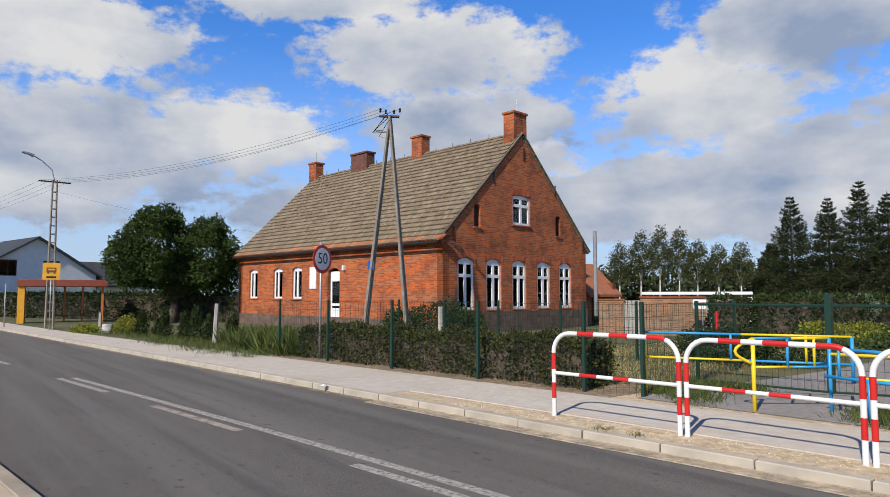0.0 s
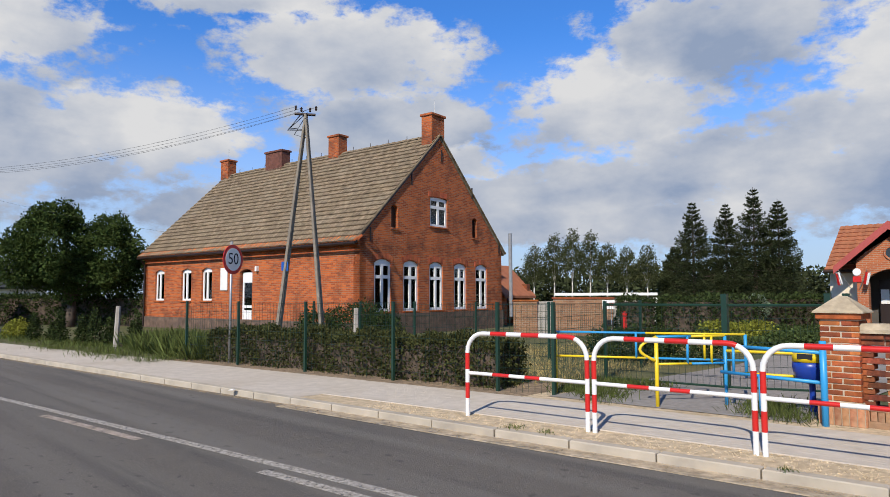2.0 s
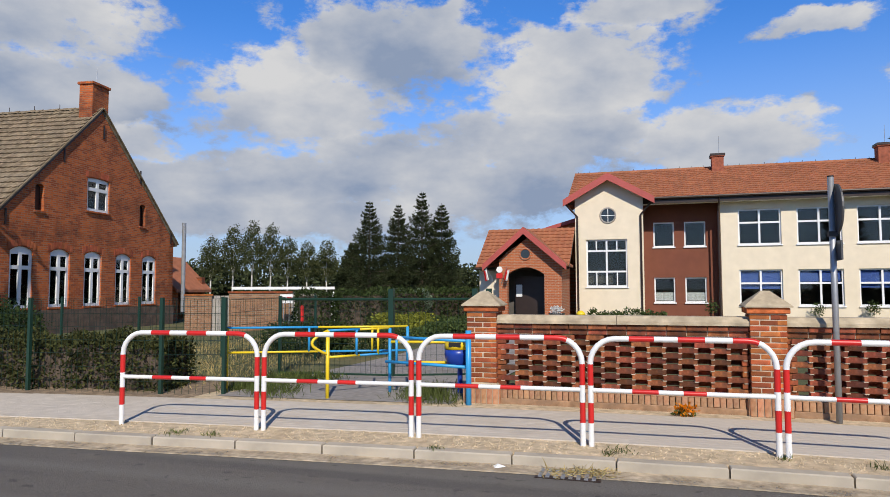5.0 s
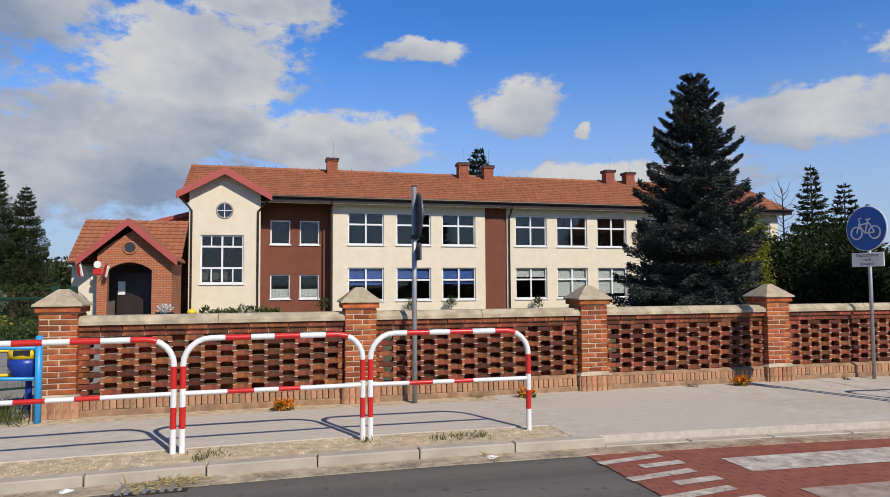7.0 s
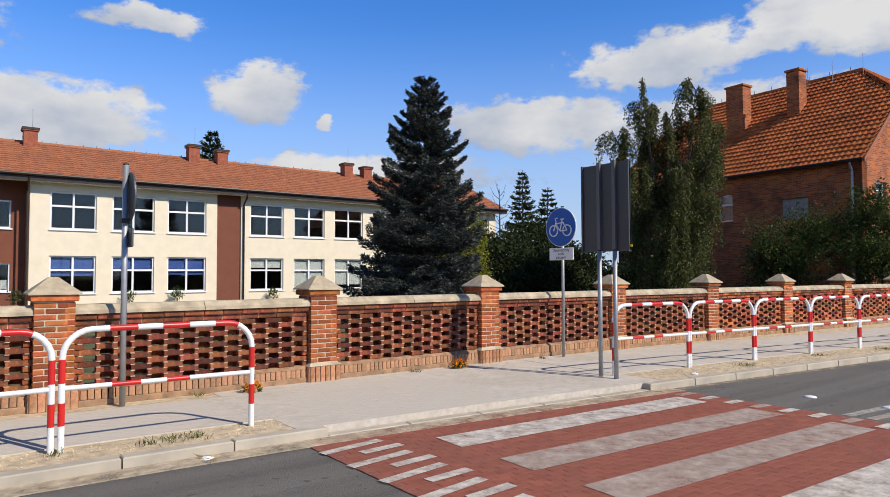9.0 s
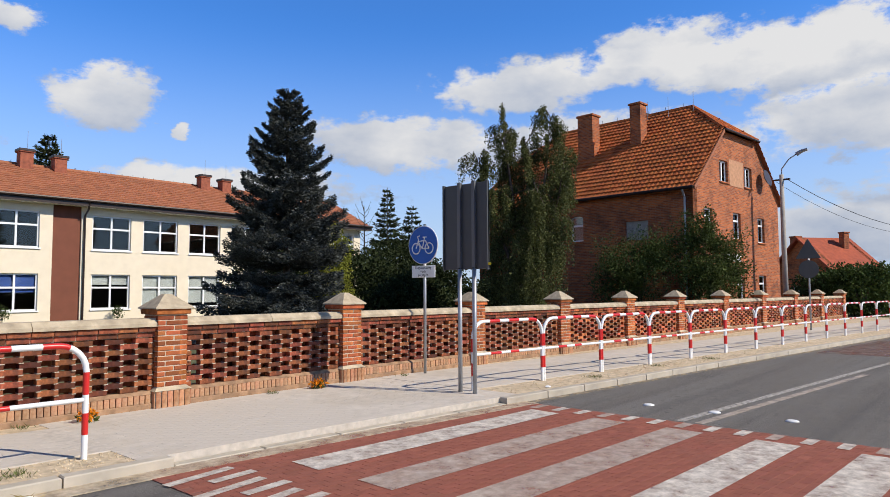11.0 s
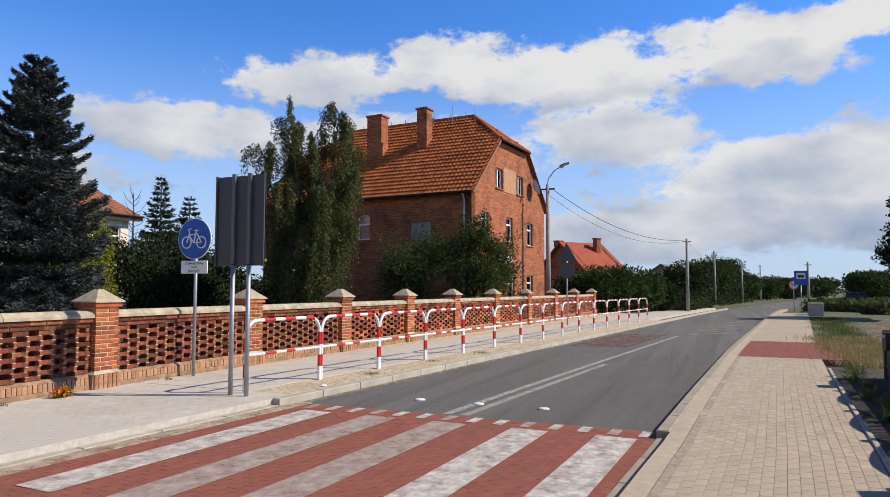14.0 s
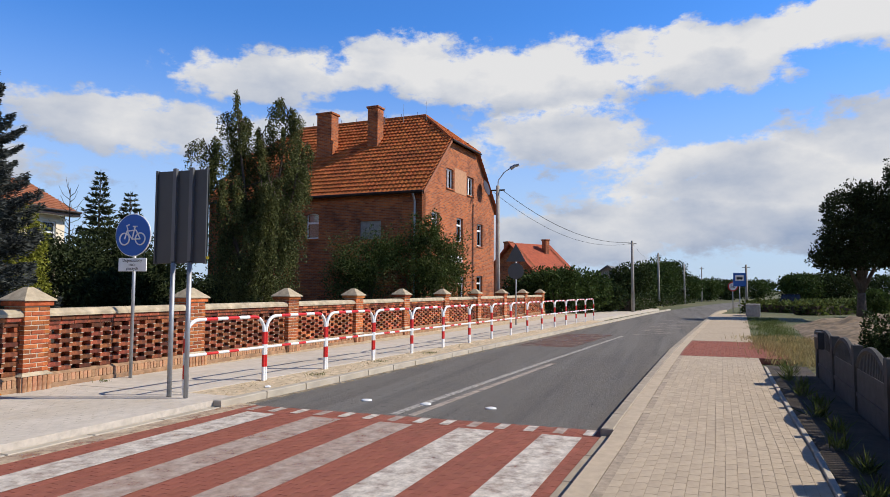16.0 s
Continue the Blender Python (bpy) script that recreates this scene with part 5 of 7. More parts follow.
part("verge_board", Shape().add([(-o - .03, -.26, z0 + .02), (kx, -.26, CL + .02), (kx, -.26, CL - .14), (-o - .03, -.26, z0 - .14), (-o - .03, -.2, z0 + .02), (kx, -.2, CL + .02), (kx, -.2, CL - .14), (-o - .03, -.2, z0 - .14)], [(3, 2, 1, 0), (4, 5, 6, 7), (0, 1, 5, 4), (2, 3, 7, 6)]), TILE_RED, B)
part("hip_gutter", Shape().tube([(kx, -.28, CL), (BW - kx, -.28, CL)], .06, 8), GUTTER, B)
chimney(B, 2.75, 7.2, 8.0, 11.25, .7, .95, H2_BRICK)
chimney(B, 3.2, 4.4, 8.4, 11.45, .65, .62, H2_BRICK)
chimney(B, 5.6, 5.6, 10.8, 11.6, .7, .6, GUTTER)
for y in (3.4, 4.6, 2.0):
    rod(B, 4.6, y, 10.8, 1.2)
dish = Shape()
dp = [(.001, .0), (.2, .02), (.36, .07), (.45, .13)]
part("satellite_dish", dish.lathe(dp, 18, Matrix.Translation((7.9, -.25, 7.5)) @ Matrix.Rotation(radians(75), 4, "X")), GUTTER, B, "dark satellite dish")

# ---- trees and plants ----
R = np.random.RandomState(5)


def leaf_mesh(name, P, D, L, W, material):
    """Diamond leaves at points P, along directions D, of lengths L and widths W."""
    n = len(P)
    D = D / np.maximum(np.linalg.norm(D, axis=1, keepdims=True), 1e-6)
    A = R.normal(size=(n, 3))
    S = np.cross(D, A)
    S /= np.maximum(np.linalg.norm(S, axis=1, keepdims=True), 1e-6)
    L, W = np.broadcast_to(L, n)[:, None], np.broadcast_to(W, n)[:, None]
    q = np.stack([P, P + D * L * .45 + S * W * .5, P + D * L, P + D * L * .45 - S * W * .5], 1).reshape(-1, 3)
    me = bpy.data.meshes.new(name)
    me.vertices.add(4 * n)
    me.vertices.foreach_set("co", q.ravel())
    me.loops.add(4 * n)
    me.loops.foreach_set("vertex_index", np.arange(4 * n, dtype=np.int32))
    me.polygons.add(n)
    me.polygons.foreach_set("loop_start", np.arange(0, 4 * n, 4, dtype=np.int32))
    me.polygons.foreach_set("loop_total", np.full(n, 4, dtype=np.int32))
    me.materials.append(material)
    me.update(calc_edges=True)
    return me


def blob_points(blobs, n, hollow=.55, gaps=.0, freq=1.1, lump=.25):
    """Points in the outer part of lumpy ellipsoids (x, y, z, rx, ry, rz), with gaps."""
    out, dirs = [], []
    vol = np.array([b[3] * b[4] * b[5] for b in blobs]) ** .8
    for b, k in zip(blobs, (vol / vol.sum() * n).astype(int)):
        d = R.normal(size=(k, 3))
        d /= np.linalg.norm(d, axis=1, keepdims=True)
        ph = R.uniform(0, 6.28, 6)
        lum = 1 + lump * (np.sin(d[:, 0] * 5 + ph[0]) * np.sin(d[:, 1] * 5 + ph[1]) + .6 * np.sin(d[:, 2] * 8 + ph[2]) * np.sin(d[:, 0] * 9 + ph[3]))
        r = (hollow + (1 - hollow) * R.uniform(size=k) ** .6) * lum
        p = d * r[:, None] * np.array(b[3:6]) + np.array(b[:3])
        out.append(p)
        dirs.append(d)
    P, D = np.concatenate(out), np.concatenate(dirs)
    if gaps:
        f = np.sin(P[:, 0] * freq * 2.1 + 1) * np.sin(P[:, 1] * freq * 1.9) * np.sin(P[:, 2] * freq * 2.6 + 2) + .35 * np.sin(P[:, 0] * freq * 6) * np.sin(P[:, 2] * freq * 5 + P[:, 1] * freq * 4)
        keep = f > -1 + gaps
        P, D = P[keep], D[keep]
    return P, D


def crown(parent, blobs, n, size, material, gaps=.5, hollow=.5, droop=.0, aspect=.55, name="crown", freq=1.1, lump=.25):
    P, D = blob_points(blobs, n, hollow, gaps, freq, lump)
    D = D * .6 + R.normal(size=D.shape) * .7
    D[:, 2] -= droop
    L = size * R.uniform(.6, 1.3, len(P))
    ob = part(name, leaf_mesh(name, P, D, L, L * aspect, material), material, parent)
    return ob


def limbs(parent, base, tips, r0, material, fork=.45):
    """A tapered trunk that forks into limbs towards the tips."""
    sh = Shape()
    b = Vector(base)
    mean = sum((Vector(t) for t in tips), Vector()) / len(tips)
    f = b.lerp(mean, fork)
    f.x, f.y = b.x + (f.x - b.x) * .4, b.y + (f.y - b.y) * .4
    sh.tube([b, b.lerp(f, .5) + Vector((rnd.uniform(-.05, .05), rnd.uniform(-.05, .05), 0)), f], r0, 8, r0 * .7)
    for t in tips:
        t = Vector(t)
        m = f.lerp(t, .5) + Vector((0, 0, .1 * (t - f).length))
        sh.tube([f, m, t], r0 * .55, 6, r0 * .12)
    part("trunk", sh, material, parent, smooth=True)


def broadleaf(x, y, blobs, n, size, material, label, trunk_r=.25, bark=None, gaps=.5, z=.05, name="tree", fork=.4, **kw):
    t = thing(name, label, "tree" if name != "shrub" else "shrub", turn(x, y, 0, z))
    limbs(t, (0, 0, -.1), [(b[0] * .8, b[1] * .8, b[2] + b[5] * .2) for b in blobs], trunk_r, bark or BARK, fork)
    crown(t, blobs, n, size, material, gaps, **kw)
    return t


def conifer(x, y, h, rad, whorls, per, leaves, material, label, needle=.16, z=.05, droop=.35, skirt=.12, up=.25, power=.9, seed=1, lean=0.0, thick=.10, wide=.29):
    """A spruce: a straight trunk with whorls of drooping, twiggy branches."""
    t = thing("spruce", label, "tree", turn(x, y, seed * 40, z), "spruces")
    part("trunk", Shape().tube([(0, 0, -.1), (0, 0, h * .5), (lean, 0, h)], rad * .065, 8, .015), BARK, t)
    Ps, Ds = [], []
    tw = Shape()
    rr = random.Random(seed)
    for i in range(whorls):
        q = (i + rr.uniform(-.3, .3)) / whorls
        zz = h * (skirt + (1 - skirt) * q)
        ln0 = rad * max(.04, (1 - q)) ** power + .06
        for k in range(per):
            a = 2.399 * (i * per + k) + rr.uniform(-.25, .25)
            ln = ln0 * rr.uniform(.62, 1.24)
            dr = droop * (1 - q) - up * q
            o = np.array([math.cos(a), math.sin(a), 0])
            sd = np.array([-math.sin(a), math.cos(a), 0])
            m = max(8, int(leaves * (ln / rad) ** 1.1))
            s = R.uniform(.12, 1, m) ** .75
            wid = ln * wide * np.sin(np.minimum(s, .97) * math.pi) ** .7
            side = R.uniform(-1, 1, m)
            cz = zz - dr * ln * s + .22 * ln * s ** 2.4
            p = o[None] * (ln * s)[:, None] + sd[None] * (side * wid)[:, None]
            p[:, 2] = cz - np.abs(side) * wid * .30 - R.uniform(0, thick, m) * ln
            d = o[None] * .75 + sd[None] * (side * 1.0)[:, None] + R.normal(size=(m, 3)) * .35
            d[:, 2] += .12
            Ps.append(p)
            Ds.append(d)
            if k % 2 == 0 and ln > .5:
                tw.tube([(0, 0, zz), tuple(o * ln * .5 + np.array([0, 0, zz - dr * ln * .5 + .05 * ln])), tuple(o * ln * .95 + np.array([0, 0, zz - dr * ln * .95 + .2 * ln]))], .022 * ln ** .5, 4, .005, caps=False)
    part("branch_wood", tw, BARK, t)
    P, D = np.concatenate(Ps), np.concatenate(Ds)
    L = needle * R.uniform(.6, 1.3, len(P))
    part("crown", leaf_mesh("crown", P, D, L, L * .30, material), material, t)
    return t


def weeping(x, y, stems, material, label, z=.05, size=.07, branches=26, spread=1.7, seed=3, bark=None):
    """A birch: bent stems (x, y, height), arching branches and long hanging twigs full of small leaves."""
    t = thing("birch", label, "tree", turn(x, y, 0, z), "birches")
    rr = random.Random(seed)
    Ps, Ds = [], []
    for sx, sy, hh in stems:
        line = [Vector((0, 0, -.1)), Vector((sx * .15, sy * .15, hh * .22)), Vector((sx * .5, sy * .5, hh * .5)), Vector((sx * .85, sy * .85, hh * .8)), Vector((sx, sy, hh * .985))]
        stem = part("stem", Shape().tube(line, .12, 7, .012), bark or BIRCHBARK, t, smooth=True)
        for k in range(branches):
            q = .20 + .80 * ((k + rr.random()) / branches) ** .8
            i = min(3, int(q * 4))
            b = line[i].lerp(line[i + 1], q * 4 - i)
            a = rr.uniform(0, 6.283)
            reach = spread * (1.08 - .62 * q ** 2) * rr.uniform(.35, 1.0)
            lift = rr.uniform(.25, .8) * (.5 + q * .6)
            d = Vector((math.cos(a), math.sin(a), 0))
            crest = b + d * reach * .55 + Vector((0, 0, lift * .8))
            tip = b + d * reach + Vector((0, 0, lift * .35))
            part("branch", Shape().tube([b, crest, tip], .022, 4, .006, caps=False), bark or BIRCHBARK, stem)
            for _ in range(rr.randint(20, 34)):
                u = rr.uniform(.15, 1.0)
                p0 = b.lerp(crest, u * 2) if u < .5 else crest.lerp(tip, u * 2 - 1)
                ln = rr.uniform(.25, 1.0) ** 1.3 * (1.0 + 1.5 * (1 - q))
                ln = min(ln + .25, p0.z - .4)
                m = int(ln / size * 1.5) + 5
                w = R.uniform(0, 1, m)
                dx, dy = rr.uniform(-.16, .16), rr.uniform(-.16, .16)
                p = np.stack([p0.x + dx * w * ln + R.normal(size=m) * .045, p0.y + dy * w * ln + R.normal(size=m) * .045, p0.z - w * ln], 1)
                e = R.normal(size=(m, 3)) * .6
                e[:, 2] -= .7
                Ps.append(p)
                Ds.append(e)
    P, D = np.concatenate(Ps), np.concatenate(Ds)
    L = size * R.uniform(.7, 1.4, len(P))
    part("crown", leaf_mesh("crown", P, D, L, L * .6, material), material, t)
    return t


def hedge(x0, y0, x1, y1, w, h, n, size, material, label, z=.05, name="hedge", rough=.08):
    """A clipped hedge: leaves over the faces of a box, with a dark twiggy core."""
    d = Vector((x1 - x0, y1 - y0, 0))
    ln = d.length
    t = thing(name, label, "hedge", Matrix.Translation((x0, y0, z)) @ Matrix.Rotation(math.atan2(d.y, d.x), 4, "Z"))
    part("twig_core", Shape().box(.12, -w / 2 + .12, 0, ln - .12, w / 2 - .12, h - .14), BARK, t)
    area = np.array([ln * h, ln * h, ln * w, w * h, w * h])
    pick = R.choice(5, n, p=area / area.sum())
    u, v = R.uniform(size=n), R.uniform(size=n)
    P = np.zeros((n, 3))
    N_ = np.zeros((n, 3))
    for k, (f, nn) in enumerate(((lambda u, v: np.stack([u * ln, u * 0 - w / 2, v * h], 1), (0, -1, 0)), (lambda u, v: np.stack([u * ln, u * 0 + w / 2, v * h], 1), (0, 1, 0)),
                                 (lambda u, v: np.stack([u * ln, (v - .5) * w, u * 0 + h], 1), (0, 0, 1)), (lambda u, v: np.stack([u * 0, (u - .5) * w, v * h], 1), (-1, 0, 0)),
                                 (lambda u, v: np.stack([u * 0 + ln, (u - .5) * w, v * h], 1), (1, 0, 0)))):
        s = pick == k
        P[s], N_[s] = f(u[s], v[s]), nn
    bumpy = rough * (np.sin(P[:, 0] * 3.1 + P[:, 2] * 4) + .7 * np.sin(P[:, 0] * 7.3 + P[:, 1] * 5 + 1) + .5 * np.sin(P[:, 2] * 11 + P[:, 0] * 13))
    P += N_ * (bumpy + R.uniform(-.14, .04, n))[:, None]
    D = N_ * .7 + R.normal(size=(n, 3)) * .7
    L = size * R.uniform(.6, 1.3, n)
    part("leaves", leaf_mesh("leaves", P, D, L, L * .55, material), material, t)
    return t


def ball_bush(x, y, r, material, label, n=5000, size=.05, z=.05, squash=.9, h0=.6, name="shrub"):
    t = thing(name, label, "shrub", turn(x, y, 0, z))
    limbs(t, (0, 0, -.05), [(.3 * r, 0, h0), (-.3 * r, .1, h0), (0, -.3 * r, h0)], .03, BARK)
    crown(t, [(0, 0, h0 + r * squash * .5, r, r, r * squash)], n, size, material, 0, .7, lump=.10)
    return t


def tufts(name, spots, n, hgt, material, label, spread=.12, category="grass", lift=1.0):
    """Blades of grass round a handful of spots."""
    Ps, Ds = [], []
    for x, y, z, s in spots:
        k = int(n * s)
        p = np.stack([x + R.normal(size=k) * spread * s, y + R.normal(size=k) * spread * s, np.full(k, z)], 1)
        d = R.normal(size=(k, 3)) * .45
        d[:, 2] = R.uniform(.5, 1.1, k) * lift if lift >= 1 else R.uniform(.02, lift, k)
        Ps.append(p)
        Ds.append(d)
    P, D = np.concatenate(Ps), np.concatenate(Ds)
    L = hgt * R.uniform(.5, 1.3, len(P))
    return tagged(part(name, leaf_mesh(name, P, D, L, np.maximum(L * .07, .008), material), material), label, category, kind="stuff")


# -- beside the school and the houses
conifer(13.5, 18.95, 8.6, 2.5, 25, 12, 1500, L_SPRUCE, "large blue-grey spruce in the school garden", .115, .05, .32, .04, .50, .76, 1, thick=.10, wide=.31)
broadleaf(16.4, 20.3, [(0, 0, 1.5, .95, .9, 1.6), (.1, 0, 3.0, .7, .7, 1.3)], 14000, .10, L_YEL, "golden green thuja beside the spruce", .08, gaps=.3, name="thuja", fork=.5)
weeping(21.6, 14.65, [(-.5, .8, 8.5), (.55, -.7, 8.6), (.1, .1, 7.6), (-1.2, 1.5, 7.0), (.9, -1.1, 6.9), (-.3, -.6, 5.6)], L_BIRCH, "weeping birch with hanging twigs beside the brick house", .05, .075, 24, 1.5, 3, BARK)
broadleaf(26.8, 12.6, [(0, 0, 2.7, 1.6, 1.7, 1.3), (-.3, .6, 2.0, 1.4, 1.4, 1.1), (.8, -.6, 3.3, 1.0, 1.0, .8)], 26000, .095, L_FRUIT, "dark fruit tree with a round crown behind the wall", .1, gaps=.78, fork=.35, lump=.45, hollow=.3)
broadleaf(28.3, 10.1, [(0, 0, 2.9, 1.7, 1.4, 1.5), (1.1, -.1, 2.4, 1.4, 1.1, 1.2), (-.4, .3, 4.0, 1.1, 1.0, .9), (-1.2, -.2, 2.3, 1.1, 1.0, 1.0)], 32000, .10, L_FRUIT, "leafy green fruit tree leaning over the wall", .12, gaps=.78, fork=.35, lump=.45, hollow=.3)
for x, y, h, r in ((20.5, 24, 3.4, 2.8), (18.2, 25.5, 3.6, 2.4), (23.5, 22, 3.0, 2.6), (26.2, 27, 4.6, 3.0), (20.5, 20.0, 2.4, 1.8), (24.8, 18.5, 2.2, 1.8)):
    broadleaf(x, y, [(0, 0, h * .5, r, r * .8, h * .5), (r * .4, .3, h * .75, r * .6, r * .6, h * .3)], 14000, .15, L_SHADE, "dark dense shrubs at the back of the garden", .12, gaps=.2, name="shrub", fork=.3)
conifer(27.8, 28.9, 7.9, 1.5, 22, 8, 110, L_FOREST, "thin dark spruce behind the garden", .22, .05, .4, .2, .2, .9, 5)
conifer(29.2, 28.2, 6.9, 1.5, 20, 8, 110, L_FOREST, "thin dark spruce behind the garden", .22, .05, .4, .2, .2, .9, 6)
conifer(16.9, 52.0, 12.9, 3.6, 26, 11, 320, L_FOREST, "dark spruce top behind the school roof", .26, .05, .35, .15, .4, .8, 7, thick=.25)

# -- behind the playground
L_FARB = leaf_mat("far_birch_leaves", (.078, .088, .036), .45, .25)
t = thing("dead_tree", "thin bare dead tree behind the garden", "tree", turn(27.1, 30.2))
sh = Shape().tube([(0, 0, -.1), (.05, 0, 4), (0, 0, 6.9)], .09, 6, .015)
for i in range(26):
    a_, z_ = i * 2.4, 3.2 + i * .14
    l_ = 1.3 - i * .035
    sh.tube([(0, 0, z_), (math.cos(a_) * l_ * .6, math.sin(a_) * l_ * .6, z_ + .25), (math.cos(a_) * l_, math.sin(a_) * l_, z_ + .7)], .022, 4, .006)
part("trunk", sh, BARK, t)
for i, (x, y, h, r) in enumerate(((-30.0, 69, 11.4, 3.1), (-27.0, 70.3, 11.1, 2.8), (-24.5, 71.2, 12.6, 3.2), (-22.4, 72, 11.3, 2.8), (-32.5, 70, 7, 2.6))):
    conifer(x, y, h * 1.02, r * 1.12, 29, 11, 300, L_FOREST, "tall dark spruce behind the playground", .22, .05, .45, .03, .45, .90, 10 + i, thick=.25, wide=.31)
k = 0
for x, y, h in ((-44.6, 60.5, 7.4), (-42.9, 62, 8.8), (-41.2, 63, 9.3), (-39.5, 64, 8.9), (-38.0, 65, 7.6), (-36.2, 66, 7.0), (-34.3, 67, 7.2)):
    k += 1
    t = broadleaf(x, y, [(0, 0, h * .66, 1.15, 1.15, h * .26), (.6, .2, h * .58, .8, .8, h * .18), (-.7, -.2, h * .62, .8, .8, h * .20), (.1, 0, h * .86, .75, .75, h * .14)], 5200, .19, L_FARB, "slender birch with a pale trunk at the field's edge", .10, BIRCHBARK, .6, name="birch", fork=.5, droop=.5, hollow=.35)
wood = []
for i in range(70):
    b = radians(66 - i * 1.25)
    d = 125 + rnd.uniform(-12, 25)
    hh = rnd.uniform(3.5, 7.5)
    wood.append((-math.sin(b) * d, math.cos(b) * d, hh * .5, rnd.uniform(3, 5), rnd.uniform(3, 5), hh * .55))
P, D = blob_points(wood, 60000, .6, .2, .3)
tagged(part("far_wood", leaf_mesh("far_wood", P, D + R.normal(size=D.shape), .9 * R.uniform(.6, 1.3, len(P)), .5, L_FOREST), L_FOREST), "far dark edge of a wood", "wood", kind="stuff")

# ---- street furniture ----
def text(s, size, material, parent, at, name="lettering", align="CENTER"):
    cu = bpy.data.curves.new(name, "FONT")
    cu.body, cu.size, cu.align_x, cu.align_y, cu.extrude = s, size, align, "CENTER", .001
    tmp = bpy.data.objects.new(name, cu)
    scene.collection.objects.link(tmp)
    bpy.context.view_layer.update()
    me = bpy.data.meshes.new_from_object(tmp.evaluated_get(bpy.context.evaluated_depsgraph_get()))
    bpy.data.objects.remove(tmp)
    me.materials.clear()
    me.materials.append(material)
    ob = new(name, me)
    ob.parent, ob.matrix_basis = parent, at
    return ob


UPR = Matrix.Rotation(radians(90), 4, "X")                 # a disc or letters that stand and face -y


def disc(r, t, m, n=32):
    return Shape().lathe([(r - .004, 0), (r, .003), (r, t - .003), (r - .004, t)], n, m)


def post(parent, h, r=.03, x=0, y=0):
    part("post", Shape().tube([(x, y, -.05), (x, y, h)], r, 10), STEEL, parent, smooth=True)
    part("post_cap", Shape().tube([(x, y, h), (x, y, h + .015)], r * 1.05, 10), BLACK, parent)


def face(x, y, deg):
    return turn(x, y, deg, .10)


# speed limit sign
s = thing("speed_sign", "round speed limit sign with red rim on a grey post", "road sign", face(-15.6, 8.35, 112))
post(s, 3.02, .032)
pl = part("plate", disc(.37, .02, Matrix.Translation((0, -.035, 2.56)) @ UPR), RED, s, "red rimmed round plate")
part("white_field", disc(.285, .006, Matrix.Translation((0, -.0555, 2.56)) @ UPR), WHITE, pl)
text("50", .40, BLACK, pl, Matrix.Translation((0, -.064, 2.565)) @ UPR)
# edge-on round sign by the wall
s = thing("road_sign", "round grey-backed road sign seen edge on", "road sign", face(2.02, 9.42, 90))
post(s, 3.02, .036)
part("plate", disc(.31, .025, Matrix.Translation((0, -.04, 2.62)) @ UPR), SIGNGREY, s)
part("lower_plate", Shape().box(-.2, -.06, 1.98, .2, -.038, 2.22, bevel=.006), SIGNGREY, s)
part("clamp", Shape().box(-.05, -.05, 2.28, .05, .05, 2.34), BLACK, s)
# cycle path sign
s = thing("cycle_sign", "round blue cycle path sign with a small white plate", "road sign", face(9.95, 9.35, -88))
post(s, 2.95, .03)
pl = part("plate", disc(.385, .02, Matrix.Translation((0, -.035, 2.55)) @ UPR), WHITE, s)
part("blue_field", disc(.372, .006, Matrix.Translation((0, -.0555, 2.55)) @ UPR), SIGNBLUE, pl)
bk = Shape()
Y = -.068
ring = lambda cx, cz, r: [(cx + r * math.cos(a), Y, cz + r * math.sin(a)) for a in [2 * math.pi * k / 20 for k in range(21)]]
bk.tube(ring(-.17, 2.48, .105), .0135, 5).tube(ring(.17, 2.48, .105), .0135, 5)
for p in ([(-.17, Y, 2.48), (-.105, Y, 2.66)], [(-.105, Y, 2.66), (-.13, Y, 2.72), (-.07, Y, 2.735)], [(-.115, Y, 2.62), (.075, Y, 2.64)], [(.075, Y, 2.64), (.17, Y, 2.48)], [(.055, Y, 2.70), (-.005, Y, 2.475)],
          [(-.005, Y, 2.475), (.17, Y, 2.48)], [(-.115, Y, 2.615), (-.005, Y, 2.475)], [(.01, Y, 2.705), (.10, Y, 2.705)]):
    bk.tube(p, .0125, 5)
part("bicycle_symbol", bk, WHITE, pl)
lp = part("text_plate", Shape().box(-.30, -.05, 1.90, .30, -.032, 2.14, bevel=.006), WHITE, s, "white plate with black words")
for i, w in enumerate(("Dopuszczony", "ruch", "pieszych")):
    text(w, .078, BLACK, lp, Matrix.Translation((0, -.052, 2.095 - i * .072)) @ UPR)
# large board seen from behind, on two posts
s = thing("direction_board", "large grey sign board seen from behind on two posts", "sign board", face(8.56, 7.12, -90))
for x in (-.15, .15):
    post(s, 1.99, .035, x, -.02)
    part("stiffening_rib", Shape().box(x - .03, -.045, 1.985, x + .03, .004, 3.41, bevel=.008), mat("rib_grey", (.13, .132, .135), .5, .06, 2, .05, 30, metal=.3), s)
part("board", Shape().box(-.52, .005, 1.98, .42, .03, 3.38, bevel=.008), SIGNGREY, s)
for x in (-.52, .39):
    part("edge_profile", Shape().box(x, -.02, 1.97, x + .03, .034, 3.39), SIGNGREY, s)
part("sticker", Shape().box(.40, -.002, 2.04, .47, .004, 2.08), YELLOW, s)

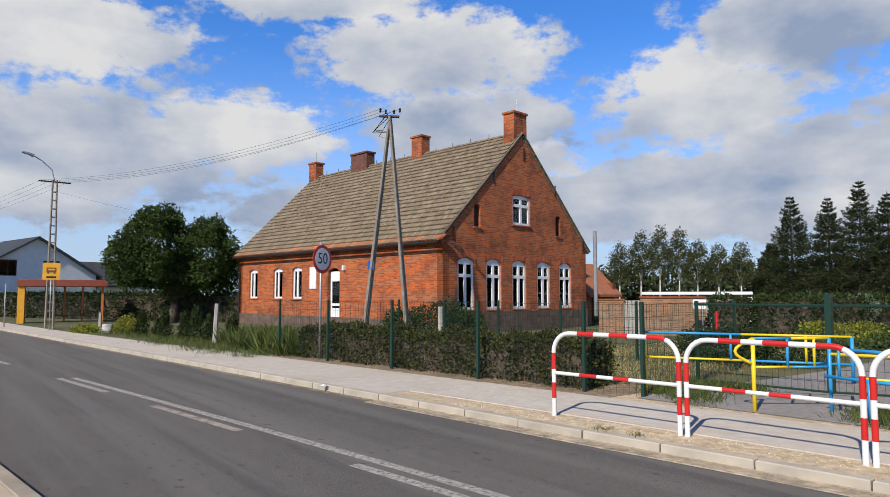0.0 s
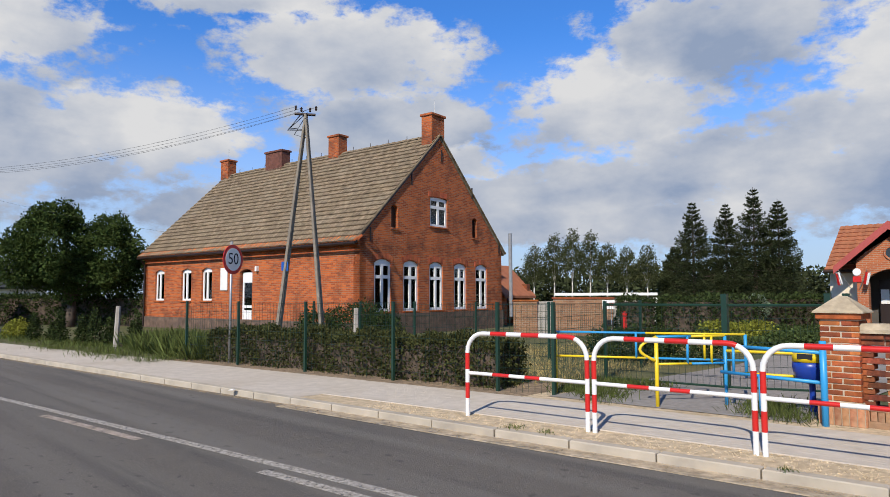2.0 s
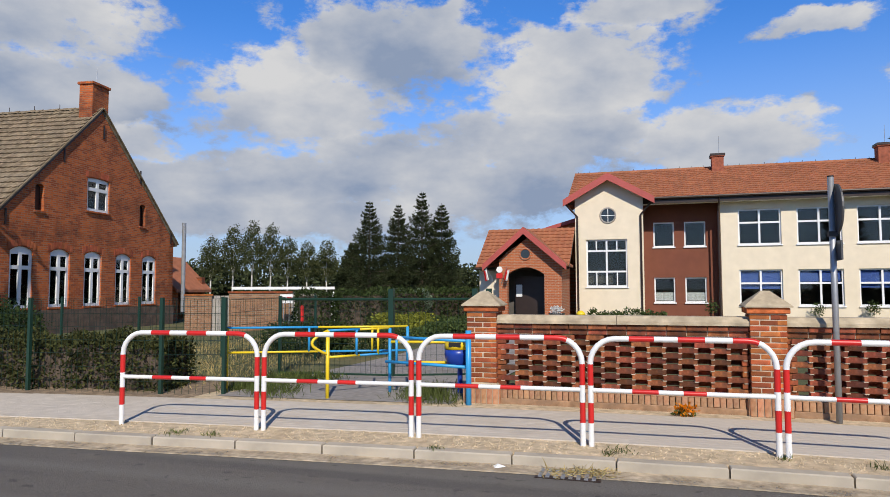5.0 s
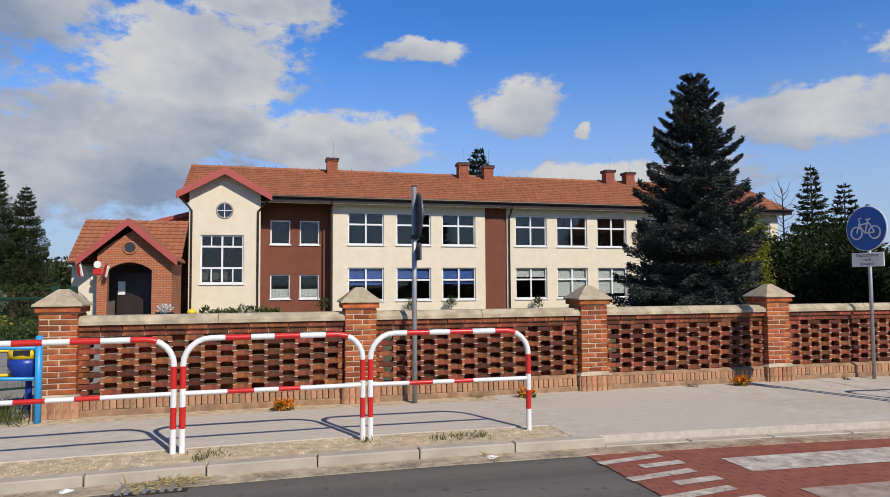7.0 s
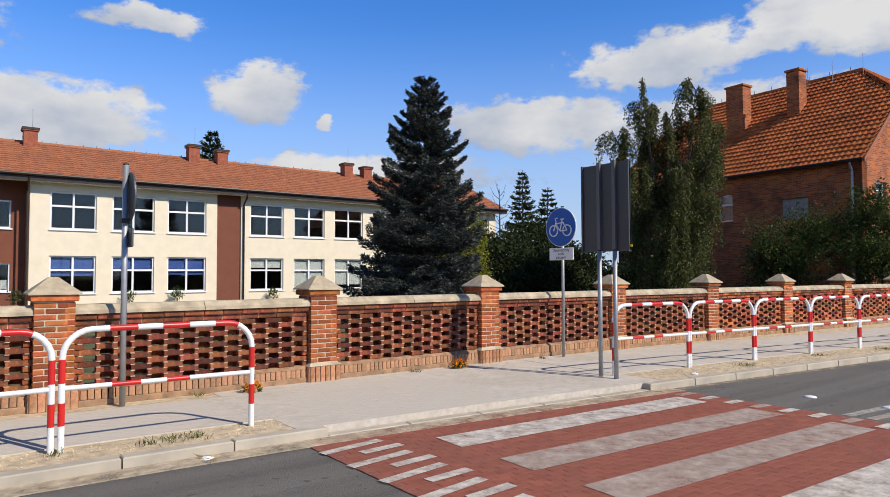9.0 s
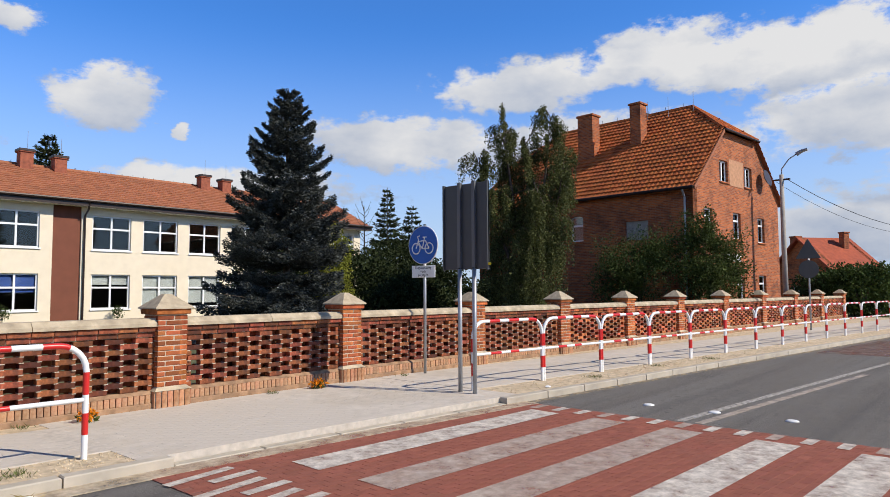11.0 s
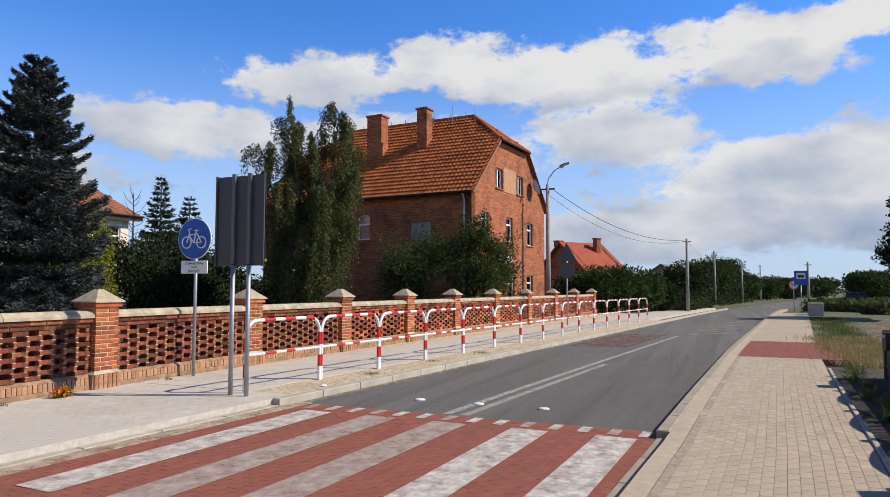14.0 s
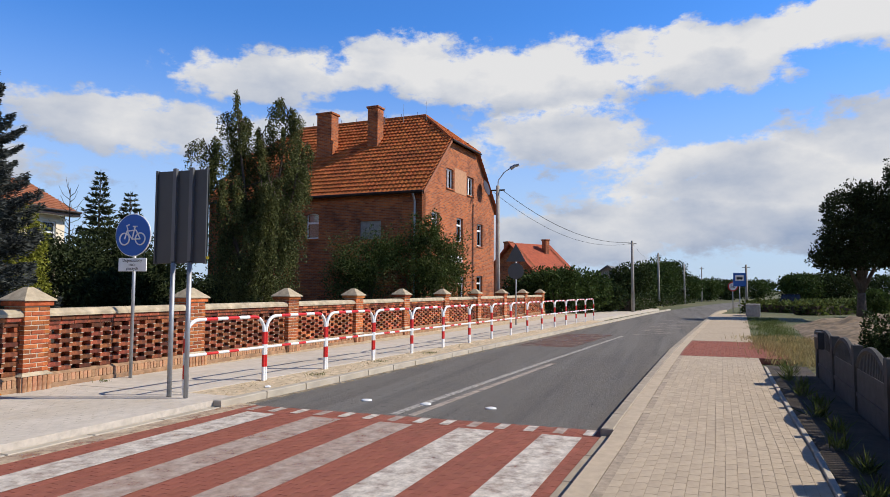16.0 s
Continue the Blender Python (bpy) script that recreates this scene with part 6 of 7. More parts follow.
# A-shaped concrete power pole
pA = thing("power_pole", "A-shaped weathered concrete power pole with insulators", "power pole", turn(0, 0))
tp = Vector((-19.3, 13.0, 8.0))
CONCP = mat("old_pole_concrete", (.26, .225, .18), .95, .2, 6, .4, 40, stain=(.10, .09, .08), stain_scale=1.5, stain_amt=.5)
for bx_, by_ in ((-19.78, 12.25), (-18.92, 13.55)):
    b_ = Vector((bx_, by_, .0))
    sd_ = Vector((.6, -.8, 0))
    for s_ in (-1, 1):
        part("leg_rail", Shape().tube([b_ + sd_ * .13 * s_, tp + sd_ * .06 * s_], .068, 6, .045), CONCP, pA)
    for i in range(15):
        q = b_.lerp(tp, .06 + i * .062)
        wq = .13 - .08 * i / 15
        part("leg_rung", Shape().tube([q - sd_ * wq, q + sd_ * wq], .035, 5), CONCP, pA)
part("blue_plate", Shape().box(-.11, -.01, -.15, .11, .01, .15), SIGNBLUE, pA, at=Matrix.Translation((-19.55, 12.40, 2.75)) @ Matrix.Rotation(radians(58), 4, "Z"))
part("crossarm", Shape().tube([tp + Vector((-.24, -.30, .02)), tp + Vector((.20, .26, .0))], .05, 6), GUTTER, pA)
INS = []
for k in (-1, -.45, .4, 1):
    p = tp + Vector((.21 * k, .27 * k, .05 + .1 * abs(k)))
    part("insulator", Shape().lathe([(.02, 0), (.045, .04), (.03, .07), (.05, .11), (.02, .16)], 8, Matrix.Translation(p)), GUTTER, pA)
    INS.append(p + Vector((0, 0, .12)))
for k in range(5):
    a = tp + Vector((rnd.uniform(-.4, .2), rnd.uniform(-.5, .2), .05))
    b2 = tp + Vector((rnd.uniform(-.3, .1), rnd.uniform(-.3, .1), -rnd.uniform(.5, 1.1)))
    part("jumper_cable", Shape().tube([a, a.lerp(b2, .5) + Vector((-.3, -.35, -.3)), b2], .012, 4), BLACK, pA)


tagged(part("garden_soil", Shape().box(10.5, 10.5, .07, 29.4, 30, .115), SOIL), "dark shaded garden soil beside the brick house", "ground", kind="structure")


def wire(a, b, sag, r=.005, name="power_cable"):
    a, b = Vector(a), Vector(b)
    pts = [a.lerp(b, i / 14) - Vector((0, 0, sag * 4 * (i / 14) * (1 - i / 14))) for i in range(15)]
    return tagged(part(name, Shape().tube(pts, r, 4, caps=False), BLACK), "thin dark overhead power cable between poles", "cable", "power cables")


# lattice concrete pole with street lamp by the bus stop
lp1 = thing("lamp_pole", "lattice concrete pole with a street lamp on an arm", "street lamp", turn(-37.8, 5.5, 0, .05))
for s_ in (-1, 1):
    part("pole_rail", Shape().tube([(0, .17 * s_, 0), (0, .09 * s_, 7.4)], .06, 6, .045), CONCP, lp1)
for i in range(16):
    part("pole_rung", Shape().tube([(0, -.15 + i * .004, .5 + i * .42), (0, .15 - i * .004, .5 + i * .42)], .04, 5), CONCP, lp1)
part("crossarm", Shape().tube([(0, -.7, 7.3), (0, .7, 7.3)], .04, 6), GUTTER, lp1)
part("lamp_arm", Shape().tube([(0, 0, 7.3), (0, -.15, 7.9), (0, -.6, 8.3), (.1, -1.0, 8.5)], .03, 6), STEEL, lp1)
part("lamp_head", Shape().tube([(.1, -.95, 8.48), (.12, -1.2, 8.56), (.13, -1.45, 8.6)], .09, 8, .05), STEEL, lp1)
for i, p in enumerate(INS):
    wire(p, (-37.8, 4.9 + i * .4, 7.4), .55)
    wire((-37.8, 4.9 + i * .4, 7.4), (-75, -2 + i * .4, 7.2), .5)
wire((-37.8, 5.5, 6.9), (-27.5, 19.5, 4.2), .5)

# yellow bus sign, bus shelter
s = thing("bus_sign", "yellow bus stop plate on a thin post", "bus stop sign", face(-36.0, 5.25, 75))
post(s, 3.0, .028)
pl = part("plate", Shape().box(-.36, -.05, 2.35, .36, -.03, 3.15, bevel=.01), mat("sign_amber", (.72, .36, .02), .5, .05, 3, 0), s)
part("bus_symbol", Shape().box(-.2, -.056, 2.70, .2, -.05, 2.80, bevel=.002).box(-.16, -.056, 2.88, .16, -.05, 2.93).box(-.2, -.056, 2.8, -.14, -.05, 2.93).box(.14, -.056, 2.8, .2, -.05, 2.93).box(-.16, -.056, 2.64, -.09, -.05, 2.7).box(.09, -.056, 2.64, .16, -.05, 2.7), mat("sign_brown", (.16, .05, .02), .6, .05, 3, 0), pl)
part("word_bar", Shape().box(-.2, -.056, 2.44, .2, -.05, 2.52), BLACK, pl)
AMBER = mat("amber_paint", (.70, .33, .02), .6, .08, 3, .1, 30)
OR = mat("orange_paint", (.50, .15, .03), .6, .1, 3, .1, 30)
s = thing("bus_shelter", "orange and red timber bus shelter with a flat roof", "bus shelter", turn(-46.3, 7.45, 78, .05))
part("roof", Shape().box(-2.35, -1.0, 2.2, 2.35, 1.0, 2.6, bevel=.02), mat("brown_red_fascia", (.24, .055, .03), .7, .1, 3, .1, 30), s)
for x in (-2.1, 2.1):
    part("side_panel", Shape().box(x - .06, -.7, 0, x + .06, .8, 2.25), OR if x > 0 else AMBER, s)
part("column", Shape().box(-2.3, -.9, 0, -1.95, -.72, 2.25), AMBER, s)
part("back_panel", Shape().box(-2.0, .78, .3, 2.0, .84, 2.2), PANE, s)
for x in (-1.0, .0, 1.0):
    part("back_post", Shape().box(x - .05, .74, 0, x + .05, .9, 2.25), OR, s)
part("bench", Shape().box(-1.6, .3, .42, 1.6, .7, .48), BARK, s)
s = thing("road_sign_post", "bare grey sign post at the bus stop", "sign post", face(-41.5, 4.0, 70))
post(s, 2.2, .03)

# far white house on the left
def cottage(name, label, x, y, deg, w, d, e, r, wall_m, roof_m, wins=(), dorm=False):
    t = thing(name, label, "house", turn(x, y, deg))
    gtop = lambda q: e + (r - e) * (1 - abs(q - w / 2) / (w / 2))
    hs = list(wins)
    part("front_wall", holed(0, w, gtop, hs, th=.3), wall_m, t)
    part("rear_wall", holed(0, w, gtop, [], th=.3), wall_m, t, at=Matrix.Translation((0, d - .3, 0)))
    part("side_wall", Shape().box(0, .3, 0, .3, d - .3, e), wall_m, t)
    part("side_wall", Shape().box(w - .3, .3, 0, w, d - .3, e), wall_m, t)
    part("loft", Shape().box(.3, .3, e - .2, w - .3, d - .3, e), DARKROOM, t)
    k = (r - e) / (w / 2)
    for s_ in (0, 1):
        o = .4
        if s_ == 0:
            sl_ = slab(Vector((-o, d + .4, e - o * k)), Vector((0, -d - .8, 0)), Vector((w / 2 + o, 0, r - e + o * k)), .15)
        else:
            sl_ = slab(Vector((w + o, -.4, e - o * k)), Vector((0, d + .8, 0)), Vector((-w / 2 - o, 0, r - e + o * k)), .15)
        ob = part("roof", sl_, roof_m, t)
    for x_, z_, w_, h_ in hs:
        window(t, turn(x_, 0, 0, z_), w_, h_, GUTTER if dorm else PVC, (.5,), (), .1, .07, None)
    return t


DARKTILE = mat("dark_tile", (.045, .050, .055), .7, .15, 3, .3, 14, rand=.1)
WHITEW = mat("white_render", (.72, .72, .70), .9, .05, 2, .2, 60)
c = cottage("white_house", "white rendered house with a dark tiled roof", -63, 3.6, 102, 9.5, 8, 3.6, 6.6, WHITEW, DARKTILE, [(2.0, 3.3, 1.3, 1.3), (5.2, 3.3, 1.3, 1.3), (2.0, .6, 1.2, 1.2), (5.2, .6, 1.2, 1.2)], True)
chimney(c, 7.2, 4, 4, 5.6, .5, .5, GUTTER)
part("side_roof", slab(Vector((9.0, -.6, 2.6)), Vector((6, 0, 0)), Vector((0, 4, 2.2)), .15), DARKTILE, c)
part("side_wing", Shape().box(9.6, 0, 0, 14.6, 7, 2.8), WHITEW, c)
cottage("grey_roof_house", "pale house with a grey roof behind the walnut tree", -47, 23, 60, 8, 7, 3.2, 5.6, WHITEW, DARKTILE, [(3, .8, 1, 1.2)])

# walnut tree, hedges, young thujas on the left
broadleaf(-41.0, 12.3, [(0, -.9, 4.4, 2.2, 2.1, 2.1), (.9, 1.8, 4.0, 1.7, 1.6, 2.0), (-.6, -2.3, 3.7, 1.5, 1.3, 1.6), (.2, -1.0, 6.0, 1.3, 1.3, .9), (.4, 1.9, 5.5, 1.1, 1.0, .9), (.6, 2.9, 3.3, 1.1, 1.0, 1.4), (0, .2, 2.9, 2.0, 2.2, 1.2)], 56000, .17, L_DARK, "large dark green walnut tree with a dense crown", .3, gaps=.25, fork=.35, hollow=.6)
broadleaf(-58, 30, [(0, 0, 6.5, 3.4, 3.4, 2.8), (2, 1, 5.5, 2.6, 2.6, 2.4)], 7000, .4, L_BIRCH, "pale green tree behind the old house", .25, gaps=.35)
hedge(-66, 3.5, -36.5, 16.8, 1.2, 1.75, 26000, .17, L_HEDGE, "long dark clipped hedge along the lane", .05)
for i, (x, y, h) in enumerate(((-29.4, 7.6, 1.1), (-28.0, 7.9, .8), (-26.6, 7.7, 1.25), (-25.5, 8.1, 1.1), (-24.6, 8.2, 1.3), (-23.7, 8.4, 1.0), (-22.9, 8.9, 1.1))):
    t = thing("young_thuja", "small cone-shaped young thuja in rough grass", "shrub", turn(x, y), "young thujas")
    part("trunk", Shape().tube([(0, 0, -.05), (0, 0, h * .6)], .025, 6, .01), BARK, t)
    crown(t, [(0, 0, h * .35, .26, .26, h * .4), (0, 0, h * .7, .17, .17, h * .35)], 1500, .08, L_HEDGE, 0, .5)
tufts("tall_weeds", [(rnd.uniform(-22, -16.8), rnd.uniform(8.3, 10.2), .08, rnd.uniform(.7, 1.3)) for _ in range(70)], 90, .62, L_GRASS, "tall weeds and grasses beside the fence", .3)
tufts("rough_grass", [(rnd.uniform(-36, -17), K(-25) + rnd.uniform(2.4, 4.2), .08, rnd.uniform(.6, 1.2)) for _ in range(110)], 60, .22, L_GRASS, "rough grass along the pavement", .35)
t = thing("tree_stump", "pale cut tree stump among yellow flowers", "tree stump", turn(-32.6, 7.0))
part("trunk", Shape().lathe([(.30, -.05), (.25, .2), (.22, .42), (.20, .45)], 14), BIRCHBARK, t, smooth=True)
t = thing("yellow_flowers", "bright yellow-green flower clump round the stump", "flowers", turn(-32.6, 7.1))
crown(t, [(.7, .5, .35, .5, .5, .4), (-.3, -.9, .2, .55, .6, .25), (.1, .7, .45, .4, .4, .4)], 2600, .10, L_YEL, 0, .3)
for x, y, h, ln_ in ((-22.3, 8.05, 1.45, .08), (-34.6, 7.1, .9, .02), (-37.0, 7.6, .9, -.02), (-15.2, 12.0, 1.4, 0)):
    t = thing("concrete_post", "weathered grey concrete fence post", "fence post", turn(x, y, 20), "concrete fence posts")
    part("shaft", Shape().tube([(0, 0, -.1), (ln_, 0, h)], .085, 6, .07), CONC, t)


# ---- green mesh fence, hedge and gate ----
def mesh_panel(parent, a, b, h=1.5, pitch=.10, z0=.08, wires=True):
    a, b = Vector((*a, 0)), Vector((*b, 0))
    ln = (b - a).length
    n = int(ln / pitch)
    sh = Shape()
    for i in range(n + 1):
        p = a.lerp(b, i / n)
        sh.tube([p + Vector((0, 0, z0)), p + Vector((0, 0, z0 + h))], .0032, 3, caps=False)
    part("mesh_grid", sh, GREEN, parent)["kind"] = "stuff"
    for k in range(8):
        z = z0 + h * k / 7
        part("mesh_wire", Shape().tube([a + Vector((0, 0, z)), b + Vector((0, 0, z))], .004, 3, caps=False), GREEN, parent)


def fence(label, pts, h=1.55, r=.027, ph=None, name="mesh_fence", bare=()):
    t = thing(name, label, "fence")
    for i, p in enumerate(pts):
        if i in bare:
            continue
        part("post", Shape().box(p[0] - r, p[1] - r, -.05, p[0] + r, p[1] + r, (ph or h) + .12), GREEN, t)
    for a, b in zip(pts, pts[1:]):
        mesh_panel(t, a, b, h)
    return t


FL = lambda x: K(x) + 2.78
fx = [-17.1, -14.9, -12.5, -9.95, -7.55]
fence("green welded mesh fence in front of a clipped hedge", [(x, FL(x)) for x in fx] + [(-6.6, 9.3)], 1.5)
hedge(-16.6, FL(-16.6) + .75, -7.75, FL(-7.75) + .75, 1.05, .84, 30000, .07, L_PRIVET, "clipped dark green privet hedge behind the fence", .06, rough=.075)
tagged(part("hedge_soil", ribbon(-17.5, -6.9, off(K, 2.45), off(K, 4.3), -.04, .105), mat("leaf_litter_soil", (.26, .19, .12), .95, .35, 9, 1.0, 50, stain=(.12, .09, .06), stain_scale=2.5, stain_amt=.7)), "bare brown soil under the hedge", "ground", kind="structure")
fence("green welded mesh fence running back from the pavement", [(-6.6, 9.3), (-7.1, 11.8), (-7.6, 14.2)], 1.5, bare=(0,))
fence("green welded mesh fence across the playground", [(-20, 13.9), (-17.5, 14.0), (-15, 14.1), (-12.6, 14.2), (-10.2, 14.3), (-7.6, 14.2)], 1.45, bare=(5,))
broadleaf(-18.4, 14.8, [(0, 0, .8, 1.2, .9, .7), (.9, .1, .6, .8, .7, .5)], 5000, .10, L_HEDGE, "round dark green bush beside the power pole", .04, gaps=.1, name="shrub", fork=.3)
broadleaf(-21.6, 15.2, [(0, 0, .6, 1.0, .7, .55)], 3000, .10, L_HEDGE, "low dark green bush by the house wall", .04, gaps=.1, name="shrub", fork=.3)

# path from the pavement to the gate
tagged(part("gate_path", Shape().add([(-6.6, 9.1, .108), (-2.9, 9.4, .108), (-2.6, 16, .108), (-4.8, 31, .108), (-7.0, 31, .108), (-6.2, 16, .108)], [(0, 1, 2, 3, 4, 5)]), mat("grey_setts", (.26, .24, .22), .9, .15, 9, .6, 40, stain=(.17, .15, .13), stain_scale=1.2, stain_amt=.5)), "grey paved path to the school entrance", "path", kind="structure")
g_ = thing("school_gate", "open green steel mesh gate on square posts", "gate")
for x, y in ((-4.83, 12.0), (-3.35, 12.6), (-3.1, 12.7)):
    part("gate_post", Shape().box(x - .05, y - .05, 0, x + .05, y + .05, 1.75), GREEN, g_)
for a, b in (((-7.1, 11.8), (-4.83, 12.0)), ((-4.83, 12.0), (-3.35, 12.6)), ((-3.1, 12.7), (-2.5, 10.3))):
    mesh_panel(g_, a, b, 1.45)
    for z in (.12, 1.55):
        part("gate_bar", Shape().tube([(*a, z), (*b, z)], .025, 6), GREEN, g_)

# blue and yellow chicane barriers
def bars(name, label, items):
    t = thing(name, label, "barrier", group="chicane barriers")
    for pts, r, m_ in items:
        part("rail" if abs(pts[0][2] - pts[-1][2]) < .3 else "upright", Shape().tube(pts, r, 8), m_, t, smooth=True)


def lerp2(a, b, t_):
    return (a[0] + (b[0] - a[0]) * t_, a[1] + (b[1] - a[1]) * t_)


def chicane(a, b, cols, loop_end, tall=1.02):
    it = []
    P = lambda t_, z: (*lerp2(a, b, t_), z + .1)
    it.append(([P(0, -.1), P(0, tall)], .045 if not loop_end else .03, cols[0]))
    for z, c in ((tall, cols), (.62, cols[::-1])):
        it.append(([P(0, z), P(.5, z)], .018, c[1]))
        it.append(([P(.5, z), P(1, z)], .018, c[0]))
    for t_, z0, z1, c in ((.45, .62, tall, cols[1]), (.8, .62, tall, cols[0])):
        it.append(([P(t_, z0), P(t_, z1)], .02, c))
    it.append(([P(1, -.1 if loop_end else .36), P(1, tall)], .026, cols[1]))
    if loop_end:
        e0, e1 = Vector((*lerp2(a, b, 0), 0)), Vector((*lerp2(a, b, 1), 0))
        d_ = (e0 - e1).normalized()
        arcp = [e0 + d_ * .16 * math.sin(math.pi * k / 8) * 1.6 + Vector((0, 0, .1 + tall - .36 * k / 8)) for k in range(9)]
        it.append((arcp, .022, cols[0]))
    return it


bars("chicane_barrier", "yellow and blue tubular chicane barrier at the school path", chicane((-6.75, 9.55), (-4.05, 10.75), (YELLOW, BLUE), False))
bars("chicane_barrier", "yellow and blue tubular chicane barrier at the school path", chicane((-4.82, 9.35), (-4.15, 10.2), (YELLOW, BLUE), True))
bars("chicane_barrier", "yellow and blue tubular chicane barrier at the school path", [([(-4.15, 10.2, .9), (-2.95, 10.4, .9)], .022, YELLOW), ([(-4.15, 10.2, .58), (-2.95, 10.4, .58)], .022, YELLOW), ([(-4.15, 10.2, .58), (-4.15, 10.2, .9)], .022, YELLOW)])
bars("chicane_barrier", "blue tubular barrier beside the wall pillar", [([(-2.64, 9.42, 0), (-2.64, 9.42, 1.15)], .042, BLUE), ([(-2.68, 9.5, .62), (-4.1, 9.9, .62)], .024, BLUE), ([(-3.5, 9.7, .62), (-3.5, 9.7, .1)], .02, BLUE), ([(-2.66, 9.44, 1.0), (-3.9, 9.85, 1.0)], .024, BLUE), ([(-3.9, 9.85, 1.0), (-3.9, 9.85, .62)], .02, BLUE)])
b_ = thing("litter_bin", "blue plastic litter bin with a yellow lid", "litter bin", turn(-3.05, 10.33, 0, -.10) @ Matrix.Scale(1.05, 4))
part("bin_post", Shape().tube([(0, .1, 0), (0, .1, .62)], .04, 8), DBLUE, b_)
part("bucket", Shape().lathe([(.10, .58), (.17, .64), (.205, .78), (.20, .86)], 18), DBLUE, b_, smooth=True)
part("lid", Shape().lathe([(.207, .86), (.20, .94), (.15, 1.03), (.06, 1.08), (.02, 1.085)], 18), YELLOW, b_, "yellow dome lid", smooth=True)
part("opening", Shape().box(-.09, -.2, .90, .09, -.15, .97), BLACK, b_)

BUFF_BRICK = brick_mat("buff_old_brick", (.33, .17, .085), (.21, .095, .05), (.30, .23, .16), (.10, .06, .04), .7)
# playground side: brick screens, white frame, hedges, junipers
def low_wall(x0, y0, x1, y1, h, label):
    t = thing("brick_screen", label, "wall")
    a, b = Vector((x0, y0, 0)), Vector((x1, y1, 0))
    m_ = Matrix.Translation(a) @ Matrix.Rotation(math.atan2(b.y - a.y, b.x - a.x), 4, "Z")
    part("masonry", Shape().box(0, -.12, -.02, (b - a).length, .12, h), BUFF_BRICK, t, at=m_)
    part("coping_course", Shape().box(-.05, -.16, h, (b - a).length + .05, .16, h + .07), BRICK, t, at=m_)


low_wall(-17.7, 22.4, -16.9, 23.0, 1.5, "short weathered red brick screen wall")
low_wall(-16.3, 23.3, -14.3, 24.7, 1.6, "short weathered red brick screen wall")
t = thing("wooden_gate", "grey plank gate between the brick screens", "gate", turn(-16.9, 23.0, 27))
for i in range(4):
    part("plank", Shape().box(i * .17, 0, .05, i * .17 + .15, .03, 1.5), CONC, t)
t = thing("white_frame_shed", "low white framed shed behind the hedges", "shed", turn(-20.5, 29.5, 27))
part("fascia", Shape().box(0, 0, 1.74, 5.2, .15, 1.88), WHITE, t)
part("corner_post", Shape().box(5.0, -.02, 0, 5.2, .13, 1.62), WHITE, t)
part("roof", Shape().box(0, .15, 1.75, 5.2, 3, 1.85), WHITE, t)
part("wall", Shape().box(.2, .3, 0, 5.0, .4, 1.62), CONC, t)
hedge(-14.6, 25.6, -13.3, 26.5, .9, 1.55, 4500, .10, L_HEDGE, "tall clipped dark hedge block", .05)
hedge(-13.2, 26.6, -11.4, 27.8, .9, 1.55, 5500, .10, L_HEDGE, "tall clipped dark hedge block", .05)
hedge(-13.0, 30, -9.6, 44, 1.2, 1.6, 8000, .16, L_HEDGE, "tall clipped dark hedge running back", .05)
for x, y, r, m_ in ((-13.0, 33.6, .72, L_SAGE), (-11.9, 34.0, .72, L_SAGE), (-13.6, 31.5, .5, L_JUN)):
    ball_bush(x, y, r, m_, "rounded grey-green clipped bush in the garden", 3500, .07, h0=.75)
for x, y, r, h, m_ in ((-9.6, 25.4, 1.3, .8, L_YEL), (-10.6, 27.0, 1.1, .7, L_JUN), (-8.4, 27.4, 1.5, .6, L_JUN), (-7.2, 24.6, 1.2, .5, L_JUN), (-9.4, 21.5, 1.3, .5, L_JUN), (-10.8, 20.4, 1.2, .45, L_JUN), (-7.6, 20.4, .9, .45, L_JUN), (-5.6, 29.3, .9, .4, L_JUN)):
    t = thing("juniper", "spreading golden juniper bush" if m_ is L_YEL else "low spreading green juniper bush", "shrub", turn(x, y), "junipers")
    limbs(t, (0, 0, -.05), [(r * .5, 0, h * .6), (-r * .5, .2, h * .6), (0, -r * .5, h * .6)], .03, BARK)
    crown(t, [(0, 0, h * .4, r, r * .8, h * .5), (r * .5, .2, h * .6, r * .5, r * .5, h * .4), (-r * .5, -.1, h * .55, r * .55, r * .5, h * .4)], 4200, .11, m_, .2, .4)
broadleaf(-8.6, 15.6, [(0, 0, .45, 1.3, .8, .45), (1.2, .3, .4, 1.0, .7, .4)], 6000, .09, L_HEDGE, "low dark green spreading bush behind the mesh fence", .04, gaps=.1, name="shrub", fork=.3)
t = thing("hydrant", "slim red hydrant beside the hedge", "hydrant", turn(-13.4, 24.0))
part("standpipe", Shape().tube([(0, 0, 0), (0, 0, .95)], .07, 10), RED, t)
part("hydrant_cap", Shape().lathe([(.09, .95), (.09, 1.02), (.04, 1.1)], 10), RED, t)
for x, y in ((-14.0, 23.6), (-13.75, 23.6)):
    t = thing("small_sign", "small white notice on a thin stake", "sign", turn(x, y, 30), "small notices")
    part("stake", Shape().tube([(0, 0, 0), (0, 0, 1.3)], .018, 6), STEEL, t)
    part("plate", Shape().box(-.13, -.03, 1.2, .13, -.015, 1.55), WHITE, t)
    part("mark_bar", Shape().box(-.09, -.034, 1.32, .09, -.03, 1.44), RED if x > -13.9 else BLACK, t)
tufts("lawn_grass", [(rnd.uniform(-13, -7.2), rnd.uniform(10.3, 22), .085, rnd.uniform(.5, 1.1)) for _ in range(240)], 60, .13, L_DRY, "dry yellow grass behind the mesh fence", .5)
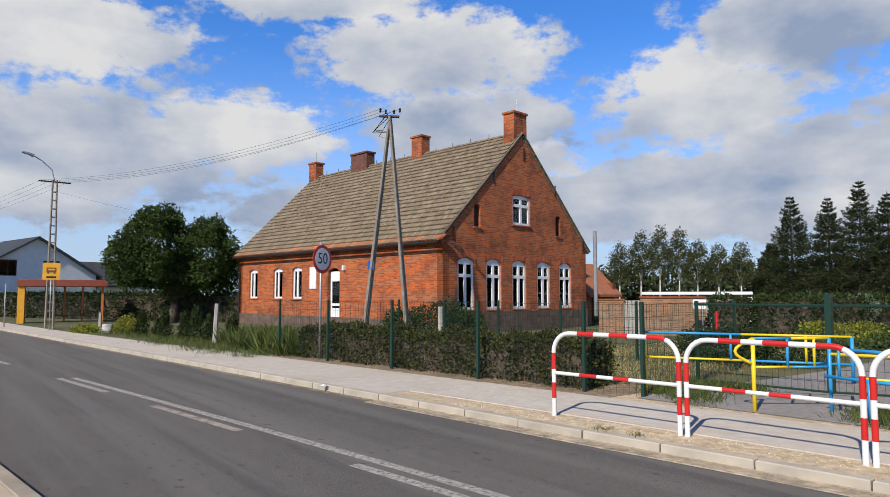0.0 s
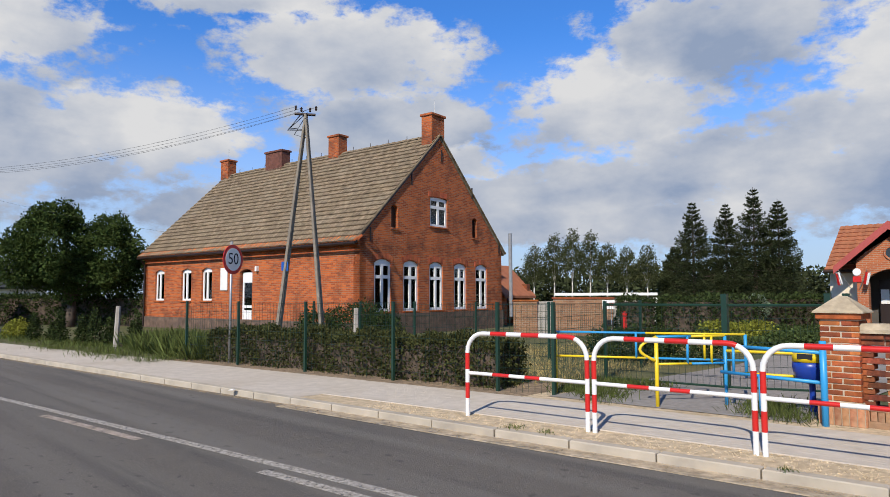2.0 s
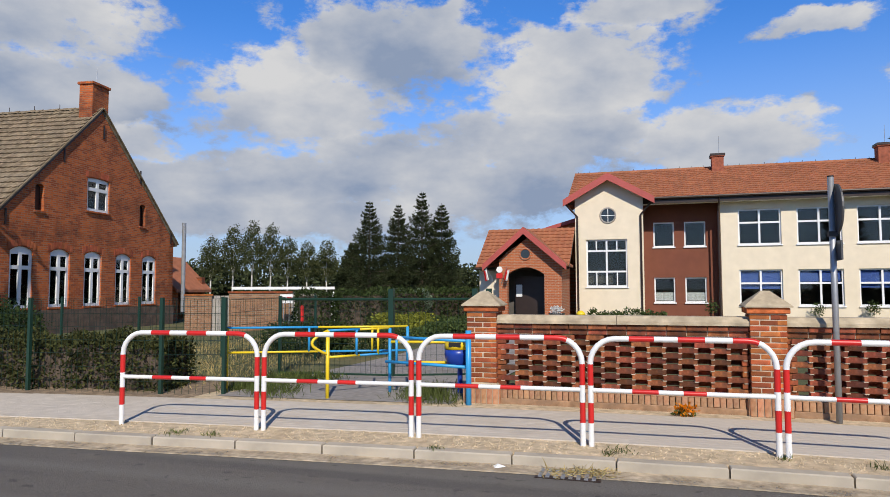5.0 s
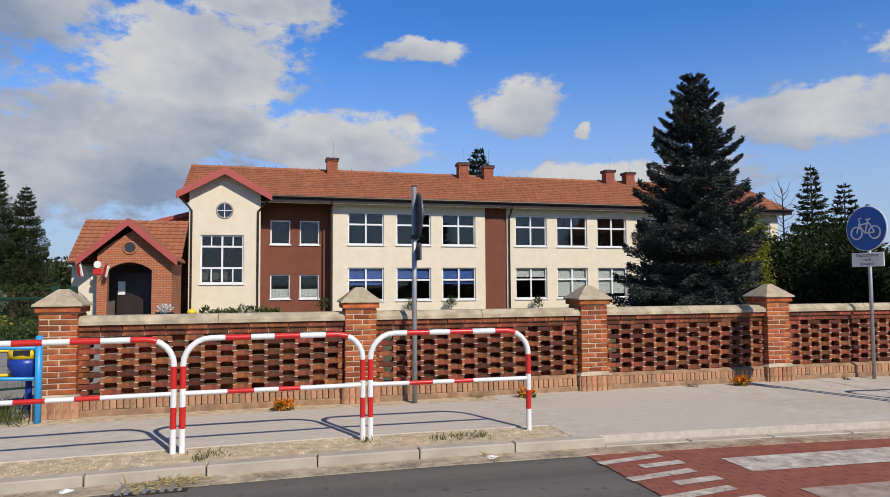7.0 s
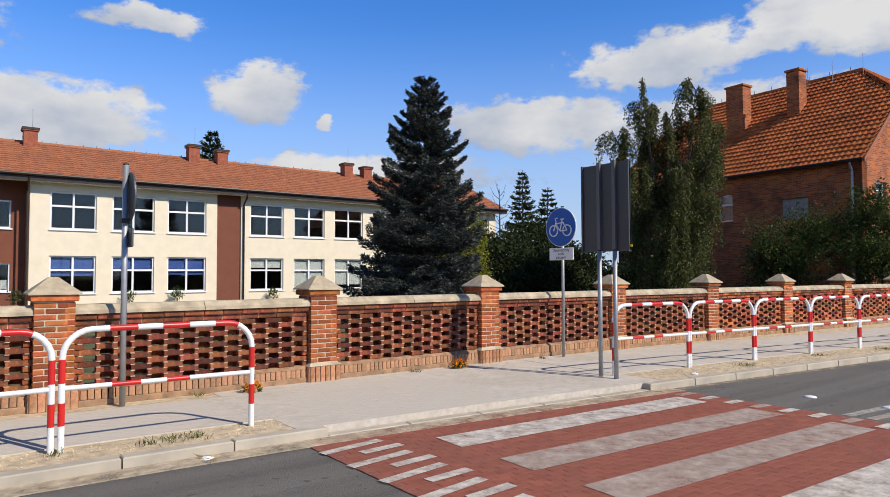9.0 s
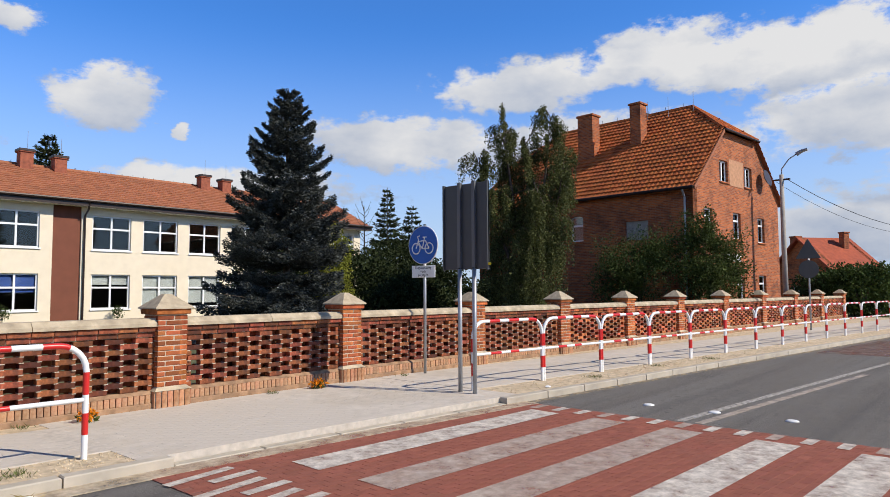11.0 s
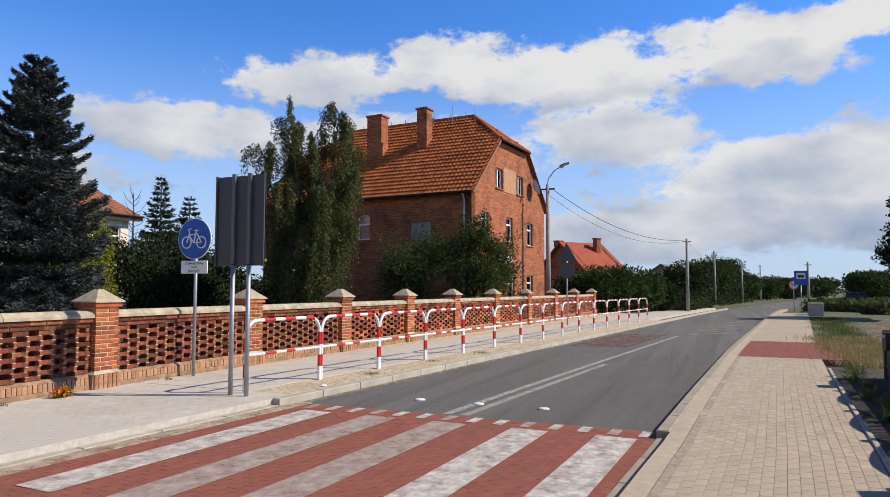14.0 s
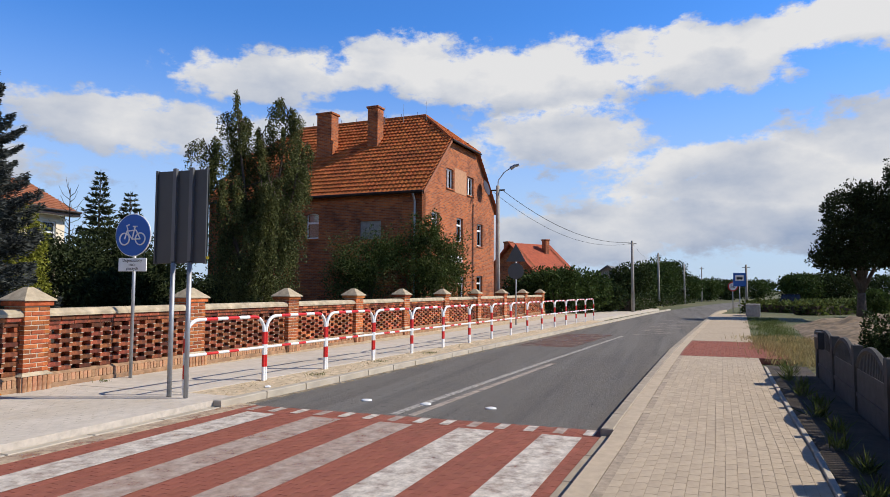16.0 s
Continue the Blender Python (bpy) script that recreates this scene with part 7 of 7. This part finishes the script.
tufts("path_grass", [(rnd.uniform(-6.9, -5.6), rnd.uniform(9.3, 11.5), .085, rnd.uniform(.5, 1.1)) for _ in range(40)] + [(rnd.uniform(-3.8, -2.9), rnd.uniform(9.5, 10.8), .085, .8) for _ in range(16)], 110, .16, L_GRASS, "green grass beside the path and barriers", .2)

# ---- front of the school ----
for x, y, m_, lab in ((-3.95, 29.2, L_WHITE, "dark planter with white flowers"), (-7.3, 29.6, L_WHITE, "dark planter with red and white flowers")):
    t = thing("flower_pot", lab, "flower pot", turn(x, y, 0, .1), "flower pots")
    part("pot", Shape().lathe([(.25, 0), (.34, .5), (.36, .58)], 14), BLACK, t, smooth=True)
    crown(t, [(0, 0, .72, .26, .26, .18)], 300, .09, m_, 0, .3, name="flower_clump")
part("ball", Shape().lathe([(.02, .3), (.2, .36), (.27, .52), (.27, .58), (.2, .74), (.02, .8)], 16), DBLUE, thing("ball_planter", "blue and yellow ball-shaped litter bin", "litter bin", turn(-3.0, 30.0, 0, .15) @ Matrix.Scale(.75, 4)), smooth=True)
part("lid", Shape().lathe([(.28, .56), (.24, .70), (.12, .82), (.02, .84)], 16), YELLOW, bpy.data.objects["ball_planter"], smooth=True)
hedge(-2.6, 30.3, .6, 30.6, .8, .55, 2600, .10, L_JUN, "low trimmed juniper under the stair tower", .15, "juniper_hedge")
for x, z1 in ((7.7, .9), (10.0, 1.0), (15.2, .9), (2.9, 1.0)):
    t = thing("climbing_shrub", "small shrub against the school wall", "shrub", turn(x, 36.0), "shrubs by the school wall")
    limbs(t, (0, 0, -.05), [(.1, 0, z1), (-.1, .05, z1 * .9)], .02, BARK)
    crown(t, [(0, 0, z1 * .8, .3, .2, .35)], 260, .10, L_JUN, 0, .1)
for dx, cols in ((-.16, (WHITE, RED)), (.16, (RED, WHITE))):
    t = thing("flag", "red and white cloth flag on a slanted pole", "flag", turn(-7.05 + dx, 31.55, 0, 0), "flags on the porch")
    part("flag_pole", Shape().tube([(0, 0, 2.0), (dx * 2.2, -.35, 2.75)], .015, 6), STEEL, t)
    for k, m_ in enumerate(cols):
        sh = Shape()
        for i in range(5):
            u0, u1 = i / 5, (i + 1) / 5
            q = lambda u, v: (dx * 2.2 * (1 - v * .3) + dx * (u - .5) * .6 + k * .10 * dx * 5, -.35 + .06 * math.sin(u * 7 + v * 3), 2.66 - v * .5 - k * .04)
            sh.add([q(u0, 0), q(u1, 0), q(u1, 1), q(u0, 1)], [(0, 1, 2, 3)])
        part("cloth_stripe", sh, m_, t)

# ---- right-hand side: garden fence, bus stop, far street ----
FENCEC = mat("grey_fence_concrete", (.070, .066, .060), .95, .15, 4, .5, 40, stain=(.08, .078, .075), stain_scale=1.0, stain_amt=.5)
gf = lambda x: C(x) - 3.1
t = thing("garden_fence", "dark grey concrete panel fence with arched tops", "fence")
xs_ = [-2.5 + i * 1.95 for i in range(10)]
for x in xs_:
    part("post", Shape().box(x - .06, gf(x) - .06, -.05, x + .06, gf(x) + .06, .98, bevel=.01), FENCEC, t)
for a, b in zip(xs_, xs_[1:]):
    m_ = Matrix.Translation((a + .06, gf(a + .06), 0)) @ Matrix.Rotation(math.atan2(gf(b) - gf(a), b - a), 4, "Z")
    w = b - a - .12
    part("panel", Shape().box(0, -.025, -.02, w, .025, .66), FENCEC, t, at=m_)
    part("panel_rail", Shape().box(0, .025, .28, w, .04, .34), FENCEC, t, at=m_)
    rim, n = [], 12
    for i in range(n + 1):
        rim.append((w * i / n, 0, .70 + .28 * math.sin(math.pi * i / n) ** .7))
    part("arch_rim", Shape().tube(rim, .045, 6), FENCEC, t, at=m_)
    for i in range(1, 20):
        u = i / 20
        part("baluster", Shape().box(w * u - .018, -.018, .66, w * u + .018, .018, .70 + .28 * math.sin(math.pi * u) ** .7), FENCEC, t, at=m_)
for x in (7.0, 13.6):
    t = thing("letter_box", "small dark letter box on the garden fence", "letter box", turn(x, gf(x) + .12, 0, .72))
    part("body", Shape().box(-.15, 0, 0, .15, .1, .3, bevel=.01), BLACK, t)
    part("flap", Shape().box(-.12, .1, .2, .12, .108, .25), STEEL, t)
tufts("bed_grasses", [(5.6 + i * .95, C(5.6 + i * .95) - 2.55 + rnd.uniform(-.12, .12), .07, .9) for i in range(12)], 70, .22, L_GRASS, "small ornamental grasses in the mulch bed", .05)
for i in range(5):
    x = 9.2 + i * 1.5
    t = thing("young_thuja", "small dark cone-shaped thuja behind the garden fence", "shrub", turn(x, gf(x) - .9), "young thujas")
    part("trunk", Shape().tube([(0, 0, -.05), (0, 0, .8)], .025, 6, .01), BARK, t)
    crown(t, [(0, 0, .5, .24, .24, .5), (0, 0, 1.0, .15, .15, .35)], 1800, .07, L_HEDGE, 0, .5)
tagged(part("grass_verge", ribbon(22.6, 60, off(C, -5.2), off(C, -2.16), -.045, .06), GRASS), "grass strip beside the near pavement", "verge", kind="structure")
tufts("verge_dry_grass", [(rnd.uniform(17, 26), C(20) - 2.45 - rnd.uniform(0, 1.6) - .05 * 3, .04, rnd.uniform(.6, 1.2)) for _ in range(120)], 90, .20, L_DRY, "tall dry yellow grass beside the drive", .3)
tufts("verge_green_grass", [(x_, C(x_) - rnd.uniform(2.3, 3.6), .05, .9) for x_ in [23 + i * .17 for i in range(120)]], 60, .16, L_GRASS, "green grass along the near pavement", .25)
em = Shape()
NX, NY = 40, 24
vs = []
for i in range(NX):
    for j in range(NY):
        x, y = 22 + i * .42, -3.5 - j * .45
        u, v = i / (NX - 1), j / (NY - 1)
        h = 1.0 * math.sin(math.pi * u) ** .5 * math.sin(math.pi * v) ** .6 * (.6 + .6 * noise.noise((x * .45, y * .5, 0)) + .45 * noise.noise((x * 1.3, y * 1.5, 3)))
        vs.append((x, y - .10 * i * .5, max(-.06, h)))
em.add(vs, [(i * NY + j, i * NY + j + 1, (i + 1) * NY + j + 1, (i + 1) * NY + j) for i in range(NX - 1) for j in range(NY - 1)])
tagged(part("earth_mound", em, EARTH, smooth=True), "heaps of dug sandy earth beside the drive", "earth mound", kind="stuff")
# crowns against the sky: their silhouette darkness comes from the leaf colour
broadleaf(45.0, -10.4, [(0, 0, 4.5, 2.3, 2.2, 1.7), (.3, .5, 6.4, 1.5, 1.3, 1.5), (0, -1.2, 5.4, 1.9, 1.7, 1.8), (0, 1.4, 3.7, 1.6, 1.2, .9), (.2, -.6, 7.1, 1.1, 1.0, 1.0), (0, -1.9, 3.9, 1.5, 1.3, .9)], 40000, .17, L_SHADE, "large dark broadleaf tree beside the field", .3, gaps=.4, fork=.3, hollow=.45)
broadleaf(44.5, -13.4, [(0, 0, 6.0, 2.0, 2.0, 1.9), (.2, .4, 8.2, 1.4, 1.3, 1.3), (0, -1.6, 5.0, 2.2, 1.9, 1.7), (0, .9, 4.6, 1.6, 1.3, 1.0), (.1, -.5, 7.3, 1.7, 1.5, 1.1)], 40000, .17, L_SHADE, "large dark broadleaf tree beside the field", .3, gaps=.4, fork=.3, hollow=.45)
broadleaf(52, -12.8, [(0, 0, .9, 1.1, 1.1, .8)], 2500, .2, L_DARK, "round dark bush in the field", .06, gaps=.1, name="shrub", fork=.3)
hedge(56, -7.5, 78, -26, 6, .75, 14000, .3, L_GRASS, "rows of yellow-green maize in the field", .0, "maize_field")
t = thing("stone_gabion", "grey wire gabion of stones by the bus stop", "gabion", turn(47.6, -4.9, -8))
part("wire_basket", Shape().box(-.8, -.4, 0, .8, .4, .85, bevel=.03), CONC, t)
for i in range(9):
    part("wire_bar", Shape().box(-.8 + i * .195, -.42, 0, -.78 + i * .195, -.402, .85), STEEL, t)
car = thing("parked_car", "dark parked hatchback seen from behind", "car", turn(59.7, -9.0, -9))
CARP = mat("dark_car_paint", (.02, .018, .022), .25, .05, 2, 0, coat=.6)
part("body", Shape().prism([(-2.0, .28), (2.0, .28), (2.05, .62), (1.9, .82), (1.0, .88), (-1.6, .92), (-2.0, .85), (-2.08, .55)], -.82, .82), CARP, car)
part("cabin", Shape().add([(-1.75, -.76, .90), (1.05, -.76, .88), (1.05, .76, .88), (-1.75, .76, .90), (-1.3, -.62, 1.42), (.4, -.62, 1.42), (.4, .62, 1.42), (-1.3, .62, 1.42)], [(4, 5, 6, 7), (0, 1, 5, 4), (1, 2, 6, 5), (2, 3, 7, 6), (3, 0, 4, 7)]), GLASS, car)
part("roof", Shape().box(-1.32, -.64, 1.42, .42, .64, 1.46, bevel=.015), CARP, car)
for x in (-1.3, 1.3):
    for y in (-.8, .8):
        wl = part("wheel", Shape().lathe([(.18, -.09), (.31, -.09), (.31, .09), (.18, .09)], 18, Matrix.Translation((x, y, .31)) @ UPR), BLACK, car)
        part("rim", Shape().lathe([(.001, -.095), (.18, -.095), (.18, .095), (.001, .095)], 14, Matrix.Translation((x, y, .31)) @ UPR), STEEL, wl)
for y in (-.62, .62):
    part("tail_light", Shape().box(-2.1, y - .14, .62, -2.03, y + .14, .80), RED, car)
part("bumper", Shape().box(-2.12, -.8, .3, -2.0, .8, .5, bevel=.02), BLACK, car)

s = thing("bus_stop_sign", "blue and white bus stop sign on a grey post", "bus stop sign", face(51.6, -4.5, -85))
post(s, 2.1, .03)
pl = part("plate", Shape().box(-.42, -.05, 1.9, .42, -.03, 2.85, bevel=.01), SIGNBLUE, s)
part("white_field", Shape().box(-.28, -.056, 2.3, .28, -.05, 2.7), WHITE, pl)
part("bus_symbol", Shape().box(-.2, -.06, 2.4, .2, -.056, 2.55).box(-.14, -.06, 2.35, -.07, -.056, 2.4).box(.07, -.06, 2.35, .14, -.056, 2.4), BLACK, pl)
s = thing("speed_sign", "round speed limit sign beside the bus stop", "road sign", face(54.6, -4.3, -80))
post(s, 2.2, .03)
pl = part("plate", disc(.36, .02, Matrix.Translation((0, -.035, 1.9)) @ UPR), RED, s)
part("white_field", disc(.28, .006, Matrix.Translation((0, -.0555, 1.9)) @ UPR), WHITE, pl)
text("50", .38, BLACK, pl, Matrix.Translation((0, -.064, 1.905)) @ UPR)
s = thing("warning_sign", "grey backs of a triangular and a round sign", "road sign", face(29.7, 6.75, 95))
post(s, 3.4, .034)
part("triangle_plate", Shape().prism([(-.45, 2.85), (.45, 2.85), (0, 3.65)], .03, .05), SIGNGREY, s)
part("round_plate", disc(.36, .02, Matrix.Translation((0, .05, 2.42)) @ UPR), SIGNGREY, s)

lm = thing("street_lamp", "concrete pole with a street lamp on a bent arm", "street lamp", turn(36.7, 9.35, 0, .05))
part("pole", Shape().tube([(0, 0, -.05), (0, 0, 7.5)], .15, 10, .10), CONC, lm, smooth=True)
part("lamp_arm", Shape().tube([(0, 0, 7.4), (0, -.03, 7.8), (.05, -.35, 8.25), (.08, -.75, 8.5)], .03, 6), STEEL, lm)
part("lamp_head", Shape().tube([(.08, -.7, 8.46), (.1, -.95, 8.6), (.12, -1.2, 8.66)], .11, 8, .07), STEEL, lm)
part("crossarm", Shape().box(-.04, -.4, 7.2, .04, .4, 7.28), GUTTER, lm)
POLES = [(50.8, 2.75, 5.3), (88, -1.6, 4.9), (70, 1.2, 5.4), (108, -4.5, 5.2), (62, -6.0, 3.9)]
for i, (x, y, h) in enumerate(POLES):
    t = thing("utility_pole", "slim grey utility pole beside the road", "utility pole", turn(x, y, 0, 0), "utility poles")
    part("pole", Shape().tube([(0, 0, -.1), (0, 0, h)], .13, 8, .08), CONC, t, smooth=True)
    part("insulator_arm", Shape().box(-.03, -.3, h - .25, .03, .3, h - .2), GUTTER, t)
wire((36.7, 9.1, 7.3), (50.8, 2.75, 5.2), .9, .016)
wire((36.7, 9.6, 7.2), (50.8, 2.9, 5.1), 1.1, .010)
wire((50.8, 2.75, 5.2), (70, 1.2, 5.3), .8)
wire((70, 1.2, 5.3), (88, -1.6, 4.8), .6)
# far houses and trees along the street
TILE_DEEP = mat("deep_red_tile", (.36, .075, .03), .9, .15, 3, .3, 14, stain=(.2, .05, .03), stain_scale=.6, stain_amt=.5)
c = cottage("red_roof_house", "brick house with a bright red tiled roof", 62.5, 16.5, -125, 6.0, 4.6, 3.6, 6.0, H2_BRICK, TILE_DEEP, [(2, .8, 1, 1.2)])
chimney(c, 1.6, .8, 4.2, 6.1, .6, .6, H2_BRICK)
chimney(c, 4.0, 3.4, 5.0, 6.3, .5, .5, H2_BRICK)
c = cottage("grey_barn", "long low barn with a grey sheet roof", 76, 9.6, -95, 6, 12, 2.4, 4.4, CONC, mat("grey_sheet", (.12, .125, .12), .7, .15, 2, .3, 8), [])
c = cottage("grey_lean_to", "low grey-roofed outbuilding beside the street", 56.5, 11.0, -85, 4.5, 6, 1.8, 3.6, CONC, CONC, [])
cottage("far_house", "small far house among trees", 98, 3.5, -85, 6, 7, 2.6, 4.6, WHITEW, DARKTILE, [(2, .8, 1, 1.2)])
far = [(47.5, 9.3, 2.7, 1.9), (46.5, 7.6, 3.1, 1.9), (48.5, 6.2, 2.8, 1.9), (51.0, 5.0, 2.0, 1.5), (54.0, 9.5, 3.0, 1.8), (60, 6.2, 1.9, 2.0), (67, 3.6, 4.0, 1.9), (72, 3.4, 3.2, 2.2), (83, 1.6, 5.0, 2.4), (90, .6, 5.2, 2.6), (98, -1.6, 3.4, 2.6), (112, -4.6, 3.2, 3.0), (128, -9.5, 3.4, 3.4), (150, -16, 3.6, 4.4), (124, -25, 3.8, 4.0), (112, -23.5, 4.4, 3.8), (108, -17.8, 3.9, 2.6), (118, -19.6, 4.0, 2.8), (104, -29, 3.8, 4.2), (96, -36, 3.8, 4.4), (88, -44, 4.2, 4.8)]
for i, (x, y, h, r) in enumerate(far):
    broadleaf(x, y, [(0, 0, h * .52, r, r, h * .5), (r * .4, -.5 * r, h * .75, r * .55, r * .55, h * .28), (-.2 * r, .5 * r, h * .7, r * .6, r * .6, h * .3)], 6500, .10 + .0022 * x, L_DARK if i % 3 else L_HEDGE, "dark leafy trees and bushes along the far street", .12, gaps=.25, name="roadside_tree", fork=.3)
hedge(52, 3.4, 64, 2.0, 1.2, 1.1, 4000, .2, L_HEDGE, "clipped hedge along the far pavement", .05)
hedge(66, 2.4, 92, -1.6, 1.0, .8, 4000, .25, L_HEDGE, "clipped hedge along the far pavement", .05)

# ---- small growth and litter on the near ground ----
tufts("verge_weeds", [(-.48, K(-.48) + .40, .10, .7), (-.6, K(-.6) + .25, .10, .4), (2.25, K(2.25) + .42, .10, .8), (2.0, K(2.0) + .42, .10, .7), (1.8, K(1.8) + .4, .10, .4), (1.05, K(1.05) + .5, .1, .4), (-2.3, K(-2.3) + .08, .1, .4), (-5.4, K(-5.4) + .2, .10, .7), (-4.9, K(-4.9) + .2, .1, .5), (11.5, K(11.5) + .5, .1, .9), (14, K(14) + .6, .1, .8), (16.2, K(16.2) + .5, .1, .9), (3.0, 9.55, .1, .6), (6.5, 9.5, .1, .6), (9.4, 9.4, .1, .5)], 90, .065, L_GRASS, "small green weeds in the sandy verge", .10)
tufts("drain_straw", [(-.95, K(-.95) - .16, .015, .8), (-.75, K(-.75) - .13, .015, .7), (-.6, K(-.6) - .1, .02, .6), (2.2, K(2.2) - .1, .01, .3)], 110, .12, L_DRY, "dry straw caught on the road drain", .13, "straw", .25)
for x, y in ((.25, 9.35), (3.65, 9.35), (7.35, 9.4)):
    t = thing("orange_flowers", "small clump of orange marigolds at the wall foot", "flowers", turn(x, y, 0, .09), "marigolds")
    crown(t, [(0, 0, .10, .14, .10, .07)], 160, .05, L_ORANGE, 0, .2, name="petals")
    crown(t, [(0, 0, .05, .13, .1, .05)], 90, .06, L_GRASS, 0, .2, name="leaves")
gv, gm = Shape(), []
gv.add([(.012, 0, 0), (0, .014, 0), (-.011, .002, 0), (.002, -.012, 0), (.001, .001, .011), (0, 0, -.004)], [(0, 1, 4), (1, 2, 4), (2, 3, 4), (3, 0, 4), (1, 0, 5), (2, 1, 5), (3, 2, 5), (0, 3, 5)])
for _ in range(2600):
    x = rnd.uniform(-8, 3.2) if rnd.random() < .7 else rnd.uniform(9, 20)
    y = K(x) + (rnd.uniform(.18, .74) if x < 4 else rnd.uniform(.2, .95))
    gm.append(Matrix.Translation((x, y, .102)) @ Matrix.Rotation(rnd.uniform(0, 6), 4, "Z") @ Matrix.Scale(rnd.uniform(.4, 1.3), 4))
gt_ = thing("gravel", "loose gravel and grit on the sandy verge", "gravel", kind="stuff")
pieces("stone", gv, SAND, gt_, gm, 0)
for x, y in ((2.2, K(2.2) - .12), (9.9, K(9.9) + .3), (-11, K(-11) + .1), (-1.6, K(-1.6) - .1)):
    t = thing("paper_scrap", "crumpled white paper scrap at the kerb", "litter", turn(x, y, 30, .012 if y < K(x) else .105), "paper scraps")
    part("sheet", Shape().add([(-.06, -.04, .0), (.05, -.05, .012), (.07, .03, .0), (0, .05, .02), (-.05, .04, .004), (0, 0, .03)], [(0, 1, 5), (1, 2, 5), (2, 3, 5), (3, 4, 5), (4, 0, 5)]), WHITE, t)
